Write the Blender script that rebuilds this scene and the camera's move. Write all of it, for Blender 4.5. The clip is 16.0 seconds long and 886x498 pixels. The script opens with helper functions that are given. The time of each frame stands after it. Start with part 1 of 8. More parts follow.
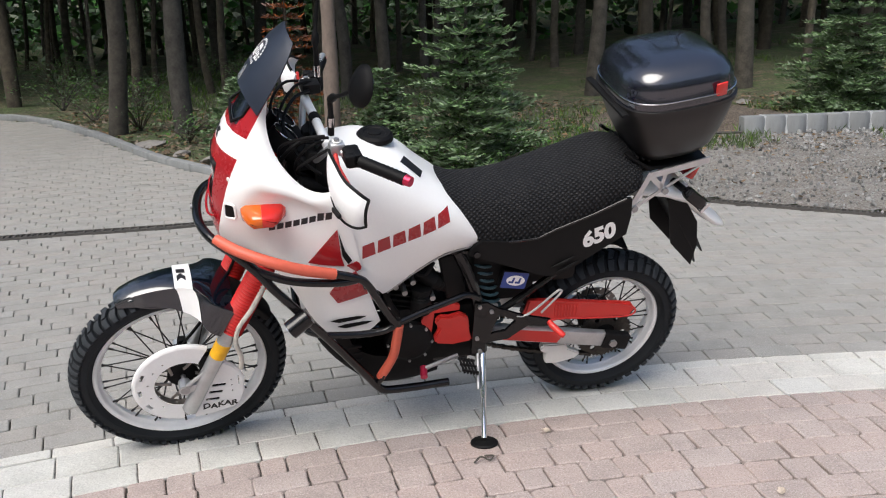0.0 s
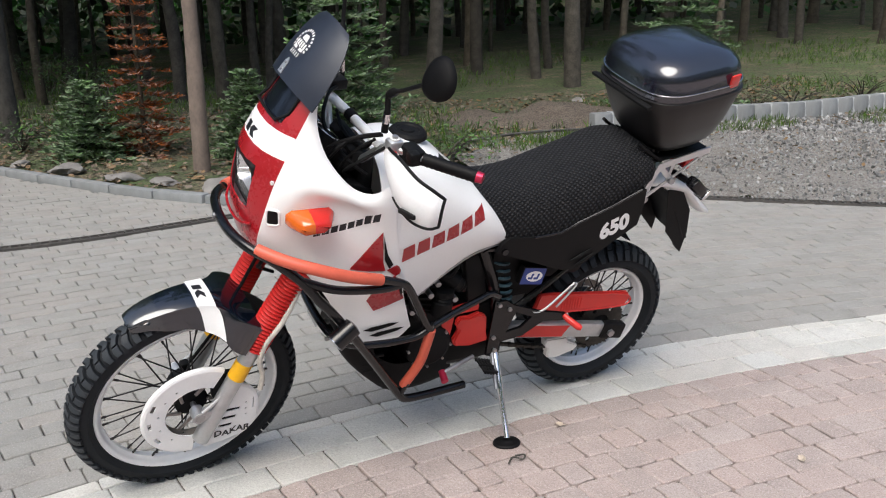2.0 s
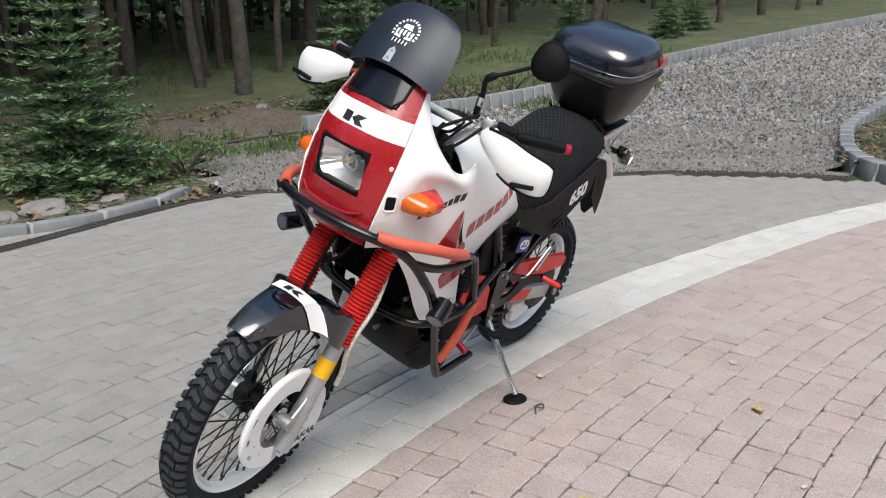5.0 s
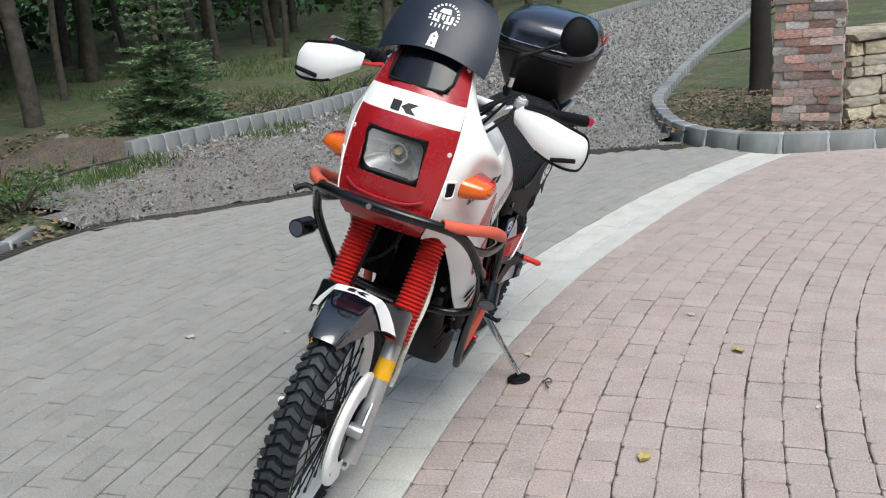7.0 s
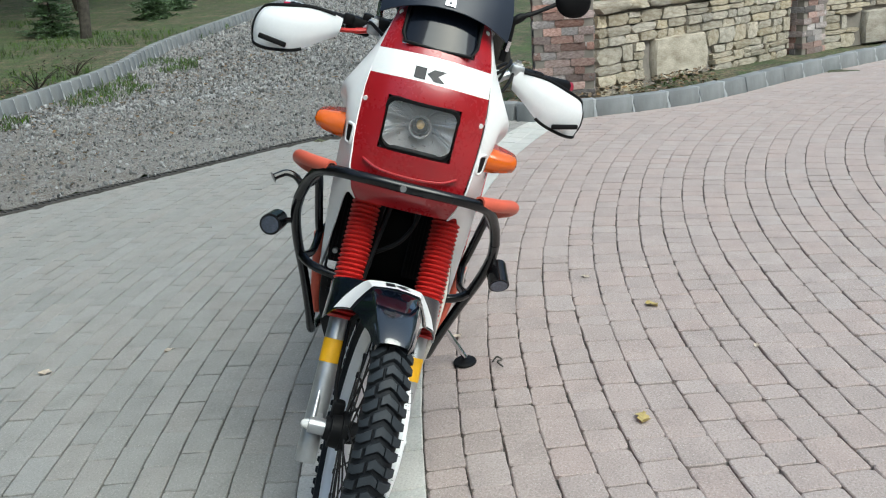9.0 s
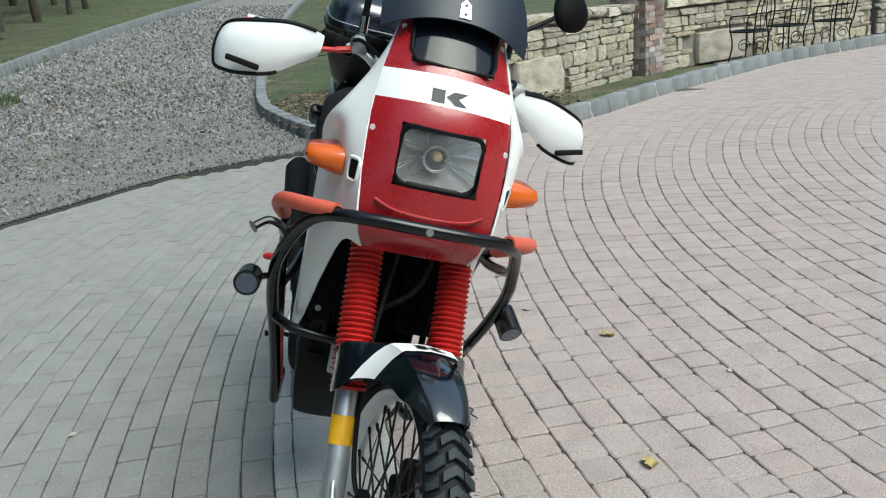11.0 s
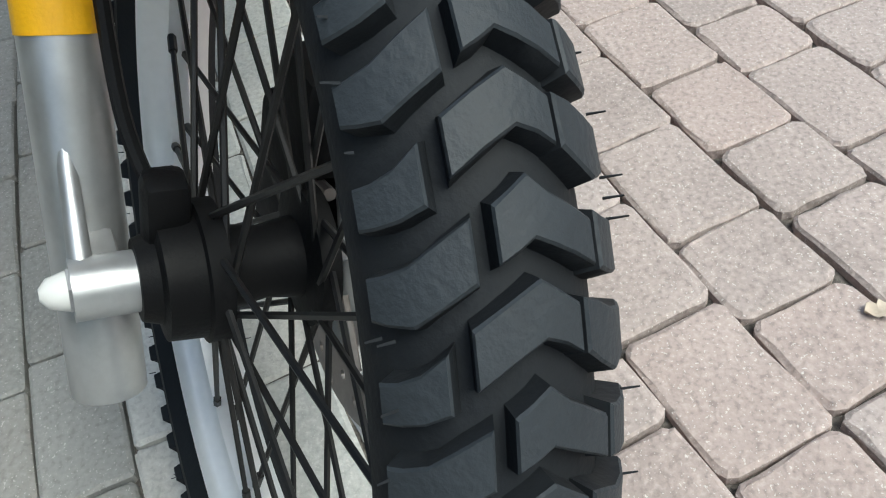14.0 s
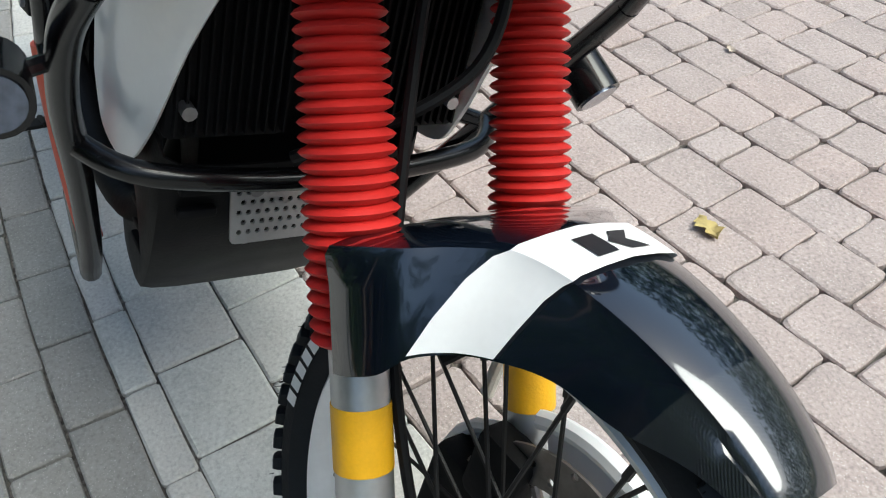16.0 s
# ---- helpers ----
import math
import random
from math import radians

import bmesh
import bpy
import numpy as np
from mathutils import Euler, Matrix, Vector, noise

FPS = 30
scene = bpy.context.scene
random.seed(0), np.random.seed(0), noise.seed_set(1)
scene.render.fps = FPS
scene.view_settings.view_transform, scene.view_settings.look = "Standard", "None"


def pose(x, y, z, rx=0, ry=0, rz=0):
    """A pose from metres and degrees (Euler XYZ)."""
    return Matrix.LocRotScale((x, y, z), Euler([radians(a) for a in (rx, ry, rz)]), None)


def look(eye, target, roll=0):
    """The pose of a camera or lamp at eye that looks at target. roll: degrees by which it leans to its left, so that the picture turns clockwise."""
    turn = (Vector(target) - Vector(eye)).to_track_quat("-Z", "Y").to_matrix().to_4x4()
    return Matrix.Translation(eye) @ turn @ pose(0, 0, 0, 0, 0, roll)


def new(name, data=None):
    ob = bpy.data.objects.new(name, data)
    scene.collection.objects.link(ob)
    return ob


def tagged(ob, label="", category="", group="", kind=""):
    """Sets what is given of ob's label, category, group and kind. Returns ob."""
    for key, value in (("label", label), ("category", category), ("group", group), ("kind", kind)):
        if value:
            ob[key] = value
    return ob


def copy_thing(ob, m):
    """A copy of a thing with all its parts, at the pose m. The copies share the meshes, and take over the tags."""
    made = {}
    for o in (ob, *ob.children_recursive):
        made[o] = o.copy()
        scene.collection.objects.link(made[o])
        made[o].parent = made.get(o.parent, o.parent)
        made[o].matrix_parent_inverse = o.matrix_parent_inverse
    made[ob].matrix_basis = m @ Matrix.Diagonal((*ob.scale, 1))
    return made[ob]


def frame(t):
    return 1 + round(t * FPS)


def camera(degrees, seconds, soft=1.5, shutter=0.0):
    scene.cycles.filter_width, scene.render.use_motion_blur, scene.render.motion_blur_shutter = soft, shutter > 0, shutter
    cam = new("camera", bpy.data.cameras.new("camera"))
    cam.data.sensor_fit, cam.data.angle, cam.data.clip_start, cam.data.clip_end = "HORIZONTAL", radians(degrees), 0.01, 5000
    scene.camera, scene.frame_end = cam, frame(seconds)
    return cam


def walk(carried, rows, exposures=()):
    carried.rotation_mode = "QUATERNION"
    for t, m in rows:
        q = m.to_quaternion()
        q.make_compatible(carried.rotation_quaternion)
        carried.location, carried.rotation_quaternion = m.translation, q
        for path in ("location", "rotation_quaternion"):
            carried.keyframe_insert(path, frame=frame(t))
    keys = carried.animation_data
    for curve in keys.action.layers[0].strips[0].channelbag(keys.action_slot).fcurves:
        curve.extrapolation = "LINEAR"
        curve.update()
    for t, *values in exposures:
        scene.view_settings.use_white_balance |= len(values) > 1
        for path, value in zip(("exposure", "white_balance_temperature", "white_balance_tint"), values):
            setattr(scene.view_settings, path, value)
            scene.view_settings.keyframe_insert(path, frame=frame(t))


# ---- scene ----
cam = camera(55.1, 16.0, soft=1.1)
PATH = [
    (0, (0.02, -0.018, 1.483), (0.005, 1.908, 0.943), -1.3),
    (0.5, (-0.132, 0.081, 1.47), (-0.049, 2.003, 0.921), -1.0),
    (1, (-0.279, 0.16, 1.472), (-0.075, 2.072, 0.923), -0.8),
    (1.5, (-0.452, 0.161, 1.473), (-0.136, 2.06, 0.93), -0.2),
    (2, (-0.68, 0.14, 1.464), (-0.25, 2.017, 0.922), -0.7),
    (2.5, (-0.85, 0.211, 1.443), (-0.317, 2.061, 0.899), -0.3),
    (3, (-1.025, 0.311, 1.444), (-0.328, 2.099, 0.881), -0.8),
    (3.5, (-1.213, 0.358, 1.446), (-0.366, 2.082, 0.887), -0.1),
    (4, (-1.505, 0.416, 1.47), (-0.499, 2.053, 0.914), -0.3),
    (4.2, (-1.597, 0.45, 1.458), (-0.551, 2.063, 0.907), -0.3),
    (6.3, (-2.422, 0.82, 1.398), (-0.953, 2.072, 0.874), -2.8),
    (6.5, (-2.444, 0.893, 1.385), (-0.951, 2.116, 0.86), -3.1),
    (7, (-2.489, 1.11, 1.394), (-0.935, 2.249, 0.86), -4.5),
    (7.5, (-2.535, 1.308, 1.385), (-0.886, 2.3, 0.838), -3.4),
    (8, (-2.618, 1.554, 1.366), (-0.909, 2.383, 0.741), -4.1),
    (8.5, (-2.644, 1.778, 1.344), (-0.891, 2.461, 0.665), -3.9),
    (9, (-2.67, 1.976, 1.395), (-0.84, 2.491, 0.773), -4.4),
    (9.2, (-2.692, 2.038, 1.41), (-0.822, 2.478, 0.853), -3.9),
    (11.3, (-2.300, 2.495, 1.370), (-0.397, 2.607, 0.766), -4.8),
    (11.5, (-2.192, 2.520, 1.361), (-0.296, 2.625, 0.733), -5.4),
    (12, (-1.943, 2.580, 1.294), (-0.196, 2.649, 0.322), -8.0),
    (12.5, (-1.762, 2.595, 1.153), (-0.143, 2.651, -0.021), -10.8),
    (13, (-1.508, 2.583, 0.912), (-0.035, 2.669, -0.438), -11.7),
    (13.5, (-1.361, 2.578, 0.753), (-0.005, 2.691, -0.713), -13.1),
    (14, (-1.336, 2.565, 0.730), (0.026, 2.684, -0.729), -13.6),
    (14.5, (-1.320, 2.555, 0.787), (0.025, 2.671, -0.690), -14.1),
    (15, (-1.295, 2.639, 0.868), (0.046, 2.718, -0.614), -13.6),
    (15.3, (-1.293, 2.694, 0.921), (0.051, 2.713, -0.560), -11.9),
    (15.5, (-1.292, 2.745, 0.980), (0.042, 2.672, -0.509), -9.8),
    (16, (-1.274, 2.841, 1.112), (0.154, 2.488, -0.242), -3.9),
]
walk(cam, [(t, look(eye, target, roll)) for t, eye, target, roll in PATH],
     exposures=[(0, 0.57, 6550, 8), (4, 0.52, 6500, 7), (7, 0.45, 6300, 3), (9, 0.42, 6130, -3), (12.3, 0.44, 6130, -6), (13.0, 0.44, 6150, -6), (13.7, 0.60, 6250, -3), (14.5, 0.69, 6300, -3), (16, 0.74, 6330, -1)])

# ---- light ----
world = bpy.data.worlds.new("world")
scene.world = world
world.use_nodes = True
_wt = world.node_tree
_sky = _wt.nodes.new("ShaderNodeTexSky")
_sky.sky_type, _sky.sun_disc = "NISHITA", False
SUN_ELEV, SUN_AZ = radians(55), radians(212)      # azimuth counted from +y towards +x
_sky.sun_elevation, _sky.sun_rotation = SUN_ELEV, SUN_AZ
_sky.air_density, _sky.dust_density, _sky.ozone_density = 1.0, 3.5, 1.0
_wt.links.new(_sky.outputs[0], _wt.nodes["Background"].inputs[0])
_wt.nodes["Background"].inputs[1].default_value = 0.15
_sun = bpy.data.lights.new("sun", "SUN")
_sun.energy, _sun.angle, _sun.color = 2.0, radians(45), (1.0, 0.985, 0.965)
sun_ob = new("sun", _sun)
_sd = Vector((math.sin(SUN_AZ) * math.cos(SUN_ELEV), math.cos(SUN_AZ) * math.cos(SUN_ELEV), math.sin(SUN_ELEV)))
sun_ob.matrix_world = look(_sd * 40, (0, 0, 0))


# ---- building helpers ----
def part(name, bm, material, parent=None, label="", sharp=35, flat=False):
    """Links a bmesh as one mesh object, under a thing or a part."""
    me = bpy.data.meshes.new(name)
    bm.normal_update()
    bm.to_mesh(me)
    bm.free()
    for m in material if isinstance(material, (list, tuple)) else [material]:
        me.materials.append(m)
    if not flat:
        me.shade_smooth()
        me.set_sharp_from_angle(angle=radians(sharp))
    ob = new(name, me)
    if parent is not None:
        ob.parent = parent
    if label:
        tagged(ob, label)
    return ob


def group_part(name, parent, label=""):
    ob = new(name)
    ob.parent = parent
    if label:
        tagged(ob, label)
    return ob


def smooth_path(pts, n=6, closed=False):
    """Catmull-Rom through the points."""
    P = [Vector(p) for p in pts]
    out, N = [], len(P)
    for i in range(N if closed else N - 1):
        a, b, c, d = (P[(i - 1) % N], P[i], P[(i + 1) % N], P[(i + 2) % N]) if closed else (P[max(i - 1, 0)], P[i], P[i + 1], P[min(i + 2, N - 1)])
        for k in range(n):
            t = k / n
            out.append(0.5 * ((2 * b) + (c - a) * t + (2 * a - 5 * b + 4 * c - d) * t * t + (3 * b - a - 3 * c + d) * t ** 3))
    if not closed:
        out.append(P[-1])
    return out


def tube(bm, pts, r, seg=10, closed=False, cap=True):
    """A round tube along the points; r: one radius or one for each point."""
    P = [Vector(p) for p in pts]
    N = len(P)
    rad = r if isinstance(r, (list, tuple)) else [r] * N
    tang = [(P[(i + 1) % N] - P[i - 1] if closed else P[min(i + 1, N - 1)] - P[max(i - 1, 0)]).normalized() for i in range(N)]
    u = tang[0].orthogonal().normalized()
    rings = []
    for i in range(N):
        u = (u - tang[i] * u.dot(tang[i])).normalized()
        v = tang[i].cross(u)
        rings.append([bm.verts.new(P[i] + (u * math.cos(a) + v * math.sin(a)) * rad[i]) for a in (2 * math.pi * k / seg for k in range(seg))])
    for i in range(N if closed else N - 1):
        A, B = rings[i], rings[(i + 1) % N]
        for k in range(seg):
            bm.faces.new((A[k], A[(k + 1) % seg], B[(k + 1) % seg], B[k]))
    if cap and not closed:
        bm.faces.new(rings[0][::-1])
        bm.faces.new(rings[-1])
    return bm


def lathe(bm, profile, seg=48, centre=(0, 0, 0), axis="Y", closed=False, cap=False):
    """Turns a profile of (radius, height along the axis) round an axis."""
    c = Vector(centre)
    rings = []
    for r, h in profile:
        ring = []
        for k in range(seg):
            a = 2 * math.pi * k / seg
            p = {"Y": (r * math.cos(a), h, r * math.sin(a)), "Z": (r * math.cos(a), r * math.sin(a), h), "X": (h, r * math.cos(a), r * math.sin(a))}[axis]
            ring.append(bm.verts.new(c + Vector(p)))
        rings.append(ring)
    M = len(rings)
    for i in range(M if closed else M - 1):
        A, B = rings[i], rings[(i + 1) % M]
        for k in range(seg):
            bm.faces.new((A[k], A[(k + 1) % seg], B[(k + 1) % seg], B[k]))
    if cap:
        bm.faces.new(rings[0][::-1])
        bm.faces.new(rings[-1])
    bmesh.ops.recalc_face_normals(bm, faces=bm.faces)
    return bm


def rod(bm, a, b, r, seg=12, r2=None):
    return tube(bm, [a, b], [r, r if r2 is None else r2], seg)


def box(bm, centre, size, bevel=0.0, m=None, seg=2):
    """A box with rounded edges; m turns it."""
    made = bmesh.ops.create_cube(bm, size=1.0)["verts"]
    for v in made:
        v.co = Vector((v.co.x * size[0], v.co.y * size[1], v.co.z * size[2]))
    if bevel:
        edges = list({e for v in made for e in v.link_edges})
        made = list({v for f in bmesh.ops.bevel(bm, geom=edges, offset=bevel, segments=seg, affect="EDGES", profile=0.5)["faces"] for v in f.verts} | {v for v in made if v.is_valid})
    rot = m if m is not None else Matrix()
    for v in made:
        v.co = rot @ v.co + Vector(centre)
    return bm


def grid(bm, rows, closed=False, skip=None, mats=None):
    """A sheet of quads through rows of points."""
    V = [[bm.verts.new(p) for p in row] for row in rows]
    for i in range(len(V) - 1):
        n = len(V[i])
        for j in range(n if closed else n - 1):
            if skip and skip(i, j):
                continue
            f = bm.faces.new((V[i][j], V[i][(j + 1) % n], V[i + 1][(j + 1) % n], V[i + 1][j]))
            if mats:
                f.material_index = mats(i, j)
    return V


def refine(rows, nu=4, nv=4):
    """Catmull-Rom between the control rows, both ways."""
    fine = [smooth_path(r, nv) for r in rows]
    cols = [smooth_path([r[j] for r in fine], nu) for j in range(len(fine[0]))]
    return [[cols[j][i] for j in range(len(cols))] for i in range(len(cols[0]))]


def thicken(bm, d):
    bmesh.ops.recalc_face_normals(bm, faces=bm.faces)
    bmesh.ops.solidify(bm, geom=bm.faces[:], thickness=d)
    bmesh.ops.recalc_face_normals(bm, faces=bm.faces)
    return bm


def mirror_y(bm):
    got = bmesh.ops.duplicate(bm, geom=bm.faces[:] + bm.edges[:] + bm.verts[:])["geom"]
    for g in got:
        if isinstance(g, bmesh.types.BMVert):
            g.co.y = -g.co.y
    bmesh.ops.reverse_faces(bm, faces=[g for g in got if isinstance(g, bmesh.types.BMFace)])
    return bm


def plate(bm, loops, thick, place=lambda x, y, z: Vector((x, z, y)), bevel=0.0):
    """A flat plate from an outline and holes, in the plane (a, b), thick along the third."""
    edges = []
    for loop in loops:
        vs = [bm.verts.new((a, b, 0)) for a, b in loop]
        edges += [bm.edges.new((vs[i], vs[(i + 1) % len(vs)])) for i in range(len(vs))]
    faces = [g for g in bmesh.ops.triangle_fill(bm, use_beauty=True, edges=edges)["geom"] if isinstance(g, bmesh.types.BMFace)]
    up = bmesh.ops.extrude_face_region(bm, geom=faces)["geom"]
    top = [g for g in up if isinstance(g, bmesh.types.BMVert)]
    for v in top:
        v.co.z += thick
    seen = set(top) | {v for f in faces for v in f.verts}
    bmesh.ops.recalc_face_normals(bm, faces=[f for f in bm.faces if f.verts[0] in seen])
    for v in seen:
        v.co = place(v.co.x, v.co.y, v.co.z)
    bmesh.ops.recalc_face_normals(bm, faces=[f for f in bm.faces if f.verts[0] in seen])
    return bm


def ring_pts(r, n, c=(0, 0), a0=0.0):
    return [(c[0] + r * math.cos(a0 + 2 * math.pi * k / n), c[1] + r * math.sin(a0 + 2 * math.pi * k / n)) for k in range(n)]


def rounded(w, h, r, c=(0, 0), n=5):
    out = []
    for sx, sy, a in ((1, 1, 0), (-1, 1, 90), (-1, -1, 180), (1, -1, 270)):
        for k in range(n):
            t = radians(a + 90 * k / (n - 1))
            out.append((c[0] + sx * (w / 2 - r) + r * math.cos(t), c[1] + sy * (h / 2 - r) + r * math.sin(t)))
    return out


from mathutils.bvhtree import BVHTree


def surface_of(obs):
    """A ray target made of several meshes, in their own space."""
    verts, polys = [], []
    for ob in obs:
        k = len(verts)
        verts += [v.co.copy() for v in ob.data.vertices]
        polys += [[k + i for i in p.vertices] for p in ob.data.polygons]
    return BVHTree.FromPolygons(verts, polys)


def decal(bm, loops, tree, start, way, lift=0.0015, cuts=3):
    """Flat shapes laid on a surface: loops in (a, b), start(a, b) the place from which they drop along way."""
    fl = bmesh.new()
    for loop in loops:
        vs = [fl.verts.new((a, b, 0)) for a, b in loop]
        fl.faces.new(vs)
    bmesh.ops.triangulate(fl, faces=fl.faces[:])
    for _ in range(cuts):
        long = [e for e in fl.edges if e.calc_length() > 0.012]
        if long:
            bmesh.ops.subdivide_edges(fl, edges=long, cuts=1)
            bmesh.ops.triangulate(fl, faces=fl.faces[:])
    way = Vector(way).normalized()
    back = {}
    for v in fl.verts:
        o = Vector(start(v.co.x, v.co.y))
        hit = tree.ray_cast(o, way, 1.0)[0]
        if hit is not None:
            back[v] = hit - way * lift
    new_v = {v: bm.verts.new(p) for v, p in back.items()}
    for f in fl.faces:
        if all(v in new_v for v in f.verts):
            bm.faces.new([new_v[v] for v in f.verts])
    fl.free()
    for f in bm.faces:
        f.normal_update()
        if f.normal.dot(way) > 0:
            f.normal_flip()
    return bm


def glyphs(text, size, font_shear=0.0, bold=0.0):
    """The built-in font's letters as a flat mesh."""
    cu = bpy.data.curves.new("writing", "FONT")
    cu.body, cu.size, cu.shear, cu.resolution_u = text, size, font_shear, 3
    cu.align_x = "CENTER"
    cu.offset = bold
    ob = bpy.data.objects.new("writing", cu)
    me = ob.to_mesh()
    bm = bmesh.new()
    bm.from_mesh(me)
    ob.to_mesh_clear()
    bpy.data.objects.remove(ob)
    bpy.data.curves.remove(cu)
    return bm


# ---- materials ----
def mat(name, col, rough=0.5, metal=0.0, vary=0.12, scale=8.0, fine=120.0, bump=0.0, bump_scale=None, col2=None, coat=0.0, spec=0.5,
        rough_var=0.1, island=0.0, rand=0.0, trans=0.0, alpha=1.0, sheen=0.0):
    m = bpy.data.materials.new(name)
    m.use_nodes = True
    nt = m.node_tree
    b = nt.nodes["Principled BSDF"]
    N, L = nt.nodes.new, nt.links.new
    tc = N("ShaderNodeTexCoord")
    big, small = N("ShaderNodeTexNoise"), N("ShaderNodeTexNoise")
    big.inputs["Scale"].default_value, small.inputs["Scale"].default_value = scale, fine
    big.inputs["Detail"].default_value, small.inputs["Detail"].default_value = 5, 3
    for n in (big, small):
        L(tc.outputs["Object"], n.inputs["Vector"])
    add = N("ShaderNodeMath")
    add.operation = "MULTIPLY_ADD"
    L(small.outputs[0], add.inputs[0])
    add.inputs[1].default_value = 0.45
    L(big.outputs[0], add.inputs[2])
    mr = N("ShaderNodeMapRange")
    mr.inputs[1].default_value, mr.inputs[2].default_value = 0.42, 1.02
    L(add.outputs[0], mr.inputs[0])
    mix = N("ShaderNodeMix")
    mix.data_type = "RGBA"
    c1 = [min(1, c * (1 - vary)) for c in col]
    c2 = col2 if col2 else [min(1, c * (1 + vary)) for c in col]
    mix.inputs[6].default_value, mix.inputs[7].default_value = (*c1, 1), (*c2, 1)
    L(mr.outputs[0], mix.inputs[0])
    out = mix.outputs[2]
    if island or rand:
        src = N("ShaderNodeNewGeometry").outputs["Random Per Island"] if island else N("ShaderNodeObjectInfo").outputs["Random"]
        hv = N("ShaderNodeHueSaturation")
        a = N("ShaderNodeMapRange")
        k = island or rand
        a.inputs[3].default_value, a.inputs[4].default_value = 1 - k, 1 + k
        L(src, a.inputs[0])
        L(a.outputs[0], hv.inputs["Value"])
        wob = N("ShaderNodeMath")
        wob.operation = "MULTIPLY"
        wob.inputs[1].default_value = 37.7
        fr = N("ShaderNodeMath")
        fr.operation = "FRACT"
        L(src, wob.inputs[0])
        L(wob.outputs[0], fr.inputs[0])
        sa = N("ShaderNodeMapRange")
        sa.inputs[3].default_value, sa.inputs[4].default_value = 1 - 1.3 * k, 1 + 1.3 * k
        L(fr.outputs[0], sa.inputs[0])
        L(sa.outputs[0], hv.inputs["Saturation"])
        L(out, hv.inputs["Color"])
        out = hv.outputs[0]
    L(out, b.inputs["Base Color"])
    b.inputs["Metallic"].default_value = metal
    b.inputs["Specular IOR Level"].default_value = spec
    b.inputs["Coat Weight"].default_value = coat
    b.inputs["Coat Roughness"].default_value = 0.06
    b.inputs["Transmission Weight"].default_value = trans
    b.inputs["Alpha"].default_value = alpha
    b.inputs["Sheen Weight"].default_value = sheen
    rr = N("ShaderNodeMapRange")
    rr.inputs[3].default_value, rr.inputs[4].default_value = max(0.02, rough - rough_var), min(1, rough + rough_var)
    L(add.outputs[0], rr.inputs[0])
    L(rr.outputs[0], b.inputs["Roughness"])
    if bump:
        bn, bt = N("ShaderNodeBump"), N("ShaderNodeTexNoise")
        bt.inputs["Scale"].default_value, bt.inputs["Detail"].default_value = bump_scale or fine, 4
        L(tc.outputs["Object"], bt.inputs["Vector"])
        bn.inputs["Strength"].default_value, bn.inputs["Distance"].default_value = min(1.0, bump), 0.004 if bump <= 1 else 0.004 * bump
        L(bt.outputs[0], bn.inputs["Height"])
        L(bn.outputs[0], b.inputs["Normal"])
    return m


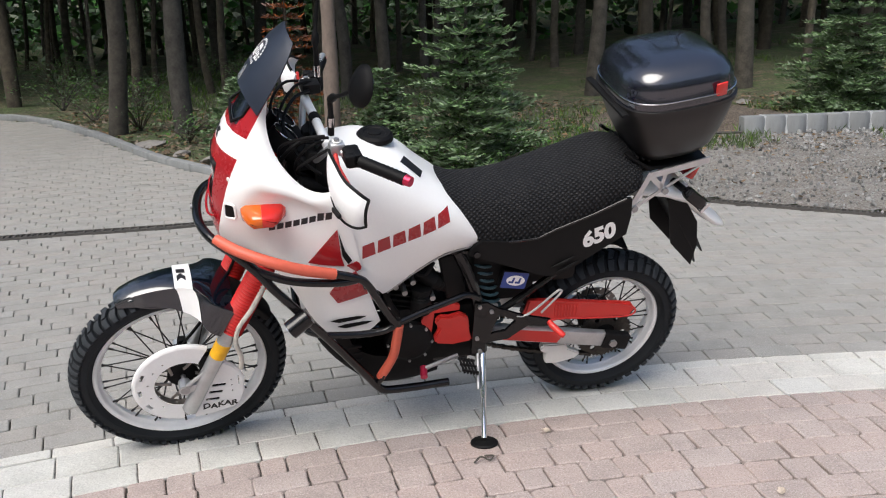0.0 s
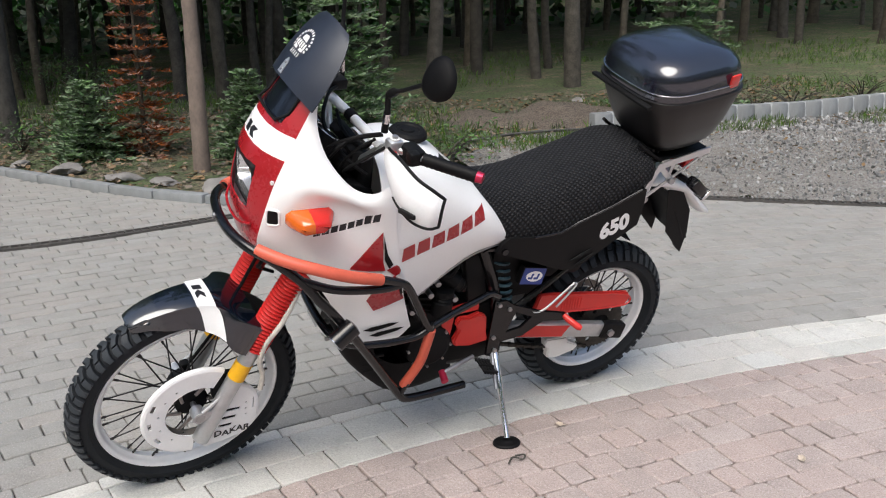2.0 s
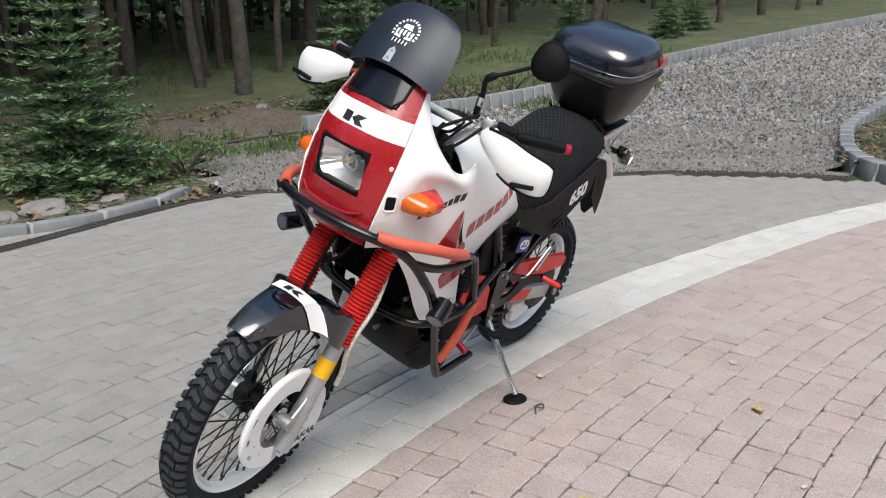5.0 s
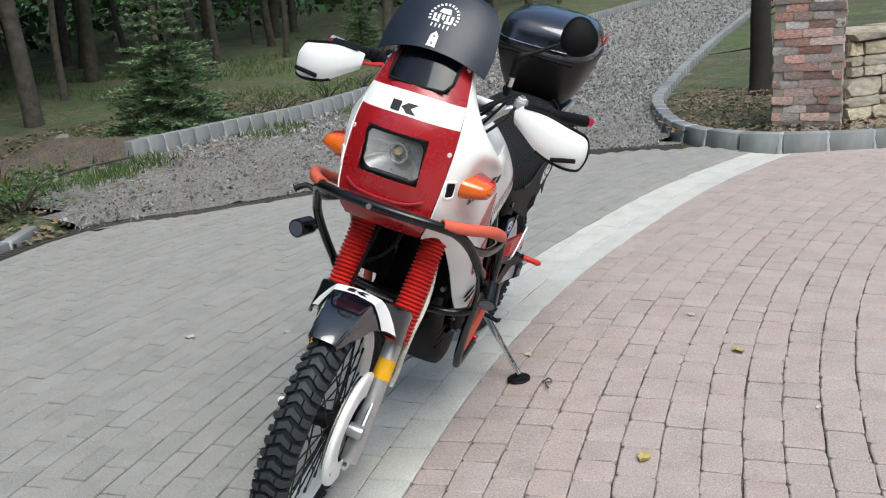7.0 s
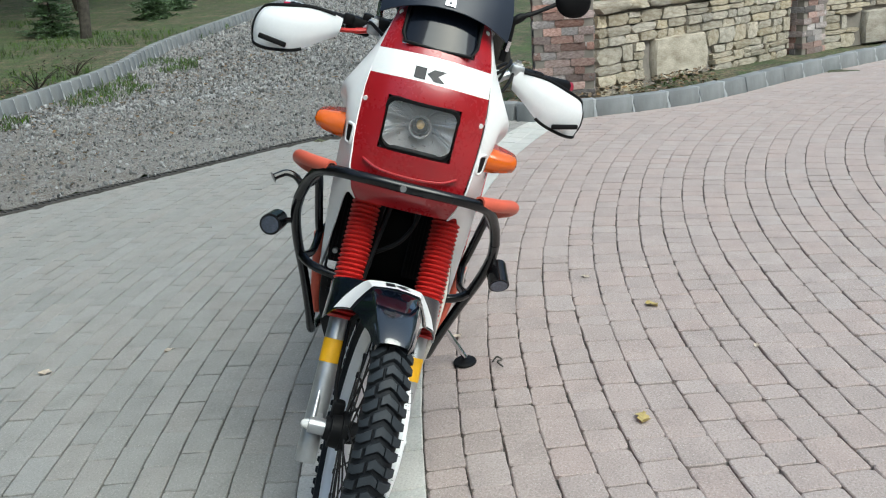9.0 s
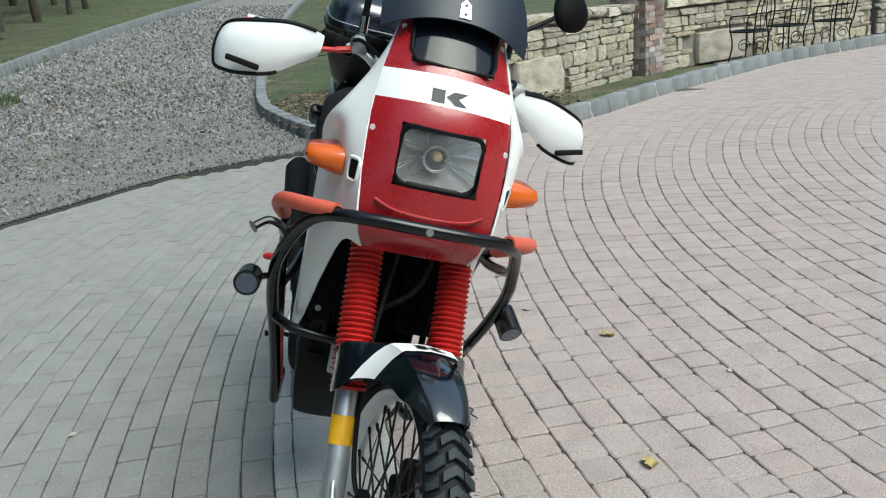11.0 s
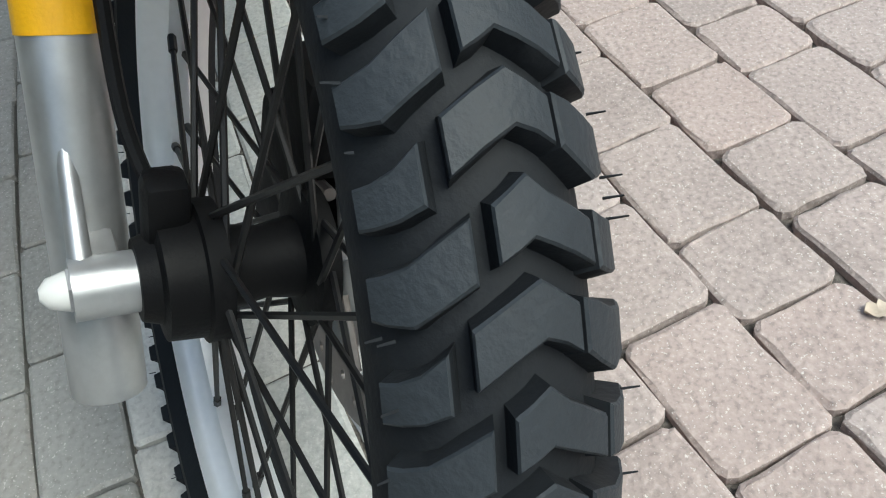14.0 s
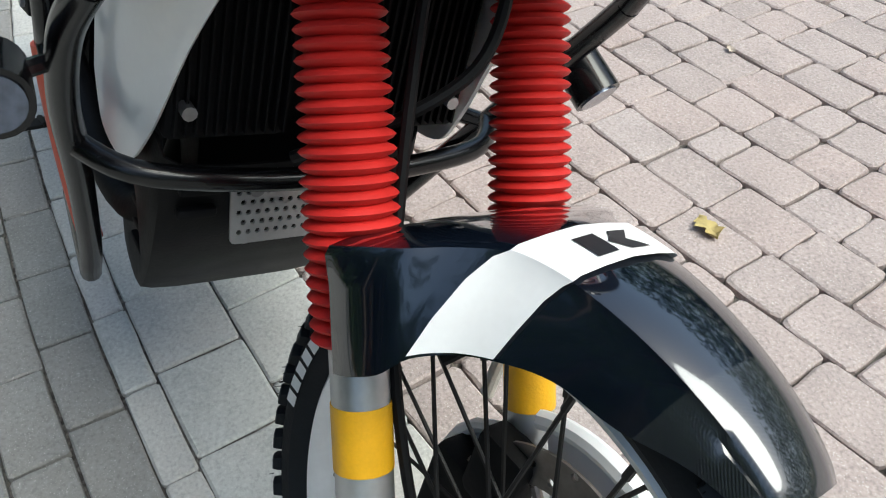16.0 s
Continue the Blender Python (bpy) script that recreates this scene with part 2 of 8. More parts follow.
M = dict(
    white=mat("white_paint", (0.90, 0.90, 0.895), 0.28, vary=0.03, coat=0.35, rough_var=0.06, scale=3),
    white_plastic=mat("white_plastic", (0.83, 0.84, 0.85), 0.38, vary=0.05, scale=6, rough_var=0.08),
    red=mat("red_paint", (0.330, 0.008, 0.014), 0.25, vary=0.08, coat=0.5, rough_var=0.06),
    red_bright=mat("bright_red_paint", (0.56, 0.025, 0.020), 0.38, vary=0.08, coat=0.15, scale=20),
    rubber_red=mat("red_gaiter_rubber", (0.50, 0.015, 0.013), 0.5, vary=0.12, scale=25, bump=0.1),
    orange_tube=mat("orange_hose_rubber", (0.60, 0.112, 0.066), 0.45, vary=0.08, scale=30, bump=0.1),
    navy=mat("dark_blue_gloss", (0.003, 0.005, 0.010), 0.06, vary=0.3, coat=0.4, rough_var=0.05, scale=5, bump=0.12, bump_scale=9),
    visor=mat("visor_dark_blue", (0.012, 0.017, 0.030), 0.42, vary=0.1, scale=30, rough_var=0.05),
    smoked=mat("smoked_screen", (0.006, 0.008, 0.013), 0.08, vary=0.1, coat=0.1, rough_var=0.02, spec=0.3),
    black=mat("black_paint", (0.004, 0.004, 0.005), 0.22, vary=0.2, coat=0.25, scale=14, spec=0.35, rough_var=0.06),
    black_plastic=mat("black_plastic", (0.006, 0.006, 0.0065), 0.50, vary=0.2, scale=18, bump=0.12, fine=300, spec=0.16),
    black_dull=mat("dull_black_engine", (0.0055, 0.0055, 0.006), 0.6, vary=0.35, scale=12, bump=0.15, spec=0.2),
    rubber=mat("tyre_rubber", (0.010, 0.012, 0.015), 0.66, vary=0.25, scale=16, fine=220, bump=0.15, spec=0.25),
    rubber_worn=mat("dusty_tread_rubber", (0.023, 0.028, 0.034), 0.56, vary=0.25, scale=16, fine=260, bump=0.2, spec=0.35),
    spoke=mat("black_spoke", (0.020, 0.019, 0.019), 0.45, metal=0.3, vary=0.3, scale=40),
    alu=mat("aluminium", (0.62, 0.63, 0.64), 0.36, metal=0.85, vary=0.08, scale=18, bump=0.05, rough_var=0.1),
    rim_alu=mat("polished_rim", (0.82, 0.83, 0.85), 0.32, metal=0.35, vary=0.06, scale=18, rough_var=0.08),
    alu_grey=mat("grey_fork_alloy", (0.50, 0.51, 0.52), 0.34, metal=0.75, vary=0.14, scale=24, bump=0.06),
    chrome=mat("chrome", (0.75, 0.75, 0.76), 0.12, metal=1.0, vary=0.03, rough_var=0.05),
    steel=mat("steel", (0.40, 0.40, 0.41), 0.38, metal=0.9, vary=0.15, scale=30),
    disc=mat("worn_disc_steel", (0.30, 0.27, 0.25), 0.42, metal=0.8, vary=0.3, scale=40),
    chain=mat("oily_chain", (0.05, 0.045, 0.04), 0.45, metal=0.7, vary=0.4, scale=80),
    yellow=mat("yellow_reflective_tape", (0.80, 0.42, 0.01), 0.4, vary=0.1, scale=40, fine=300, bump=0.15),
    amber=mat("amber_lens", (0.62, 0.115, 0.008), 0.12, vary=0.1, coat=0.6, scale=25, rough_var=0.04),
    red_lens=mat("red_lens", (0.60, 0.02, 0.015), 0.14, vary=0.1, coat=0.5, rough_var=0.04),
    blue=mat("blue_sticker", (0.02, 0.045, 0.22), 0.4, vary=0.1),
    ink=mat("black_print", (0.012, 0.012, 0.015), 0.4, vary=0.1),
    white_print=mat("white_print", (0.78, 0.78, 0.78), 0.45, vary=0.05),
    grey_print=mat("grey_print", (0.42, 0.45, 0.50), 0.5, vary=0.15, scale=60),
    box_top=mat("box_lid_gloss", (0.008, 0.009, 0.016), 0.17, vary=0.25, coat=0.7, scale=6, rough_var=0.05),
    box_low=mat("box_base_plastic", (0.009, 0.0085, 0.0085), 0.36, vary=0.2, scale=10, rough_var=0.05),
    mirror=mat("mirror_back", (0.004, 0.004, 0.0045), 0.55, vary=0.2, scale=40, bump=0.1, fine=400, spec=0.12),
    hose=mat("braided_hose", (0.55, 0.53, 0.48), 0.5, vary=0.25, scale=60, fine=400, bump=0.3),
    cap_white=mat("white_axle_cap", (0.72, 0.72, 0.70), 0.4, vary=0.06),
    radiator=mat("radiator_fins", (0.006, 0.006, 0.007), 0.6, vary=0.3, scale=10, spec=0.15),
    pink_anodised=mat("red_anodised", (0.55, 0.03, 0.08), 0.3, metal=0.6, vary=0.1),
)

# ================= ground and setting =================
def soil(name, cols, scales, bump, rough=0.95):
    """Loose ground: three colours mixed by noise at several sizes."""
    m = bpy.data.materials.new(name)
    m.use_nodes = True
    nt = m.node_tree
    N, L = nt.nodes.new, nt.links.new
    b = nt.nodes["Principled BSDF"]
    geo = N("ShaderNodeNewGeometry")
    prev = None
    heights = []
    for k, (c, s) in enumerate(zip(cols, scales)):
        t = N("ShaderNodeTexNoise")
        t.inputs["Scale"].default_value, t.inputs["Detail"].default_value, t.inputs["Roughness"].default_value = s, 6, 0.65
        L(geo.outputs["Position"], t.inputs["Vector"])
        heights.append(t)
        if prev is None:
            rgb = N("ShaderNodeRGB")
            rgb.outputs[0].default_value = (*c, 1)
            prev = rgb.outputs[0]
        else:
            r = N("ShaderNodeMapRange")
            r.inputs[1].default_value, r.inputs[2].default_value = 0.46, 0.60
            L(t.outputs[0], r.inputs[0])
            mx = N("ShaderNodeMix")
            mx.data_type = "RGBA"
            L(r.outputs[0], mx.inputs[0])
            L(prev, mx.inputs[6])
            mx.inputs[7].default_value = (*c, 1)
            prev = mx.outputs[2]
    L(prev, b.inputs["Base Color"])
    b.inputs["Roughness"].default_value = rough
    bp = N("ShaderNodeBump")
    bp.inputs["Distance"].default_value = bump
    L(heights[-1].outputs[0], bp.inputs["Height"])
    L(bp.outputs[0], b.inputs["Normal"])
    return m


forest_floor = soil("forest_floor", [(0.090, 0.092, 0.050), (0.088, 0.145, 0.040), (0.185, 0.150, 0.098), (0.062, 0.104, 0.032), (0.040, 0.037, 0.025)], [1, 0.35, 1.3, 4.0, 28.0], 0.03)
gravel_dirt = soil("gravel_bed", [(0.20, 0.185, 0.165), (0.135, 0.11, 0.085), (0.23, 0.22, 0.205), (0.12, 0.105, 0.09), (0.30, 0.29, 0.275)], [1, 0.6, 3.0, 22.0, 60.0], 0.02)
joint_sand = soil("joint_sand", [(0.100, 0.090, 0.080), (0.045, 0.040, 0.035), (0.19, 0.17, 0.15)], [1, 6.0, 90.0], 0.004)
concrete = mat("kerb_concrete", (0.205, 0.215, 0.220), 0.85, vary=0.18, scale=5, fine=90, bump=0.4, rand=0.10)
drain_iron = mat("drain_grate", (0.085, 0.080, 0.075), 0.6, metal=0.4, vary=0.3, scale=30)
CX, CY, R0 = 2.38, -6.45, 9.590


def rise(x, y):
    s = 0.80 * x + 0.60 * y - 11.5
    up = 0.055 * max(0.0, s) if s < 40 else 2.2 + 0.02 * (s - 40)
    back = 0.012 * max(0.0, y - 16)
    return up + back


PAVED = [(-14, -19), (24, -19), (24, -2.6), (9.2, -0.7), (7.6, 0.55), (5.9, 1.95), (5.35, 2.9), (5.4, 3.75), (4.4, 5.25), (2.6, 6.205), (1.8, 6.63), (0.95, 7.08), (-0.1, 6.80), (-0.7, 6.85), (-1.5, 7.4), (-2.4, 8.25), (-3.2, 9.1), (-4.4, 10.8), (-5.3, 11.9), (-6.2, 12.85), (-7.2, 13.4), (-10, 14.0), (-21, 15), (-21, 8), (-19, -14)]


GRAVEL = [(0.95, 7.08), (1.8, 6.63), (2.6, 6.205), (4.4, 5.25), (5.35, 4.0), (6.4, 4.60), (8.3, 5.5), (11, 6.22), (13.7, 6.8), (17.6, 7.55), (30, 9.7), (50, 12), (50, 15.2), (31, 13.8), (25.5, 13.25), (19.3, 12.45), (12.5, 11.35), (9.5, 10.5), (7.8, 10.2), (5.3, 10.0), (3.6, 9.9), (2.5, 9.7), (1.75, 9.2), (1.35, 8.2)]


def inside(poly, x, y):
    hit = False
    for (x0, y0), (x1, y1) in zip(poly, poly[1:] + poly[:1]):
        if (y0 > y) != (y1 > y) and x < (x1 - x0) * (y - y0) / (y1 - y0) + x0:
            hit = not hit
    return hit


def axis_steps(lo, hi, fine_lo, fine_hi, step, far):
    a = list(np.arange(fine_lo, fine_hi + 1e-6, step))
    d, x = step, fine_hi
    while x < hi:
        d = min(far, d * 1.35)
        x += d
        a.append(x)
    d, x = step, fine_lo
    while x > lo:
        d = min(far, d * 1.35)
        x -= d
        a.insert(0, x)
    return a


gx, gy = axis_steps(-600, 600, -9, 16, 0.3, 60), axis_steps(-300, 700, 4.5, 22, 0.3, 60)
bm = bmesh.new()
grows = []
for y in gy:
    row = []
    for x in gx:
        if inside(PAVED, x, y):
            z = -0.06
        elif inside(GRAVEL, x, y):
            z = rise(x, y) - 0.09
        else:
            n = noise.noise((x * 0.45, y * 0.45, 0.3)) * 0.05 + noise.noise((x * 2.1, y * 2.1, 5.0)) * 0.018
            d = math.hypot(x - 2, y - 6)
            z = rise(x, y) + n * min(1.0, max(0.0, (d - 1.0) / 4.0)) + 0.01
        row.append(Vector((x, y, z)))
    grows.append(row)
grid(bm, grows)
tagged(part("ground", bm, forest_floor, sharp=180), "forest floor of soil, dry leaves and patchy grass", "ground", kind="structure")

# bed under the pavers
bm = bmesh.new()
f = bm.faces.new([bm.verts.new((x, y, -0.030)) for x, y in PAVED])
bmesh.ops.triangulate(bm, faces=[f])
tagged(part("paving_bed", bm, joint_sand, flat=True), "grey sand bed between the pavers", "paving", kind="structure")

# gravel drive
bm = bmesh.new()
V = {}
for i in range(0, 190):
    for j in range(0, 90):
        x, y = 0.6 + 0.26 * i, 4.0 + 0.26 * j
        if inside(GRAVEL, x + 0.13, y + 0.13) or (x > 6.2 and any(inside(GRAVEL, x + 0.26 * a, y + 0.26 * b) for a in (0, 1) for b in (0, 1))):
            q = []
            for a, b in ((0, 0), (1, 0), (1, 1), (0, 1)):
                k = (i + a, j + b)
                if k not in V:
                    X, Y = 0.6 + 0.26 * k[0], 4.0 + 0.26 * k[1]
                    V[k] = bm.verts.new((X, Y, rise(X, Y) + 0.018 + 0.02 * noise.noise((X * 1.3, Y * 1.3, 2))))
                q.append(V[k])
            bm.faces.new(q)
# its edge runs straight along the drain
EDGE = [(0.95, 7.08), (4.4, 5.25), (5.0, 4.60), (5.36, 3.95)]
for v in bm.verts:
    best = None
    for (x0, y0), (x1, y1) in zip(EDGE, EDGE[1:]):
        t = min(1, max(0, ((v.co.x - x0) * (x1 - x0) + (v.co.y - y0) * (y1 - y0)) / ((x1 - x0) ** 2 + (y1 - y0) ** 2)))
        p = Vector((x0 + t * (x1 - x0), y0 + t * (y1 - y0), -0.002))
        d = math.hypot(v.co.x - p.x, v.co.y - p.y)
        if best is None or d < best[0]:
            best = (d, p)
    if inside(PAVED, v.co.x, v.co.y) and best[0] < 0.5 or best[0] < 0.13:
        v.co = best[1]
    elif best[0] < 0.6:
        v.co.z -= 0.012 * (1 - best[0] / 0.6)
tagged(part("gravel_drive", bm, gravel_dirt, sharp=180), "grey gravel drive climbing between kerbs", "drive", kind="structure")


# heap of bare soil at the end of the kerb, and a dark edging strip
bare_soil = soil("bare_soil", [(0.115, 0.088, 0.066), (0.080, 0.060, 0.045), (0.150, 0.120, 0.092), (0.060, 0.046, 0.036), (0.185, 0.155, 0.125)], [1, 1.4, 5.0, 24.0, 60.0], 0.03)
bm = bmesh.new()
rows = []
for i in range(34):
    row = []
    for j in range(34):
        x, y = 1.2 + 0.135 * i, 9.85 + 0.085 * j
        d = math.hypot((x - 3.3) / 2.15, (y - 11.05) / 1.25)
        row.append(Vector((x, y, rise(x, y) - 0.06 + 0.34 * max(0.0, 1 - d * d) ** 1.3 * (0.75 + 0.5 * noise.noise((x * 1.6, y * 1.6, 3))) + 0.035 * noise.noise((x * 5, y * 5, 1)) * (d < 1))))
    rows.append(row)
grid(bm, rows)
tagged(part("soil_mound", bm, bare_soil, sharp=180), "low heap of bare brown soil beside the kerb", "soil", kind="structure")
tagged(part("edging_strip", tube(bmesh.new(), smooth_path([(3.5, 9.86, 0.05), (2.6, 9.72, 0.055), (1.9, 9.40, 0.05), (1.5, 8.85, 0.045), (1.3, 8.3, 0.03)], 5), 0.018, 6), drain_iron), "dark edging strip between soil and gravel", "edging", kind="structure")


# ---- loose stones, leaves, grass as stuff ----
def scatter_mesh(name, items, material, label, category):
    """items: (place, turn, size, shape); joined into one object."""
    verts, faces = [], []
    for m, shape in items:
        k = len(verts)
        verts += [tuple(m @ Vector(v)) for v in shape[0]]
        faces += [tuple(k + i for i in f) for f in shape[1]]
    me = bpy.data.meshes.new(name)
    me.from_pydata(verts, [], faces)
    me.materials.append(material)
    return tagged(new(name, me), label, category, kind="stuff")


rng = random.Random(11)


def rock_shape(n=1):
    bm = bmesh.new()
    bmesh.ops.create_icosphere(bm, subdivisions=n, radius=1)
    for v in bm.verts:
        v.co *= rng.uniform(0.72, 1.12)
    out = ([tuple(v.co) for v in bm.verts], [tuple(v.index for v in f.verts) for f in bm.faces])
    bm.verts.index_update()
    out = ([tuple(v.co) for v in bm.verts], [tuple(v.index for v in f.verts) for f in bm.faces])
    bm.free()
    return out


pebbles = [rock_shape(1) for _ in range(6)]
OCT = [([(1, 0, 0), (-0.9, 0.2, 0), (0.1, 0.8, 0.1), (0, -0.9, 0), (0.1, 0, 0.7), (0, 0, -0.7)], [(0, 2, 4), (2, 1, 4), (1, 3, 4), (3, 0, 4), (2, 0, 5), (1, 2, 5), (3, 1, 5), (0, 3, 5)])]
items = []
while len(items) < 25000:
    x, y = rng.uniform(0.9, 32), rng.uniform(4.2, 14)
    d = math.hypot(x - 2, y - 3)
    if rng.random() > min(1, 7.5 / d) ** 1.7 or not inside(GRAVEL, x, y) or (x < 3.6 and rng.random() < 0.55):
        continue
    s = rng.uniform(0.010, 0.034) * (1 + 0.05 * d)
    if d < 7.2:
        s *= 0.42 if rng.random() < 0.86 else 0.80
    items.append((pose(x, y, rise(x, y) + 0.022 + s * 0.2, rng.uniform(0, 360), rng.uniform(0, 360), rng.uniform(0, 360)) @ Matrix.Diagonal((s, s * rng.uniform(0.5, 0.9), s * rng.uniform(0.4, 0.7), 1)), OCT[0] if d > 7.5 else pebbles[rng.randrange(6)]))
stone_mat = mat("gravel_stone", (0.215, 0.215, 0.212), 0.85, vary=0.25, scale=25, bump=0.2, island=0.65)
scatter_mesh("gravel", items, stone_mat, "loose crushed grey gravel stones", "gravel")

LEAF = ([(-0.5, -0.1, 0.0), (-0.15, -0.32, 0.10), (0.3, -0.2, 0.03), (0.55, 0.05, 0.12), (0.2, 0.3, 0.0), (-0.2, 0.26, 0.12)], [(0, 1, 2, 3), (0, 3, 4, 5)])
dead = mat("dead_leaf", (0.170, 0.125, 0.085), 0.85, vary=0.3, scale=20, island=0.35)
items = []
def spread(n, x0, x1, y0, y1, ok, size, hug=0.012):
    got = 0
    while got < n:
        x, y = rng.uniform(x0, x1), rng.uniform(y0, y1)
        if not ok(x, y):
            continue
        s = rng.uniform(*size)
        items.append((pose(x, y, rise(x, y) + hug + 0.012, rng.uniform(-25, 25), rng.uniform(-25, 25), rng.uniform(0, 360)) @ Matrix.Diagonal((s, s, s, 1)), LEAF))
        got += 1
off_road = lambda x, y: not inside(PAVED, x, y)
spread(1300, 0.5, 12, 6.4, 10.2, lambda x, y: inside(GRAVEL, x, y) and (y > 9.2 - 0.25 * abs(x - 6) or rng.random() < 0.25), (0.03, 0.07), 0.03)
spread(6500, -6, 9, 7, 14, lambda x, y: off_road(x, y) and not inside(GRAVEL, x, y), (0.04, 0.09), 0.02)
spread(3200, 5.6, 9.5, 1.5, 5.2, lambda x, y: off_road(x, y) and not inside(GRAVEL, x, y), (0.03, 0.07), 0.09)
scatter_mesh("dead_leaves", items, dead, "dry brown fallen leaves", "leaves")

blade = ([(-0.06, 0, 0), (0.06, 0, 0), (0.04, 0.10, 0.6), (0.0, 0.32, 1.0)], [(0, 1, 2), (0, 2, 3)])
grass_mat = mat("grass", (0.060, 0.105, 0.022), 0.7, vary=0.35, scale=6, island=0.5)
items = []
def tufts(n, x0, x1, y0, y1, ok, size, patch=0.9):
    got = 0
    while got < n:
        x, y = rng.uniform(x0, x1), rng.uniform(y0, y1)
        if not ok(x, y) or noise.noise((x * patch, y * patch, 7.7)) < 0.02:
            continue
        got += 1
        for _ in range(5):
            s = rng.uniform(*size)
            items.append((pose(x + rng.gauss(0, 0.03), y + rng.gauss(0, 0.03), rise(x, y) + 0.015, rng.uniform(-25, 25), rng.uniform(-25, 25), rng.uniform(0, 360)) @ Matrix.Diagonal((s * 0.7, s, s, 1)), blade))
kerb_strip = lambda x, y: inside(GRAVEL, x, y) and y > 9.25 + 0.10 * max(0, x - 8) - 0.45 * (x < 3.4)
tufts(520, 2.0, 11, 8.0, 11.2, kerb_strip, (0.05, 0.13))
tufts(200, 0.3, 2.6, 7.1, 9.6, lambda x, y: off_road(x, y) and not (inside(GRAVEL, x, y) and y < 8.6), (0.06, 0.14))
tufts(2800, -7, 18, 9.5, 22, lambda x, y: off_road(x, y) and not inside(GRAVEL, x, y), (0.07, 0.16), 0.35)
tufts(90, 5.6, 9.0, 1.6, 5.0, lambda x, y: off_road(x, y) and not inside(GRAVEL, x, y), (0.05, 0.11))
scatter_mesh("grass_blades", items, grass_mat, "patchy green grass tufts", "grass")


mortar_pale = mat("pale_mortar", (0.36, 0.375, 0.385), 0.9, vary=0.3, scale=18, bump=0.3)


# ---- kerbs: separate rounded concrete blocks ----
def kerb_run(name, path, length, width, high, label, z0=-0.04, face=0.03, n=None):
    root = tagged(new(name), label, "kerb", kind="structure")
    P = smooth_path([(x, y, 0) for x, y in path], 90)
    bm = bmesh.new()
    box(bm, (0, 0, 0), (1.0, width, high - z0), 0.018)
    for v in bm.verts:
        if v.co.z > 0 and v.co.y < 0:
            v.co.y += face
    first = part("kerb_block", bm, concrete, root)
    acc, start, made = 0.0, P[0], []
    for a, b in zip(P, P[1:]):
        if (b - start).length >= length:
            made.append((start, b))
            start = b
    rr = random.Random(3)
    bm = bmesh.new()
    box(bm, (0, 0, 0), (0.026, width + 0.004, high - z0 + 0.002), 0.006)
    bmesh.ops.subdivide_edges(bm, edges=[e for e in bm.edges if e.calc_length() > 0.1], cuts=2)
    for v in bm.verts:
        if v.co.z > 0 and v.co.y < 0:
            v.co.y += face
        v.co.x += 0.008 * noise.noise(v.co * 14)
    joint = part("mortar_joint", bm, mortar_pale, root)
    fill = []
    for k, (a, b) in enumerate(made):
        if b.x < -0.8 or math.hypot(b.x - 2, b.y - 3) > 14 or rr.random() < 0.2:
            continue
        ob = joint if not fill else joint.copy()
        if fill:
            scene.collection.objects.link(ob)
        fill.append(ob)
        d = b - a
        ob.matrix_basis = Matrix.Translation((b.x, b.y, rise(b.x, b.y) + (high + z0) / 2 + 0.001)) @ Matrix.Rotation(math.atan2(d.y, d.x), 4, "Z") @ Matrix.Diagonal((rr.uniform(0.6, 1.5), 1, 1, 1))
    if not fill:
        bpy.data.objects.remove(joint)
    for k, (a, b) in enumerate(made):
        ob = first if k == 0 else first.copy()
        if k:
            scene.collection.objects.link(ob)
        c, d = (a + b) / 2, b - a
        ob.matrix_basis = Matrix.Translation((c.x, c.y, rise(c.x, c.y) + (high + z0) / 2 + rr.uniform(-0.004, 0.004))) @ Matrix.Rotation(math.atan2(d.y, d.x), 4, "Z") @ Matrix.Rotation(-math.atan((rise(b.x, b.y) - rise(a.x, a.y)) / d.length), 4, "Y") @ Matrix.Diagonal(((d.length - 0.008), 1, 1, 1))
    return root


kerb_run("kerb_drive", [(3.45, 9.90), (5.3, 10.12), (7.8, 10.32), (9.5, 10.6), (12.5, 11.48), (19.3, 12.6), (25.5, 13.4), (31, 13.95), (50, 15.4)], 0.25, 0.17, 0.23, "grey concrete kerb blocks along the gravel drive")
kerb_run("kerb_island", [(50, 11.8), (30, 9.5), (17.6, 7.4), (13.7, 6.65), (11, 6.08), (8.33, 5.36), (6.9, 4.75), (6.0, 4.25), (5.5, 3.75), (5.3, 3.2), (5.45, 2.6), (5.85, 1.90), (6.5, 1.32), (7.35, 0.70), (8.75, -0.48), (10.4, -2.1), (12.2, -5), (13.2, -9)], 0.36, 0.17, 0.15, "curved grey concrete kerb round the planted island")
kerb_run("kerb_road", [(0.80, 7.42), (0.45, 7.12), (0.0, 6.92), (-0.7, 6.90), (-1.5, 7.42), (-2.4, 8.30), (-3.2, 9.18), (-4.4, 10.85), (-5.3, 11.95), (-6.2, 12.93), (-7.2, 13.48), (-10, 14.08), (-21, 15.1)], 0.50, 0.13, 0.07, "low pale kerb along the paved road")
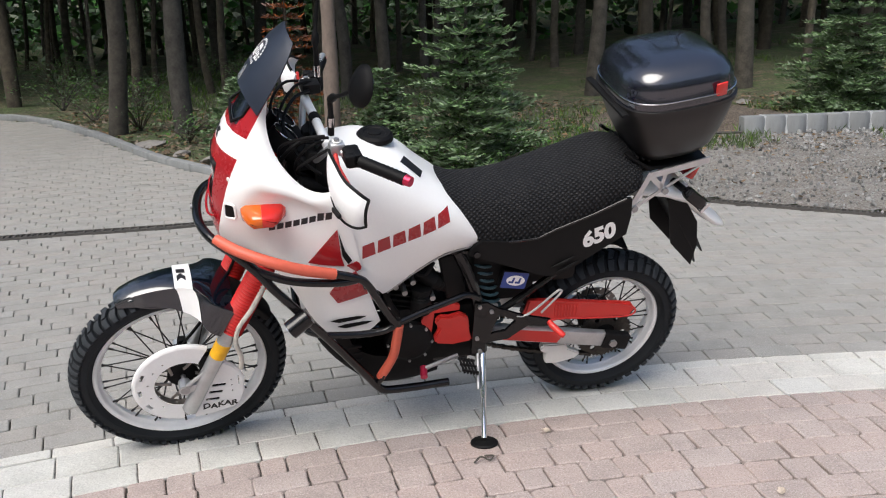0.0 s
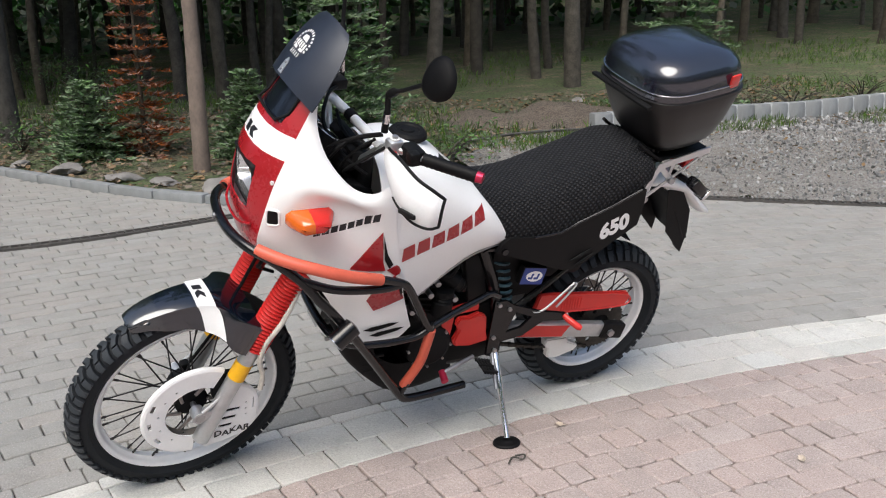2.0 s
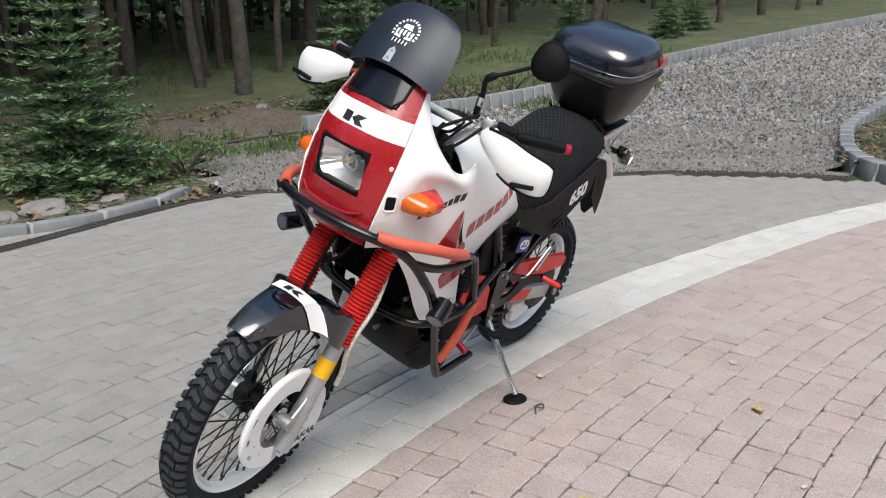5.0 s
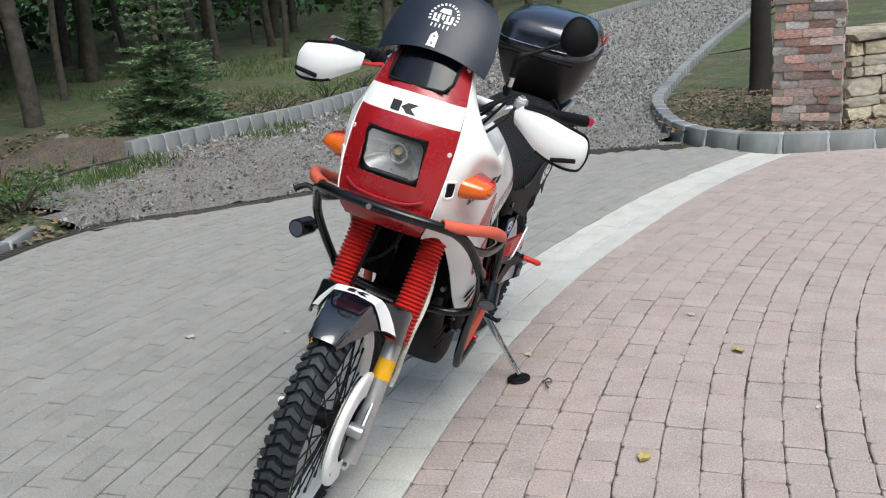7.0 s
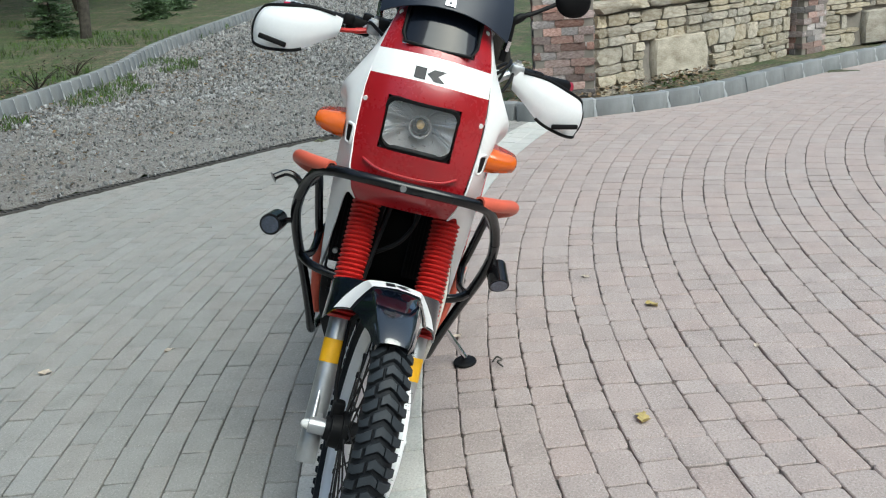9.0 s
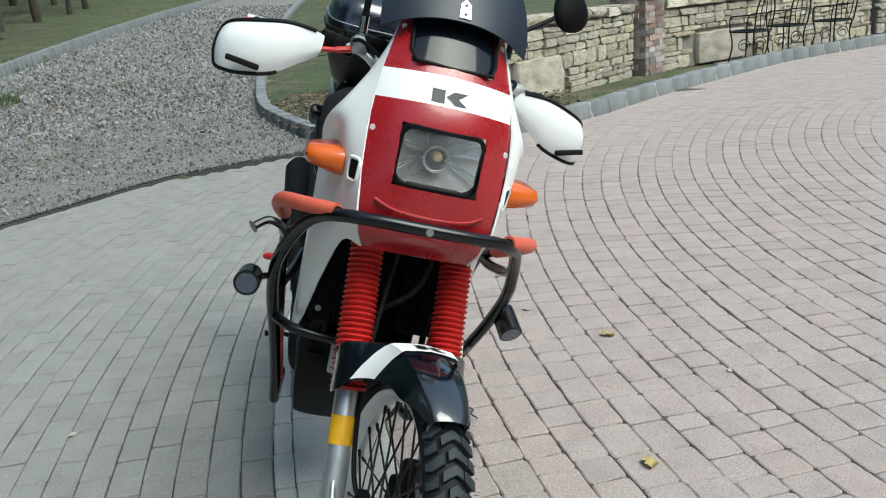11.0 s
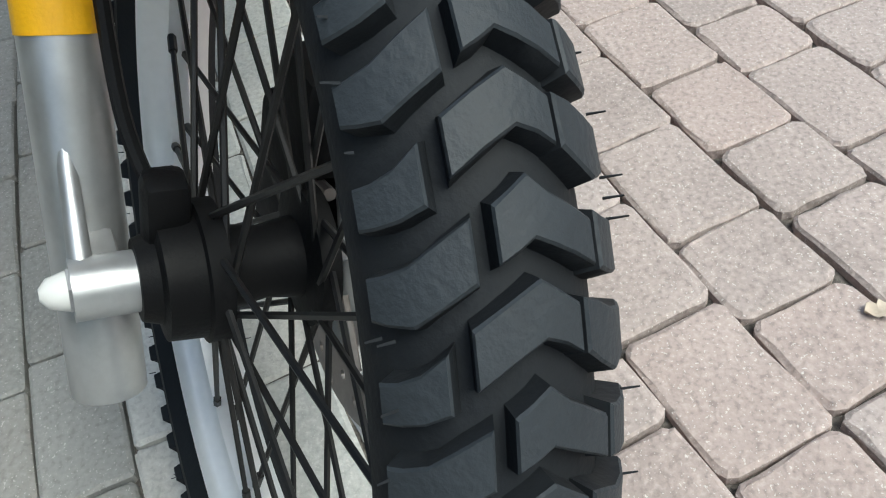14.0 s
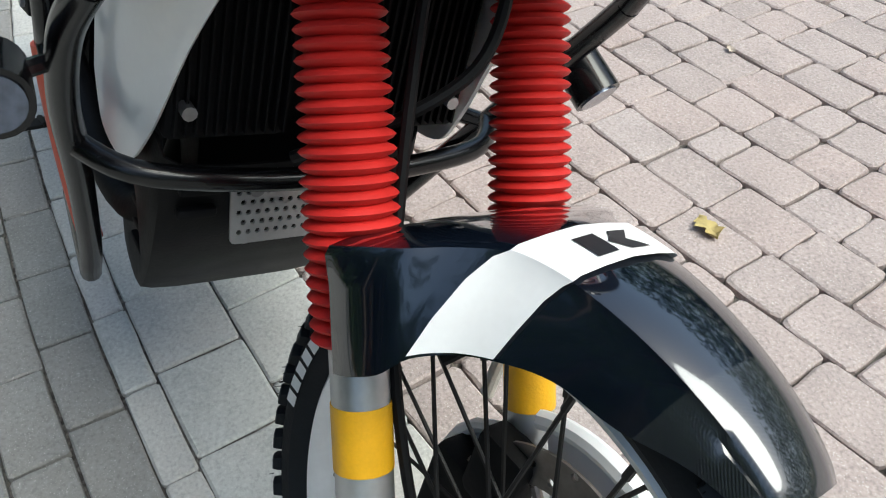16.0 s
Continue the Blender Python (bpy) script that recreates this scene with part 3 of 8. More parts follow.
# drain channel: a dark grate of cross bars between two rails
P = smooth_path([(-9.0, 4.3, 0), (-5.0, 5.25, 0), (-3.13, 5.76, 0), (-1.85, 6.05, 0), (-0.72, 6.52, 0), (0.95, 7.08, 0), (1.8, 6.63, 0), (2.6, 6.205, 0), (3.4, 5.78, 0), (4.4, 5.25, 0), (5.0, 4.60, 0), (5.36, 3.95, 0)], 40)
even = [P[0]]
for a in P:
    if (a - even[-1]).length > 0.035:
        even.append(a)
side = [(even[min(i + 1, len(even) - 1)] - even[max(i - 1, 0)]).normalized().cross(Vector((0, 0, 1))) for i in range(len(even))]
bm = bmesh.new()
grid(bm, [[p + n * o + Vector((0, 0, h)) for o, h in ((-0.050, -0.03), (-0.050, 0.016), (-0.040, 0.016), (-0.040, 0.004), (0.040, 0.004), (0.040, 0.016), (0.050, 0.016), (0.050, -0.03))] for p, n in zip(even, side)])
for p, n in zip(even, side):
    box(bm, p + Vector((0, 0, 0.010)), (0.014, 0.08, 0.010), 0.0, Matrix.Rotation(math.atan2(n.y, n.x) + math.pi / 2, 3, "Z"))
tagged(part("drain_channel", bm, drain_iron, flat=True), "narrow dark drain grate across the paving", "drain", kind="structure")

# ---- boulders beside the road kerb ----
boulder_mat = mat("boulder", (0.20, 0.19, 0.18), 0.85, vary=0.3, scale=5, fine=40, bump=0.5)
for k, (x, y, s) in enumerate([(-0.28, 7.46, 0.15), (-0.62, 7.36, 0.10), (-0.92, 7.46, 0.17), (-1.42, 7.92, 0.11), (0.04, 7.30, 0.07), (-1.80, 8.20, 0.13), (-2.38, 8.75, 0.16), (-2.92, 9.32, 0.10), (0.25, 7.55, 0.08), (-3.5, 9.98, 0.14), (4.6, 13.2, 0.10)]):
    bm = bmesh.new()
    bmesh.ops.create_icosphere(bm, subdivisions=3, radius=s)
    for v in bm.verts:
        v.co *= 1 + 0.42 * noise.noise(v.co * (1.5 / s) + Vector((k * 3.1, 0, 0))) + 0.10 * noise.noise(v.co * (4.0 / s))
        v.co.z *= 0.42
        v.co.x *= 1.25
    ob = part("boulder", bm, boulder_mat)
    ob.matrix_world = pose(x, y, rise(x, y) + s * 0.18, 8, -6, 40 * k)
    tagged(ob, "rough grey boulder lying beside the road kerb", "boulder", "boulders along the kerb")

# ---- brick piers and stone wall ----
brick_mat = mat("pier_brick", (0.24, 0.135, 0.115), 0.85, vary=0.30, scale=6, fine=50, bump=0.9, rand=0.60, col2=(0.50, 0.40, 0.37))
stone_wall_mat = mat("wall_stone", (0.34, 0.27, 0.18), 0.88, vary=0.3, scale=4.5, fine=40, bump=1.4, rand=0.22, col2=(0.62, 0.57, 0.47))
mortar = mat("mortar", (0.25, 0.225, 0.195), 0.95, vary=0.2, scale=12, bump=0.4)


def rough_block(seed, bevel=0.07, jitter=0.05):
    rr = random.Random(seed)
    bm = bmesh.new()
    bmesh.ops.create_cube(bm, size=1.0)
    bmesh.ops.subdivide_edges(bm, edges=bm.edges[:], cuts=1, use_grid_fill=True)
    for v in bm.verts:
        n_on = sum(abs(c) > 0.4 for c in v.co)
        v.co *= (1.0, 1.06, 1.0, 0.93)[n_on]
        v.co += Vector((rr.uniform(-jitter, jitter), rr.uniform(-jitter, jitter), rr.uniform(-jitter, jitter) * 0.7))
    me = bpy.data.meshes.new("block")
    bm.to_mesh(me)
    bm.free()
    me.shade_smooth()
    me.set_sharp_from_angle(angle=radians(28))
    return me


brick_meshes = [rough_block(k, jitter=0.025) for k in range(5)]
stone_meshes = [rough_block(20 + k, jitter=0.09) for k in range(8)]
slab_mesh = rough_block(41, jitter=0.025)
slab_mesh.materials.append(stone_wall_mat)
for me in brick_meshes:
    me.materials.append(brick_mat)
for me in stone_meshes:
    me.materials.append(stone_wall_mat)


def piece(name, me, parent, m):
    ob = new(name, me)
    ob.parent = parent
    ob.matrix_basis = m
    return ob


def pier(x, y, turn, wide, high, label):
    root = tagged(new("brick_pier"), label, "pier")
    root.matrix_world = pose(x, y, rise(x, y) - 0.02, 0, 0, turn)
    bm = bmesh.new()
    box(bm, (0, 0, high / 2), (wide - 0.014, wide - 0.014, high))
    part("core", bm, mortar, root, flat=True)
    rr = random.Random(int(x * 10))
    courses = int(high / 0.078)
    for c in range(courses):
        z = 0.039 + 0.078 * c
        for sidek in range(4):
            t = -wide / 2 if (c + sidek) % 2 else -wide / 2 + 0.10
            end = wide / 2 - (0.10 if (c + sidek) % 2 else 0)
            while t < end - 0.02:
                L_ = min(rr.uniform(0.16, 0.27), end - t)
                if end - t - L_ < 0.07:
                    L_ = end - t
                m = Matrix.Rotation(radians(90 * sidek), 4, "Z") @ Matrix.Translation((t + L_ / 2, -wide / 2 + 0.05 + rr.uniform(-0.008, 0.008), z)) @ Matrix.Diagonal((L_ - 0.002, 0.116, 0.0765, 1))
                piece("brick", brick_meshes[rr.randrange(5)], root, m)
                t += L_
    return root


pier(6.45, 3.08, 10, 0.61, 2.1, "square pier of reddish handmade bricks beside the kerb")
pier(9.98, 0.36, -38, 0.56, 1.9, "square pier of reddish handmade bricks in the wall")


def stone_wall(name, a, b, high, thick, seed, label, big=()):
    a, b = Vector((*a, 0)), Vector((*b, 0))
    d = b - a
    root = tagged(new(name), label, "wall", kind="structure")
    root.matrix_world = pose(a.x, a.y, rise(a.x, a.y) - 0.02, 0, 0, math.degrees(math.atan2(d.y, d.x)))
    L_ = d.length
    bm = bmesh.new()
    box(bm, (L_ / 2, 0, high / 2 - 0.03), (L_, thick - 0.09, high - 0.06))
    part("core", bm, mortar, root, flat=True)
    rr = random.Random(seed)
    for sy in (-1, 1):
        z = 0.0
        while z < high - 0.16:
            hh = rr.choice((0.07, 0.10, 0.13, 0.19, 0.15))
            t = 0.0
            while t < L_ - 0.03:
                w = min(rr.uniform(0.09, 0.46), L_ - t)
                hj = hh
                if not any(sy == -1 and x0 < t + w and t < x1 and z0 < z + hh and z < z1 for x0, x1, z0, z1 in big):
                    if hh > 0.11 and rr.random() < 0.4:
                        for q in (0.25, 0.75):
                            piece("stone", stone_meshes[rr.randrange(8)], root, Matrix.Translation((t + w / 2, sy * (thick / 2 - 0.05 + rr.uniform(-0.012, 0.012)), z + hh * q)) @ Matrix.Diagonal((w - 0.012, 0.12, hh / 2 - 0.008, 1)))
                    else:
                        piece("stone", stone_meshes[rr.randrange(8)], root, Matrix.Translation((t + w / 2, sy * (thick / 2 - 0.05 + rr.uniform(-0.015, 0.015)), z + hh / 2)) @ Matrix.Diagonal((w - 0.012, 0.12, hh - 0.010, 1)))
                t += w
            z += hh
    for x0, x1, z0, z1 in big:
        piece("slab", slab_mesh, root, Matrix.Translation(((x0 + x1) / 2, -(thick / 2 - 0.04), (z0 + z1) / 2)) @ Matrix.Diagonal((x1 - x0, 0.13, z1 - z0, 1)))
    t = 0.0
    while t < L_ - 0.05:
        w = min(rr.uniform(0.35, 0.6), L_ - t)
        piece("coping_stone", stone_meshes[rr.randrange(8)], root, Matrix.Translation((t + w / 2, 0, high - 0.04 + rr.uniform(-0.012, 0.012))) @ Matrix.Diagonal((w + 0.01, thick + 0.08, 0.11, 1)))
        t += w
    return root


stone_wall("wall_island", (6.58, 2.86), (9.72, 0.62), 0.97, 0.36, 4, "low wall of pale rough sandstone beside the kerb", big=((0.95, 1.95, 0.06, 0.52),))
stone_wall("wall_far", (10.20, 0.10), (13.6, -4.2), 0.97, 0.36, 9, "continuing low wall of pale rough sandstone", big=((0.75, 1.9, 0.02, 0.46),))
stone_wall("wall_end", (13.7, -4.4), (15.4, -9.5), 0.97, 0.36, 12, "far end of the pale sandstone wall")

# ---- wrought iron chairs by the wall ----
iron = mat("wrought_iron", (0.012, 0.011, 0.011), 0.5, metal=0.3, vary=0.3, scale=30)
def iron_chair(x, y, turn):
    root = tagged(new("iron_chair"), "black wrought iron garden chair with scrolls by the stone wall", "chair", "chairs by the wall")
    bm = bmesh.new()
    tube(bm, smooth_path([(-0.2, -0.2, 0.45), (0.2, -0.2, 0.45), (0.2, 0.2, 0.45), (-0.2, 0.2, 0.45)], 6, True), 0.012, 8, closed=True)
    for k in range(5):
        tube(bm, [(-0.16 + 0.08 * k, -0.2, 0.45), (-0.16 + 0.08 * k, 0.2, 0.45)], 0.007, 6)
    part("seat", bm, iron, root)
    for sx in (-1, 1):
        for sy in (-1, 1):
            part("leg", tube(bmesh.new(), smooth_path([(0.19 * sx, 0.19 * sy, 0.45), (0.17 * sx, 0.17 * sy, 0.25), (0.21 * sx, 0.21 * sy, 0.0)]), 0.011, 8), iron, root)
        part("scroll", tube(bmesh.new(), [(0.19 * sx, 0.03 + (0.10 - 0.008 * k / 4) * math.cos(k * 0.35), 0.26 + (0.10 - 0.012 * k / 4) * math.sin(k * 0.35)) for k in range(28)], 0.006, 6), iron, root)
        part("arm_rest", tube(bmesh.new(), smooth_path([(0.19 * sx, 0.2, 0.68), (0.23 * sx, 0.0, 0.67), (0.22 * sx, -0.17, 0.64), (0.2 * sx, -0.19, 0.45)]), 0.010, 8), iron, root)
    part("backrest", tube(bmesh.new(), smooth_path([(-0.2, 0.2, 0.45), (-0.21, 0.24, 0.75), (-0.1, 0.27, 0.95), (0.1, 0.27, 0.95), (0.21, 0.24, 0.75), (0.2, 0.2, 0.45)]), 0.011, 8), iron, root)
    for k in (-1, 0, 1):
        part("back_bar", tube(bmesh.new(), smooth_path([(0.08 * k, 0.21, 0.46), (0.12 * k, 0.24, 0.68), (0.06 * k, 0.265, 0.93)]), 0.007, 6), iron, root)
    root.matrix_world = pose(x, y, 0.0, 0, 0, turn)
for x, y, t in ((10.15, -1.25, 130), (10.75, -1.95, 125), (11.1, -2.75, 120)):
    iron_chair(x, y, t)

# ================= trees =================
bark = mat("bark", (0.044, 0.037, 0.029), 0.95, vary=0.5, scale=7, fine=34, bump=2.2, bump_scale=16, rand=0.3, col2=(0.088, 0.078, 0.062))
bark_red = mat("bark_reddish", (0.16, 0.125, 0.105), 0.92, vary=0.3, scale=5, fine=30, bump=0.8, bump_scale=16)
leaf_mat = mat("leaf_green", (0.058, 0.118, 0.034), 0.55, vary=0.3, scale=0.8, island=0.45)
leaf_far = mat("leaf_far", (0.050, 0.105, 0.040), 0.7, vary=0.35, scale=0.4, island=0.5)
needle = mat("spruce_needles", (0.130, 0.200, 0.100), 0.6, vary=0.25, scale=3, island=0.30)
needle_dry = mat("rusty_needles", (0.22, 0.075, 0.030), 0.7, vary=0.3, scale=3, island=0.4)


def trunk_mesh(seed, high, r, bend=0.3):
    rr = random.Random(seed)
    bm = bmesh.new()
    pts = [Vector((0, 0, -0.1))]
    dx, dy = rr.uniform(-bend, bend), rr.uniform(-bend, bend)
    for k in range(1, 11):
        t = k / 10
        pts.append(Vector((dx * t + 0.08 * math.sin(t * 7 + seed), dy * t + 0.08 * math.cos(t * 6 + seed), high * t)))
    rad = [r * 1.22, r * 1.0] + [r * (1 - 0.62 * k / 10) for k in range(2, 11)]
    tube(bm, smooth_path(pts, 3), [np.interp(i / 30, np.linspace(0, 1, 11), rad) for i in range(31)], 12)
    for v in bm.verts:
        v.co += v.co.normalized() * 0.0 + Vector((noise.noise(v.co * 3) * r * 0.22, noise.noise(v.co * 3 + Vector((9, 0, 0))) * r * 0.22, 0))
    for k in range(7):
        h = rr.uniform(0.42, 0.9)
        base = pts[int(h * 10)].lerp(pts[min(10, int(h * 10) + 1)], (h * 10) % 1)
        a = rr.uniform(0, 6.28)
        L_ = rr.uniform(1.2, 2.6)
        tube(bm, smooth_path([base, base + Vector((math.cos(a), math.sin(a), 0.35)) * L_ * 0.5, base + Vector((math.cos(a), math.sin(a), 0.75)) * L_], 3), [r * 0.36 * (1 - 0.13 * q) for q in range(7)], 6)
    return bm


def crown_mesh(seed, high, low, spreadr, n, size):
    rr = random.Random(seed)
    verts, faces = [], []
    clumps = [(rr.gauss(0, spreadr * 0.55), rr.gauss(0, spreadr * 0.55), rr.uniform(low, high)) for _ in range(26)]
    for _ in range(n):
        cx, cy, cz = clumps[rr.randrange(len(clumps))]
        c = Vector((cx + rr.gauss(0, 0.55), cy + rr.gauss(0, 0.55), cz + rr.gauss(0, 0.32)))
        m = pose(c.x, c.y, c.z, rr.uniform(-55, 55), rr.uniform(-55, 55), rr.uniform(0, 360))
        s = size * rr.uniform(0.6, 1.3)
        k = len(verts)
        verts += [tuple(m @ Vector((a * s, b * s, c2 * s))) for a, b, c2 in ((-0.5, 0, 0), (-0.1, -0.32, 0.08), (0.5, 0, 0.02), (-0.1, 0.32, 0.08))]
        faces.append((k, k + 1, k + 2, k + 3))
    me = bpy.data.meshes.new("crown")
    me.from_pydata(verts, [], faces)
    return me


protos = []
for k in range(4):
    h = 13 + k
    t = part("trunk", trunk_mesh(k, h, 0.098 + 0.012 * k, 0.9), bark, sharp=80)
    cm = crown_mesh(k, h + 1, 4.2 + 0.8 * (k % 3), 2.6, 20000 if k < 3 else 5000, 0.10)
    cm.materials.append(leaf_mat)
    root = tagged(new("tree"), "tall slender woodland tree with a leafy crown", "tree", "trees of the wood")
    t.parent = root
    c = new("crown", cm)
    c.parent = root
    protos.append(root)
near = [(-4.25, 10.95, 1.1, 0), (-3.40, 11.10, 1.05, 1), (-1.12, 8.45, 0.58, 2), (-1.0, 14.9, 0.75, 3), (5.2, 15.0, 1.0, 3), (4.1, 17.6, 0.9, 3), (2.6, 15.2, 0.95, 3), (14.6, 14.9, 0.85, 3), (0.2, 19.4, 1.0, 3), (-1.7, 15.0, 0.9, 1), (9.3, 19.5, 1.1, 3),
        (16.2, 23.5, 1.1, 3), (11.5, 24.0, 0.9, 3), (7.6, 20.8, 1.0, 3), (-7.5, 14.9, 0.9, 2), (-8.6, 15.6, 1.0, 0), (-5.6, 15.6, 0.85, 1), (-2.6, 18.0, 1.0, 3), (-4.2, 19.6, 1.0, 2), (1.6, 22.5, 1.0, 3), (21, 21, 1.05, 3), (24, 17.5, 0.9, 2), (13.0, 20.2, 0.9, 3)]
placed = [(x, y) for x, y, *_ in near]
rr = random.Random(21)
spots = list(near)
while len(spots) < 118:            # dense slender trunks just inside the wood
    x, y = rr.uniform(-17, 17), rr.uniform(13.6, 31)
    if y < 15.5 and x > -2 or inside(GRAVEL, x, y) or inside(PAVED, x, y) or y < 14.0 + 0.45 * (x - 6) or min((x - a) ** 2 + (y - b) ** 2 for a, b in placed) < 1.5 or rr.random() < 0.45 * (x > 3):
        continue
    placed.append((x, y))
    spots.append((x, y, rr.uniform(0.45, 0.95), rr.randrange(4)))
while len(spots) < 300:
    x, y = rr.uniform(-46, 62), rr.uniform(17, 66)
    if -0.62 * x + 0.2 > y - 8 or inside(GRAVEL, x, y) or inside(PAVED, x, y):
        continue
    if min((x - a) ** 2 + (y - b) ** 2 for a, b in placed) < 2.2 + 0.03 * (y - 17):
        continue
    placed.append((x, y))
    spots.append((x, y, rr.uniform(0.8, 1.3), rr.randrange(4)))
while len(spots) < 322:            # unseen trees added west of the plaza to darken reflections and low sky light
    a, R = radians(rr.uniform(150, 225)), rr.uniform(21, 34)
    x, y = 1 + R * math.cos(a), -1 + R * math.sin(a)
    if inside(PAVED, x, y) or min((x - p) ** 2 + (y - q) ** 2 for p, q in placed) < 4.5:
        continue
    placed.append((x, y))
    spots.append((x, y, rr.uniform(0.85, 1.2), rr.randrange(3)))
used = set()
for k, (x, y, s, q) in enumerate(spots):
    m = pose(x, y, rise(x, y) - 0.05, rr.uniform(-2.5, 2.5), rr.uniform(-2.5, 2.5), rr.uniform(0, 360)) @ Matrix.Diagonal((s, s, s if k > 3 else 1.0, 1))
    if q not in used:
        used.add(q)
        protos[q].matrix_world = m
    else:
        ob = copy_thing(protos[q], m)
        ob.matrix_world = m

slim = min((o for o in scene.objects if o.name.startswith("tree")), key=lambda o: (o.location.x + 1.12) ** 2 + (o.location.y - 8.45) ** 2)
for c in slim.children:            # lighter reddish bark on the slender tree by the kerb
    if c.name.startswith("trunk"):
        c.data = c.data.copy()
        c.data.materials[0] = bark_red
tagged(slim, "slender tree with pale reddish bark by the kerb")


# spruces: whorls of branches, each set with short needle tufts
def spruce(x, y, high, seed, material, label, sparse=1.0, name="spruce", spread_k=0.40):
    rr = random.Random(seed)
    root = tagged(new(name), label, "tree")
    root.matrix_world = pose(x, y, rise(x, y), 0, 0, rr.uniform(0, 360))
    part("trunk", tube(bmesh.new(), [(0, 0, -0.05), (0, 0, high * 0.5), (0, 0, high)], [0.035 * high / 2.2, 0.022 * high / 2.2, 0.006], 10), bark, root)
    verts, faces = [], []
    def quad(p, d, side, s):
        k = len(verts)
        verts.extend([tuple(p - side * s * 0.22), tuple(p + side * s * 0.22), tuple(p + d * s + side * s * 0.13), tuple(p + d * s - side * s * 0.13)])
        faces.append((k, k + 1, k + 2, k + 3))
    z = high * 0.06
    limbs = bmesh.new()
    while z < high * 0.99:
        t = z / high
        R = spread_k * high * (1 - t) ** 0.85 + 0.05
        nb = max(4, int(11 * (1 - t * 0.5) * sparse))
        for b in range(nb):
            a = 2 * math.pi * (b + rr.random() * 0.8) / nb
            L_ = R * rr.uniform(0.70, 1.12)
            droop = -0.05 - 0.30 * (1 - t) + rr.uniform(-0.08, 0.1)
            tip = Vector((math.cos(a) * L_, math.sin(a) * L_, z + L_ * droop + 0.12 * L_ * t))
            base = Vector((0, 0, z))
            mid = base.lerp(tip, 0.55) + Vector((0, 0, -0.04 * L_))
            path = smooth_path([base, mid, tip + Vector((0, 0, 0.06 * L_))], 5)
            tube(limbs, path, [0.010 * (1 - 0.08 * q) for q in range(len(path))], 4, cap=False)
            out = Vector((math.cos(a), math.sin(a), 0))
            side = Vector((-math.sin(a), math.cos(a), 0))
            for q in range(max(7, int(L_ / 0.026))):
                u = rr.uniform(0.12, 1.0)
                p = path[min(len(path) - 1, int(u * (len(path) - 1)))].lerp(path[min(len(path) - 1, int(u * (len(path) - 1)) + 1)], rr.random())
                w = (1.15 - u) * 0.36 * L_ + 0.03
                for sg in (-1, 1):
                    tw = side * sg * rr.uniform(0.5, 1) + out * rr.uniform(0.3, 0.9) + Vector((0, 0, rr.uniform(-0.25, 0.15)))
                    tw.normalize()
                    for e in range(max(2, int(w / 0.036))):
                        pp = p + tw * (0.036 * e)
                        quad(pp, (tw + Vector((rr.uniform(-0.5, 0.5), rr.uniform(-0.5, 0.5), rr.uniform(0.0, 0.6)))).normalized(), Vector((rr.uniform(-1, 1), rr.uniform(-1, 1), rr.uniform(-0.5, 0.5))).normalized(), rr.uniform(0.042, 0.070))
        z += high * 0.052 * rr.uniform(0.8, 1.2)
    tagged(part("wood", limbs, bark, root), kind="stuff")
    me = bpy.data.meshes.new("foliage")
    me.from_pydata(verts, [], faces)
    me.materials.append(material)
    c = new("foliage", me)
    c.parent = root
    tagged(c, kind="stuff")
    return root


spruce(0.22, 8.35, 2.15, 1, needle, "young blue-green spruce with layered branches")
spruce(5.55, 11.75, 2.5, 2, needle, "bushy blue-green spruce beyond the kerb", spread_k=0.46)
spruce(-1.75, 9.75, 2.1, 3, needle_dry, "small conifer gone rusty brown", 0.36, spread_k=0.22)
spruce(15.2, 16.2, 1.9, 4, needle, "young dark spruce by the drive", 0.8)
spruce(18.6, 15.6, 1.3, 5, needle, "low dark spruce by the drive", 0.8, spread_k=0.6)
spruce(21.2, 16.6, 1.2, 8, needle, "low dark spruce by the drive", 0.8, spread_k=0.6)
spruce(-0.65, 9.2, 0.9, 6, needle, "small dark conifer bush", 0.9, spread_k=0.5)
spruce(-2.3, 9.6, 0.8, 7, needle, "small dark conifer bush", 0.9, spread_k=0.6)


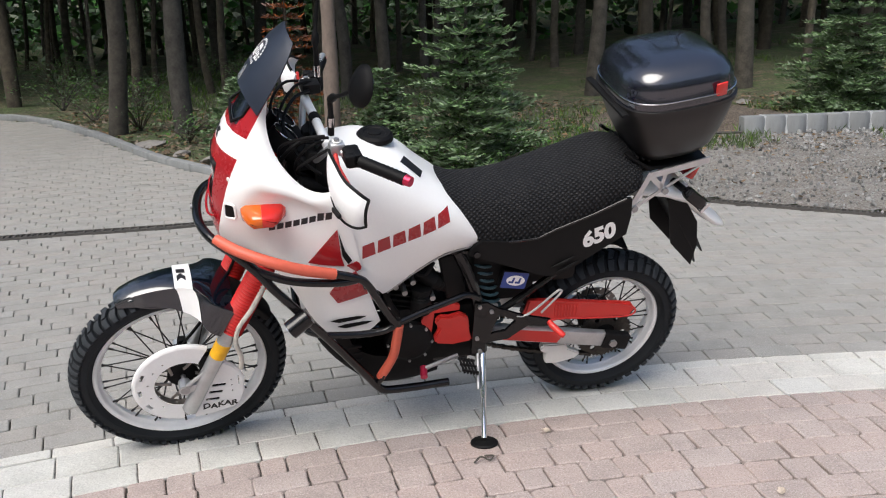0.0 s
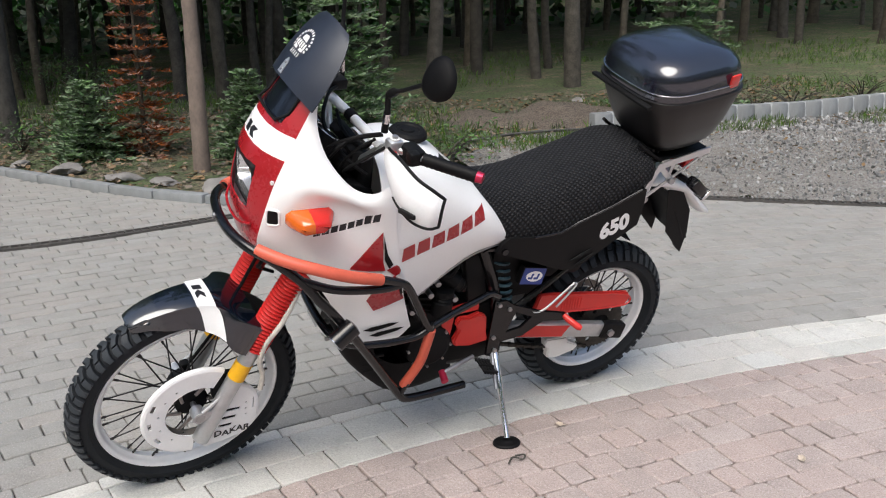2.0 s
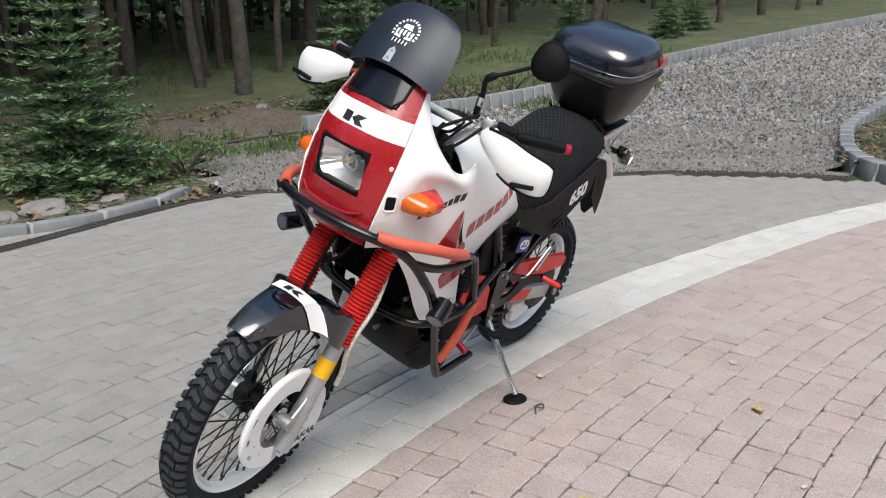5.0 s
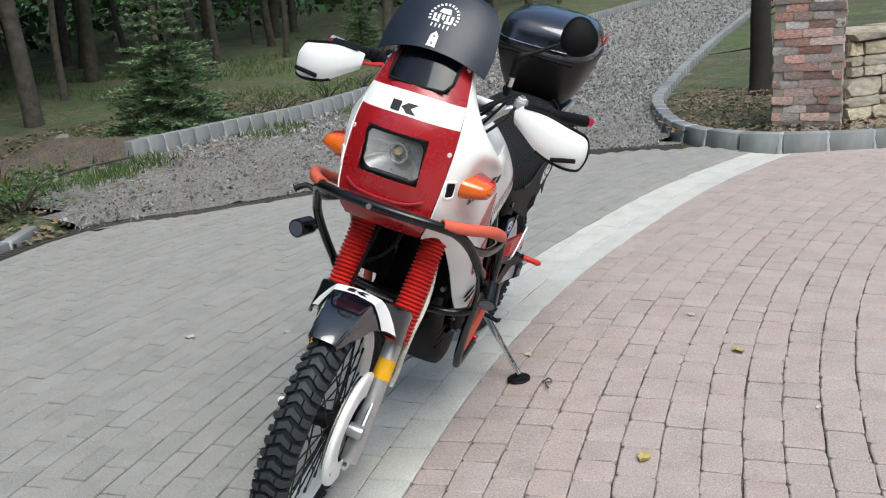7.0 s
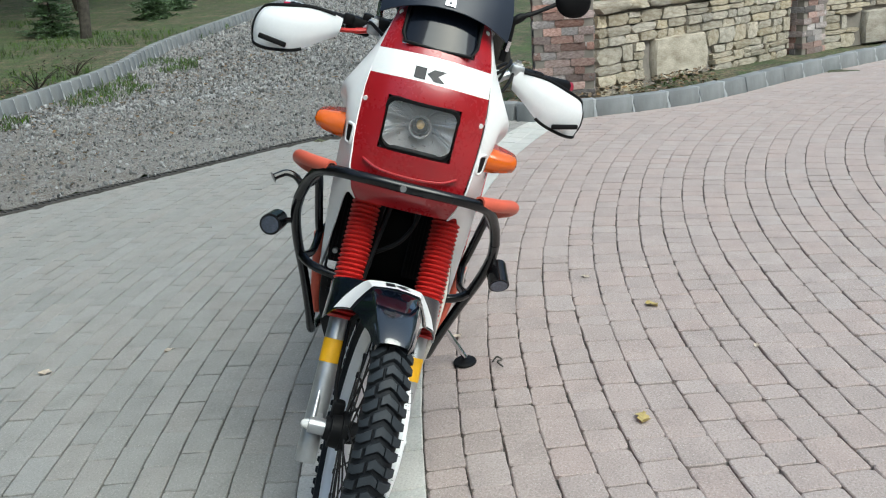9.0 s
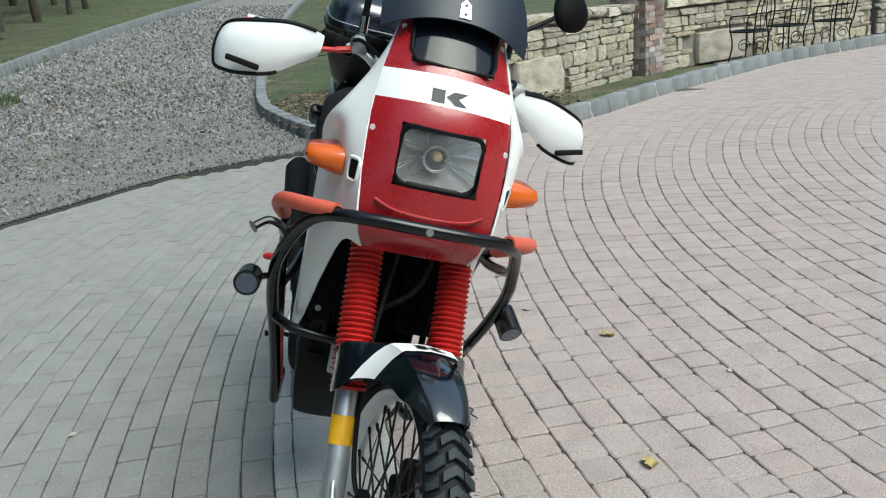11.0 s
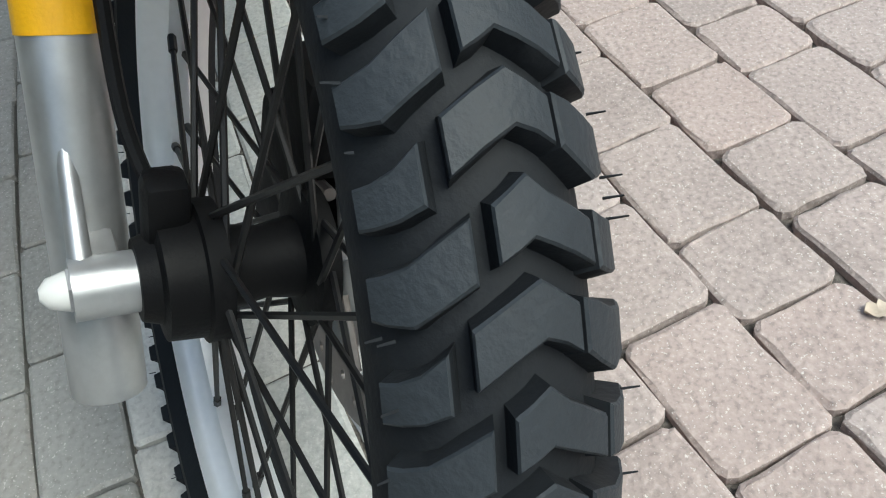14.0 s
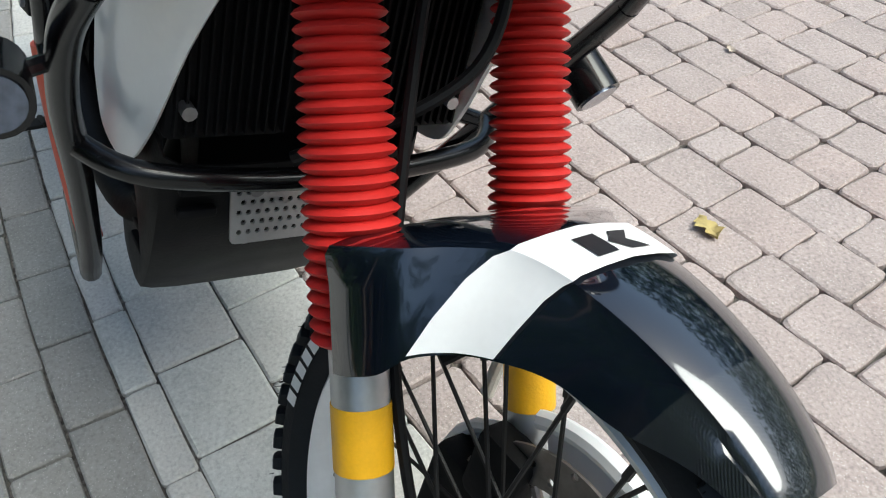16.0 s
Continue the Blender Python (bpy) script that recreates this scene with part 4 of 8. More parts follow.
# shrubs with compound leaves behind the kerb
def shrub(x, y, high, wide, n, seed, material, label, size=0.06):
    rr = random.Random(seed)
    root = tagged(new("shrub"), label, "shrub")
    root.matrix_world = pose(x, y, rise(x, y))
    bm = bmesh.new()
    tips = []
    for k in range(9):
        a = rr.uniform(0, 6.28)
        tip = Vector((math.cos(a) * wide * rr.uniform(0.3, 1), math.sin(a) * wide * rr.uniform(0.3, 1), high * rr.uniform(0.6, 1)))
        path = smooth_path([(0, 0, 0), tip * 0.5 + Vector((0, 0, high * 0.15)), tip], 4)
        tips.append(path)
        tube(bm, path, [0.012 * (1 - 0.09 * q) for q in range(9)], 5, cap=False)
    tagged(part("wood", bm, bark, root), kind="stuff")
    verts, faces = [], []
    for _ in range(n):
        path = tips[rr.randrange(len(tips))]
        p = path[rr.randrange(3, len(path))] + Vector((rr.gauss(0, 0.16), rr.gauss(0, 0.16), rr.gauss(0, 0.10)))
        m = pose(p.x, p.y, p.z, rr.uniform(-40, 40), rr.uniform(-40, 40), rr.uniform(0, 360))
        s = size * rr.uniform(0.6, 1.3)
        k = len(verts)
        verts += [tuple(m @ Vector((a * s, b * s, c * s))) for a, b, c in ((-0.5, 0, 0), (0, -0.2, 0.05), (0.5, 0, -0.08), (0, 0.2, 0.05))]
        faces.append((k, k + 1, k + 2, k + 3))
    me = bpy.data.meshes.new("foliage")
    me.from_pydata(verts, [], faces)
    me.materials.append(material)
    c = new("foliage", me)
    c.parent = root
    tagged(c, kind="stuff")


for k, (x, y, h, w, n) in enumerate([(-3.1, 10.2, 0.30, 0.35, 300), (-4.1, 11.4, 0.45, 0.5, 420), (-0.2, 8.6, 0.35, 0.5, 420), (1.2, 8.3, 0.30, 0.5, 420), (-5.2, 12.6, 0.5, 0.6, 420), (5.5, 12.6, 0.4, 0.6, 350), (-2.6, 13.0, 0.6, 0.6, 420), (-7.6, 17.0, 0.9, 1.0, 600), (-6.4, 14.3, 0.7, 0.9, 600), (-8.6, 14.9, 0.8, 1.0, 600), (-5.0, 14.0, 0.6, 0.8, 500), (-3.2, 15.2, 0.8, 0.9, 600), (-10.5, 16.0, 1.0, 1.1, 600), (-4.2, 17.5, 0.8, 1.0, 600), (0.6, 9.3, 0.25, 0.6, 360), (0.55, 8.05, 0.25, 0.35, 300)]):
    shrub(x, y, h, w, n, 40 + k, leaf_mat, "leafy green undergrowth shrub at the wood's edge")
def gnarled(x, y, seed):
    """A dark, leafless stump of a tree with twigs."""
    rr = random.Random(seed)
    root = tagged(new("bare_tree"), "dark twiggy bare tree behind the brick pier", "tree")
    root.matrix_world = pose(x, y, rise(x, y))
    bark_dark = mat("dark_bark", (0.022, 0.019, 0.016), 0.95, vary=0.4, scale=6, fine=40, bump=1.0)
    part("trunk", tube(bmesh.new(), smooth_path([(0, 0, -0.05), (0.02, 0.01, 0.5), (-0.03, 0.02, 1.2), (0.02, 0, 2.4), (0.0, 0.05, 4.5)], 4), [0.20, 0.17, 0.15, 0.15, 0.14, 0.14, 0.13, 0.13, 0.12, 0.12, 0.11, 0.11, 0.10, 0.09, 0.08, 0.07, 0.05], 12), bark_dark, root)
    for k in range(26):
        a, z = rr.uniform(0, 6.28), rr.uniform(0.5, 2.6)
        d = Vector((math.cos(a), math.sin(a), rr.uniform(-0.2, 0.7)))
        L_ = rr.uniform(0.35, 0.9)
        path = smooth_path([Vector((0, 0, z)), Vector((0, 0, z)) + d * L_ * 0.5, Vector((0, 0, z)) + d * L_ + Vector((rr.uniform(-0.2, 0.2), rr.uniform(-0.2, 0.2), rr.uniform(-0.1, 0.2)))], 4)
        part("twig", tube(bmesh.new(), path, [0.012 * (1 - 0.09 * q) for q in range(9)], 5), bark_dark, root)


gnarled(9.3, 4.3, 70)
dry_mat = mat("dry_brush", (0.030, 0.027, 0.016), 0.85, vary=0.4, scale=8, island=0.5)
for k, (x, y, h, w) in enumerate([(6.3, 10.85, 0.32, 0.45), (7.1, 11.15, 0.30, 0.55), (8.3, 11.2, 0.34, 0.5), (9.6, 11.5, 0.30, 0.45)]):
    shrub(x, y, h, w, 150, 90 + k, dry_mat, "low dark dry brush on bare soil behind the kerb", 0.05)
shrub(9.4, 1.9, 0.8, 0.5, 240, 71, leaf_mat, "green shrub behind the stone wall", 0.08)

# far woods closing the view
verts, faces = [], []
rr = random.Random(77)
for k in range(80000):
    a = rr.uniform(0, 2 * math.pi)
    # the nearer southern arc is out of view, added to block low sky light
    R = rr.uniform(62, 92) if -0.45 < a < 3.6 or a > 5.85 else rr.uniform(36, 60)
    x, y = 6 + R * math.cos(a), R * math.sin(a)
    z = rise(x, y) + rr.uniform(0, 20)
    if k > 40000:          # nearer undergrowth in the depth of the wood
        x, y = rr.uniform(-42, 46), rr.uniform(27, 60)
        z = rise(x, y) + 7.5 * rr.random() ** 1.5
    m = pose(x, y, z, rr.uniform(-60, 60), rr.uniform(-60, 60), rr.uniform(0, 360))
    s = rr.uniform(0.8, 1.7) if k <= 40000 else rr.uniform(0.22, 0.55)
    k = len(verts)
    verts += [tuple(m @ Vector((p * s, q * s, 0))) for p, q in ((-0.5, 0), (0, -0.4), (0.5, 0), (0, 0.4))]
    faces.append((k, k + 1, k + 2, k + 3))
me = bpy.data.meshes.new("far_woods")
me.from_pydata(verts, [], faces)
me.materials.append(leaf_far)
tagged(new("far_woods", me), "dense dark green woods in the distance", "woods", kind="stuff")

# ================= the motorcycle =================
# Its own space: x forward from below the rear axle, y to its left, z up along its lean.
bike = tagged(new("motorcycle"), "white and red dual-sport motorcycle leaning on its side stand", "motorcycle")
bike.matrix_world = pose(0.5695, 3.2117, 0.0, 0, 0, 193.3) @ pose(0, 0, 0, -18.0, 0, 0)
RAKE = math.atan(0.51)
AX0, AXD = Vector((1.41, 0, 0.433)), Vector((-math.sin(RAKE), 0, math.cos(RAKE)))
STEER = Matrix.Translation((0, 0.013, -0.006)) @ Matrix.Translation(AX0) @ Matrix.Rotation(radians(7.5), 4, AXD) @ Matrix.Translation(-AX0)
FW, RW = Vector((1.565, 0, 0.339)), Vector((0, 0, 0.312))


def B():
    return bmesh.new()


# ---- wheels ----
def tread_block(bm, c, crown, curv, vs, front, back, high):
    """One rubber block on the round of the tyre: vs across as angles of the round, front and back edges as turns at each."""
    def at(a, p, h):
        r = crown - curv + (curv + h) * math.cos(p)
        return bm.verts.new((c.x + r * math.cos(a), c.y + (curv + h) * math.sin(p), c.z + r * math.sin(a)))
    n = len(vs)
    end = [(1 if i == n - 1 else -1 if i == 0 else 0) * 0.016 for i in range(n)]
    top = [(at(f - 0.0032, v - e, high), at(b + 0.0032, v - e, high)) for v, f, b, e in zip(vs, front, back, end)]
    up = [(at(f, v, high - 0.0011), at(b, v, high - 0.0011)) for v, f, b in zip(vs, front, back)]
    out = [(1 if i == n - 1 else -1 if i == 0 else 0) * 0.022 for i in range(n)]
    low = [(at(f + 0.0055, v + o, -0.001), at(b - 0.0055, v + o, -0.001)) for v, f, b, o in zip(vs, front, back, out)]
    for i in range(n - 1):
        bm.faces.new((top[i][0], top[i + 1][0], top[i + 1][1], top[i][1])).material_index = 1
        bm.faces.new((up[i][0], up[i + 1][0], top[i + 1][0], top[i][0])).material_index = 1
        bm.faces.new((top[i][1], top[i + 1][1], up[i + 1][1], up[i][1])).material_index = 1
        bm.faces.new((low[i][0], low[i + 1][0], up[i + 1][0], up[i][0]))
        bm.faces.new((up[i][1], up[i + 1][1], low[i + 1][1], low[i][1]))
    bm.faces.new((up[0][0], top[0][0], top[0][1], up[0][1])).material_index = 1
    bm.faces.new((top[-1][0], up[-1][0], up[-1][1], top[-1][1])).material_index = 1
    bm.faces.new((low[0][0], up[0][0], up[0][1], low[0][1]))
    bm.faces.new((up[-1][0], low[-1][0], low[-1][1], up[-1][1]))


# tread blocks of one pitch: across (mm), front and back edges (twelfths of the pitch)
TREAD = [((-27, -14, -1, 7, 15), (-2.3, -1.1, 0.0, -0.9, -1.8), (-5.9, -4.6, -3.5, -4.0, -4.8)),
         ((-15, -8, -1, 7, 16, 27), (4.4, 5.1, 5.9, 4.7, 3.9, 2.9), (1.0, 1.5, 2.2, 1.6, 0.9, 0.0)),
         ((-63, -56, -46, -35, -22.5), (1.2, 1.3, 1.7, 2.8, 3.9), (-1.5, -1.8, -2.0, -1.0, 0.1)),
         ((-63, -55, -46, -35.5), (6.7, 6.8, 7.3, 8.5), (4.0, 4.0, 4.2, 4.8)),
         ((17.5, 26, 37, 50, 63), (-1.6, -2.0, -2.8, -3.2, -3.2), (-4.9, -5.9, -6.9, -6.6, -6.3)),
         ((31, 38, 50, 63), (3.3, 2.9, 2.6, 2.6), (-0.3, -0.7, -1.0, -0.8))]


def wheel(name, centre, crown, rim_r, rim_half, curv, pitches, high, label):
    w = group_part(name, bike, label)
    bm = B()
    pmax = 1.12
    prof = [(crown - curv + curv * math.cos(p), curv * math.sin(p)) for p in np.linspace(-pmax, pmax, 21)]
    e_r, e_y = prof[-1]
    side = [(e_r * 0.75 + rim_r * 0.25, e_y + 0.0035), (e_r * 0.45 + rim_r * 0.55, e_y + 0.003), (rim_r + 0.010, rim_half + 0.007), (rim_r - 0.004, rim_half - 0.003)]
    prof = [(r, -y) for r, y in side[::-1]] + prof + side
    lathe(bm, prof, 120, centre)
    p = 2 * math.pi / pitches
    for k in range(pitches):
        for vs, front, back in TREAD:
            tread_block(bm, centre, crown, curv, [v / 58.0 for v in vs], [(k - 0.225 + q / 12) * p for q in front], [(k - 0.225 + q / 12) * p for q in back], high)
    # moulding whiskers
    rr = random.Random(8)
    for k in range(pitches * 5):
        a, q = rr.uniform(0, 6.283), rr.choice((-1, 1)) * rr.uniform(0.85, 1.1)
        r = crown - curv + (curv + high * 0.9) * math.cos(q)
        b = Vector((centre.x + r * math.cos(a), centre.y + (curv + high * 0.9) * math.sin(q), centre.z + r * math.sin(a)))
        d = Vector((0.25 * math.cos(a), 1.0 if q > 0 else -1.0, 0.25 * math.sin(a))) * rr.uniform(0.003, 0.009)
        tube(bm, [b, b + d], [0.0007, 0.0004], 3)
    part("tyre", bm, [M["rubber"], M["rubber_worn"]], w, "black block-tread rubber tyre", 30)
    bm = B()
    h = rim_half
    inner = [(rim_r, -h), (rim_r - 0.004, -h - 0.003), (rim_r - 0.012, -h + 0.001), (rim_r - 0.016, -h + 0.007), (rim_r - 0.020, -h * 0.45), (rim_r - 0.026, -h * 0.3), (rim_r - 0.028, 0)]
    ring = inner + [(r, -y) for r, y in inner[::-1][1:]]
    lathe(bm, ring + [(r + 0.004, y * 0.9) for r, y in ring[::-1]], 96, centre, closed=True)
    part("rim", bm, M["rim_alu"], w, "polished aluminium rim")
    return w


def add_spokes(w, centre, hub_r, hub_half, rim_r, count, bend):
    for side in (-1, 1):
        for lead in (-1, 1):
            bm = B()
            a0 = radians(3) if lead > 0 else radians(-3)
            hub_a = a0 + lead * bend
            p0 = Vector((hub_r * math.cos(hub_a), side * (hub_half + 0.004 * lead), hub_r * math.sin(hub_a)))
            p1 = Vector((rim_r * math.cos(a0), side * 0.006, rim_r * math.sin(a0)))
            tube(bm, [p0, p0.lerp(p1, 0.9), p1], [0.0027, 0.0024, 0.0024], 6)
            rod(bm, p1.lerp(p0, 0.075), p1, 0.0040, 6)
            first = part("spoke", bm, M["spoke"], w)
            n = count // 4
            for k in range(n):
                ob = first if k == 0 else first.copy()
                if k:
                    scene.collection.objects.link(ob)
                ang = 2 * math.pi * (k + (0.5 if side > 0 else 0.0)) / n + (math.pi / n * 0.5 if lead > 0 else 0)
                ob.matrix_basis = Matrix.Translation(centre) @ Matrix.Rotation(-ang, 4, "Y")


front_wheel = wheel("front_wheel", FW, 0.355, 0.290, 0.029, 0.0455, 33, 0.0105, "spoked front wheel with black block tyre")
add_spokes(front_wheel, FW, 0.036, 0.034, 0.264, 36, radians(58))
front_wheel.matrix_basis = STEER
bm = lathe(B(), [(0.0, -0.060), (0.020, -0.060), (0.026, -0.052), (0.050, -0.044), (0.050, -0.030), (0.030, -0.026), (0.026, 0.0), (0.030, 0.024), (0.052, 0.028), (0.052, 0.042), (0.030, 0.050), (0.0, 0.052)], 32, FW)
part("hub", bm, M["black_dull"], front_wheel)


for k in range(8):           # the maker's print on the tyre wall, as plain bars
    for a0 in (148, 328):
        a, b = radians(a0 + 4.2 * k), radians(a0 + 4.2 * k + 3.1)
        bm = B()
        bm.faces.new([bm.verts.new((FW.x + r * math.cos(t), y, FW.z + r * math.sin(t))) for r, t, y in ((0.305, a, -0.0487), (0.305, b, -0.0487), (0.320, b, -0.0495), (0.320, a, -0.0495))])
        part("print_bar", bm, M["white_print"], front_wheel, flat=True)


def brake_disc(w, centre, y, r_out, r_in, arms, holes):
    bm = B()
    loops = [ring_pts(r_out, 64), ring_pts(r_in, 48)]
    for k in range(holes):
        a = 2 * math.pi * k / holes
        loops.append(ring_pts(0.0048, 8, ((r_in + 0.012 + 0.012 * (k % 3)) * math.cos(a), (r_in + 0.012 + 0.012 * (k % 3)) * math.sin(a))))
    plate(bm, loops, 0.004, lambda a, b, z: Vector((centre.x + a, y + z, centre.z + b)))
    arms_made = []
    for k in range(arms):
        a = 2 * math.pi * k / arms
        arms_made.append(rod(B(), (centre.x + 0.045 * math.cos(a - 0.4), y + 0.002, centre.z + 0.045 * math.sin(a - 0.4)), (centre.x + r_in * math.cos(a), y + 0.002, centre.z + r_in * math.sin(a)), 0.0055, 8))
    ob = part("brake_disc", bm, M["disc"], w, "drilled worn steel disc")
    for am in arms_made:
        part("disc_arm", am, M["disc"], w)
    return ob


brake_disc(front_wheel, FW, 0.062, 0.140, 0.098, 6, 30)

rear_wheel = wheel("rear_wheel", RW, 0.318, 0.237, 0.038, 0.066, 24, 0.0105, "spoked rear wheel with black block tyre")
add_spokes(rear_wheel, RW, 0.055, 0.040, 0.210, 36, radians(45))
part("hub", lathe(B(), [(0.0, -0.075), (0.03, -0.075), (0.055, -0.052), (0.065, -0.045), (0.065, -0.034), (0.042, -0.028), (0.042, 0.03), (0.065, 0.034), (0.07, 0.05), (0.04, 0.07), (0.0, 0.08)], 32, RW), M["black_dull"], rear_wheel)
brake_disc(rear_wheel, RW, -0.070, 0.115, 0.085, 6, 24)
# rear sprocket with teeth and lightening holes
bm = B()
T = 43
outer = []
for k in range(T):
    for q, r in ((-0.3, 0.104), (-0.12, 0.110), (0.12, 0.110), (0.3, 0.104)):
        a = 2 * math.pi * (k + q) / T
        outer.append((r * math.cos(a), r * math.sin(a)))
loops = [outer, ring_pts(0.045, 24)] + [ring_pts(0.011, 10, (0.075 * math.cos(k * math.pi / 3), 0.075 * math.sin(k * math.pi / 3))) for k in range(6)]
plate(bm, loops, 0.006, lambda a, b, z: Vector((RW.x + a, 0.072 + z, RW.z + b)))
part("sprocket", bm, M["chain"], rear_wheel)

# ---- front fork, turned with the bars ----
fork = group_part("front_fork", bike, "grey telescopic fork with red rubber gaiters")
fork.matrix_basis = STEER


def leg_at(z, y):
    return Vector((1.44 - 0.5 * (z - 0.47), y, z))


for s in (1, -1):
    y = 0.106 * s
    bm = B()
    tube(bm, [leg_at(z, y) for z in (0.228, 0.230, 0.30, 0.42, 0.56, 0.575)], [0.0250, 0.0268, 0.027, 0.0265, 0.0265, 0.023], 24)
    # axle lug and its rib
    c = leg_at(0.335, y)
    tube(bm, [(FW.x, y - 0.024 * s, FW.z), (FW.x, y + 0.018 * s, FW.z)], 0.021, 20)
    box(bm, ((c.x + FW.x) / 2, y, (c.z + FW.z) / 2), (0.06, 0.030, 0.034), 0.006)
    tube(bm, [leg_at(0.420, y + 0.006 * s) + Vector((0.016, 0, 0)), leg_at(0.390, y + 0.008 * s) + Vector((0.024, 0, 0)), (FW.x - 0.008, y + 0.010 * s, FW.z + 0.012)], [0.006, 0.0065, 0.008], 12)
    part("lower_leg", bm, M["alu_grey"], fork, "grey alloy lower fork leg", 40)
    bm = B()
    tube(bm, [leg_at(0.456, y), leg_at(0.511, y)], 0.0275, 24)
    part("reflector_tape", bm, M["yellow"], fork, "yellow reflective tape")
    prof, n = [], 33
    pts, rad = [], []
    for k in range(n * 4 + 1):
        z = 0.560 + 0.360 * k / (n * 4)
        pts.append(leg_at(z, y * (1 + 0.05 * (z - 0.560) / 0.360)))
        rad.append((0.0315, 0.0380, 0.0408, 0.0380)[k % 4] + 0.0015 * math.sin(k * 0.05))
    bm = tube(B(), pts, rad, 24)
    part("gaiter", bm, M["rubber_red"], fork, "red corrugated rubber gaiter", 60)
    bm = tube(B(), [leg_at(0.90, y * 0.9), leg_at(1.10, y * 0.9)], 0.021, 16)
    part("upper_tube", bm, M["steel"], fork)
    bm = rod(B(), (FW.x, y + 0.014 * s, FW.z), (FW.x, y + 0.020 * s, FW.z), 0.016, 6)
    part("axle_nut", bm, M["steel"], fork)
bm = B()
tube(bm, [(FW.x, -0.122, FW.z), (FW.x, -0.126, FW.z), (FW.x, -0.138, FW.z), (FW.x, -0.143, FW.z)], [0.0135, 0.0135, 0.010, 0.004], 16)
part("axle_cap", bm, M["cap_white"], fork, "white plastic axle cap")
bm = rod(B(), (FW.x, -0.12, FW.z), (FW.x, 0.12, FW.z), 0.009)
part("axle", bm, M["steel"], fork)
bm = B()
tube(bm, [(FW.x, -0.040, FW.z), (FW.x, -0.042, FW.z), (FW.x, -0.070, FW.z), (FW.x, -0.072, FW.z), (FW.x, -0.084, FW.z)], [0.040, 0.046, 0.044, 0.032, 0.028], 28)
box(bm, (FW.x - 0.012, -0.062, FW.z + 0.045), (0.030, 0.030, 0.06), 0.008)
part("speedometer_drive", bm, M["black_plastic"], fork)
bm = tube(B(), smooth_path([(FW.x - 0.020, -0.066, FW.z + 0.05), (1.50, -0.078, 0.43), (1.435, -0.080, 0.52), (1.385, -0.078, 0.62), (1.32, -0.06, 0.78), (1.25, -0.03, 0.98)]), 0.0055, 8)
part("speedometer_cable", bm, M["black_plastic"], fork)
for z, r in ((0.955, 0.030), (1.085, 0.026)):
    bm = B()
    box(bm, leg_at(z, 0) + Vector((0.02 if z < 1 else 0.0, 0, 0)) - Vector((0.03, 0, 0)), (0.10, 0.26, r), 0.010, Matrix.Rotation(RAKE, 3, "Y").inverted())
    part("triple_clamp", bm, M["black_dull"], fork)
# brake hose on the left leg
bm = tube(B(), smooth_path([(1.375, 0.128, 0.40), (1.372, 0.135, 0.46), (1.385, 0.140, 0.53), (1.37, 0.145, 0.60), (1.32, 0.15, 0.68), (1.27, 0.135, 0.78), (1.24, 0.10, 0.9)]), 0.0085, 10)
part("brake_hose", bm, M["hose"], fork, "pale ribbed brake hose")
bm = B()
box(bm, (1.440, 0.072, 0.300), (0.10, 0.05, 0.15), 0.012)
box(bm, (1.475, 0.066, 0.400), (0.07, 0.045, 0.09), 0.012)
part("brake_caliper", bm, M["black_dull"], fork)
# white disc cover: ring sector with slots, and the rear panel
bm = B()
ang = [radians(a) for a in np.linspace(-84, 122, 34)]
outline = [(FW.x + 0.160 * math.cos(a), FW.z + 0.160 * math.sin(a)) for a in ang] + [(FW.x + 0.098 * math.cos(a), FW.z + 0.098 * math.sin(a)) for a in ang[::-1]]
loops = [outline]
for d in (25, -3, -32):
    a = radians(d)
    ca, sa = math.cos(a), math.sin(a)
    loops.append([(FW.x + (0.146 + u) * ca - v * sa, FW.z + (0.146 + u) * sa + v * ca) for u, v in ((-0.006, -0.014), (0.006, -0.014), (0.006, 0.014), (-0.006, 0.014))])
for d in (60, 38, 11, -18, -48):
    a = radians(d)
    loops.append(ring_pts(0.004, 8, (FW.x + 0.120 * math.cos(a), FW.z + 0.120 * math.sin(a))))
plate(bm, loops, 0.0035, lambda a, b, z: Vector((a, 0.090 + z, b)))
ring_edge = [(FW.x + 0.160 * math.cos(a), 0.0935, FW.z + 0.160 * math.sin(a)) for a in ang]
tube(bm, [(x, 0.083, z) for x, y, z in ring_edge], 0.0105, 8)
ring_cover = part("disc_cover", bm, M["white_plastic"], fork, "white slotted brake disc cover")
bm = B()
outline = [(1.432, 0.412), (1.405, 0.392), (1.384, 0.362), (1.373, 0.325), (1.376, 0.262), (1.388, 0.226), (1.412, 0.202), (1.48, 0.190), (1.545, 0.186), (1.55, 0.225), (1.505, 0.30), (1.475, 0.37), (1.455, 0.412)]
loops = [outline] + [[(x, z), (x - 0.046, z - 0.004), (x - 0.050, z + 0.007), (x - 0.004, z + 0.012)] for x, z in ((1.478, 0.312), (1.491, 0.281), (1.505, 0.250))]
loops += [ring_pts(0.0035, 8, (1.410, 0.330 - 0.026 * k)) for k in range(3)] + [[(1.384, 0.30), (1.388, 0.30), (1.388, 0.345), (1.384, 0.345)]]
plate(bm, loops, 0.0035, lambda a, b, z: Vector((a, 0.100 + z, b)))
tube(bm, [(x, 0.094, z) for x, z in outline[:9]], 0.0085, 8)
part("caliper_cover", bm, M["white_plastic"], fork, "white slotted caliper cover with black lettering")
bm = glyphs("DAKAR", 0.034, 0.05, 0.0012)
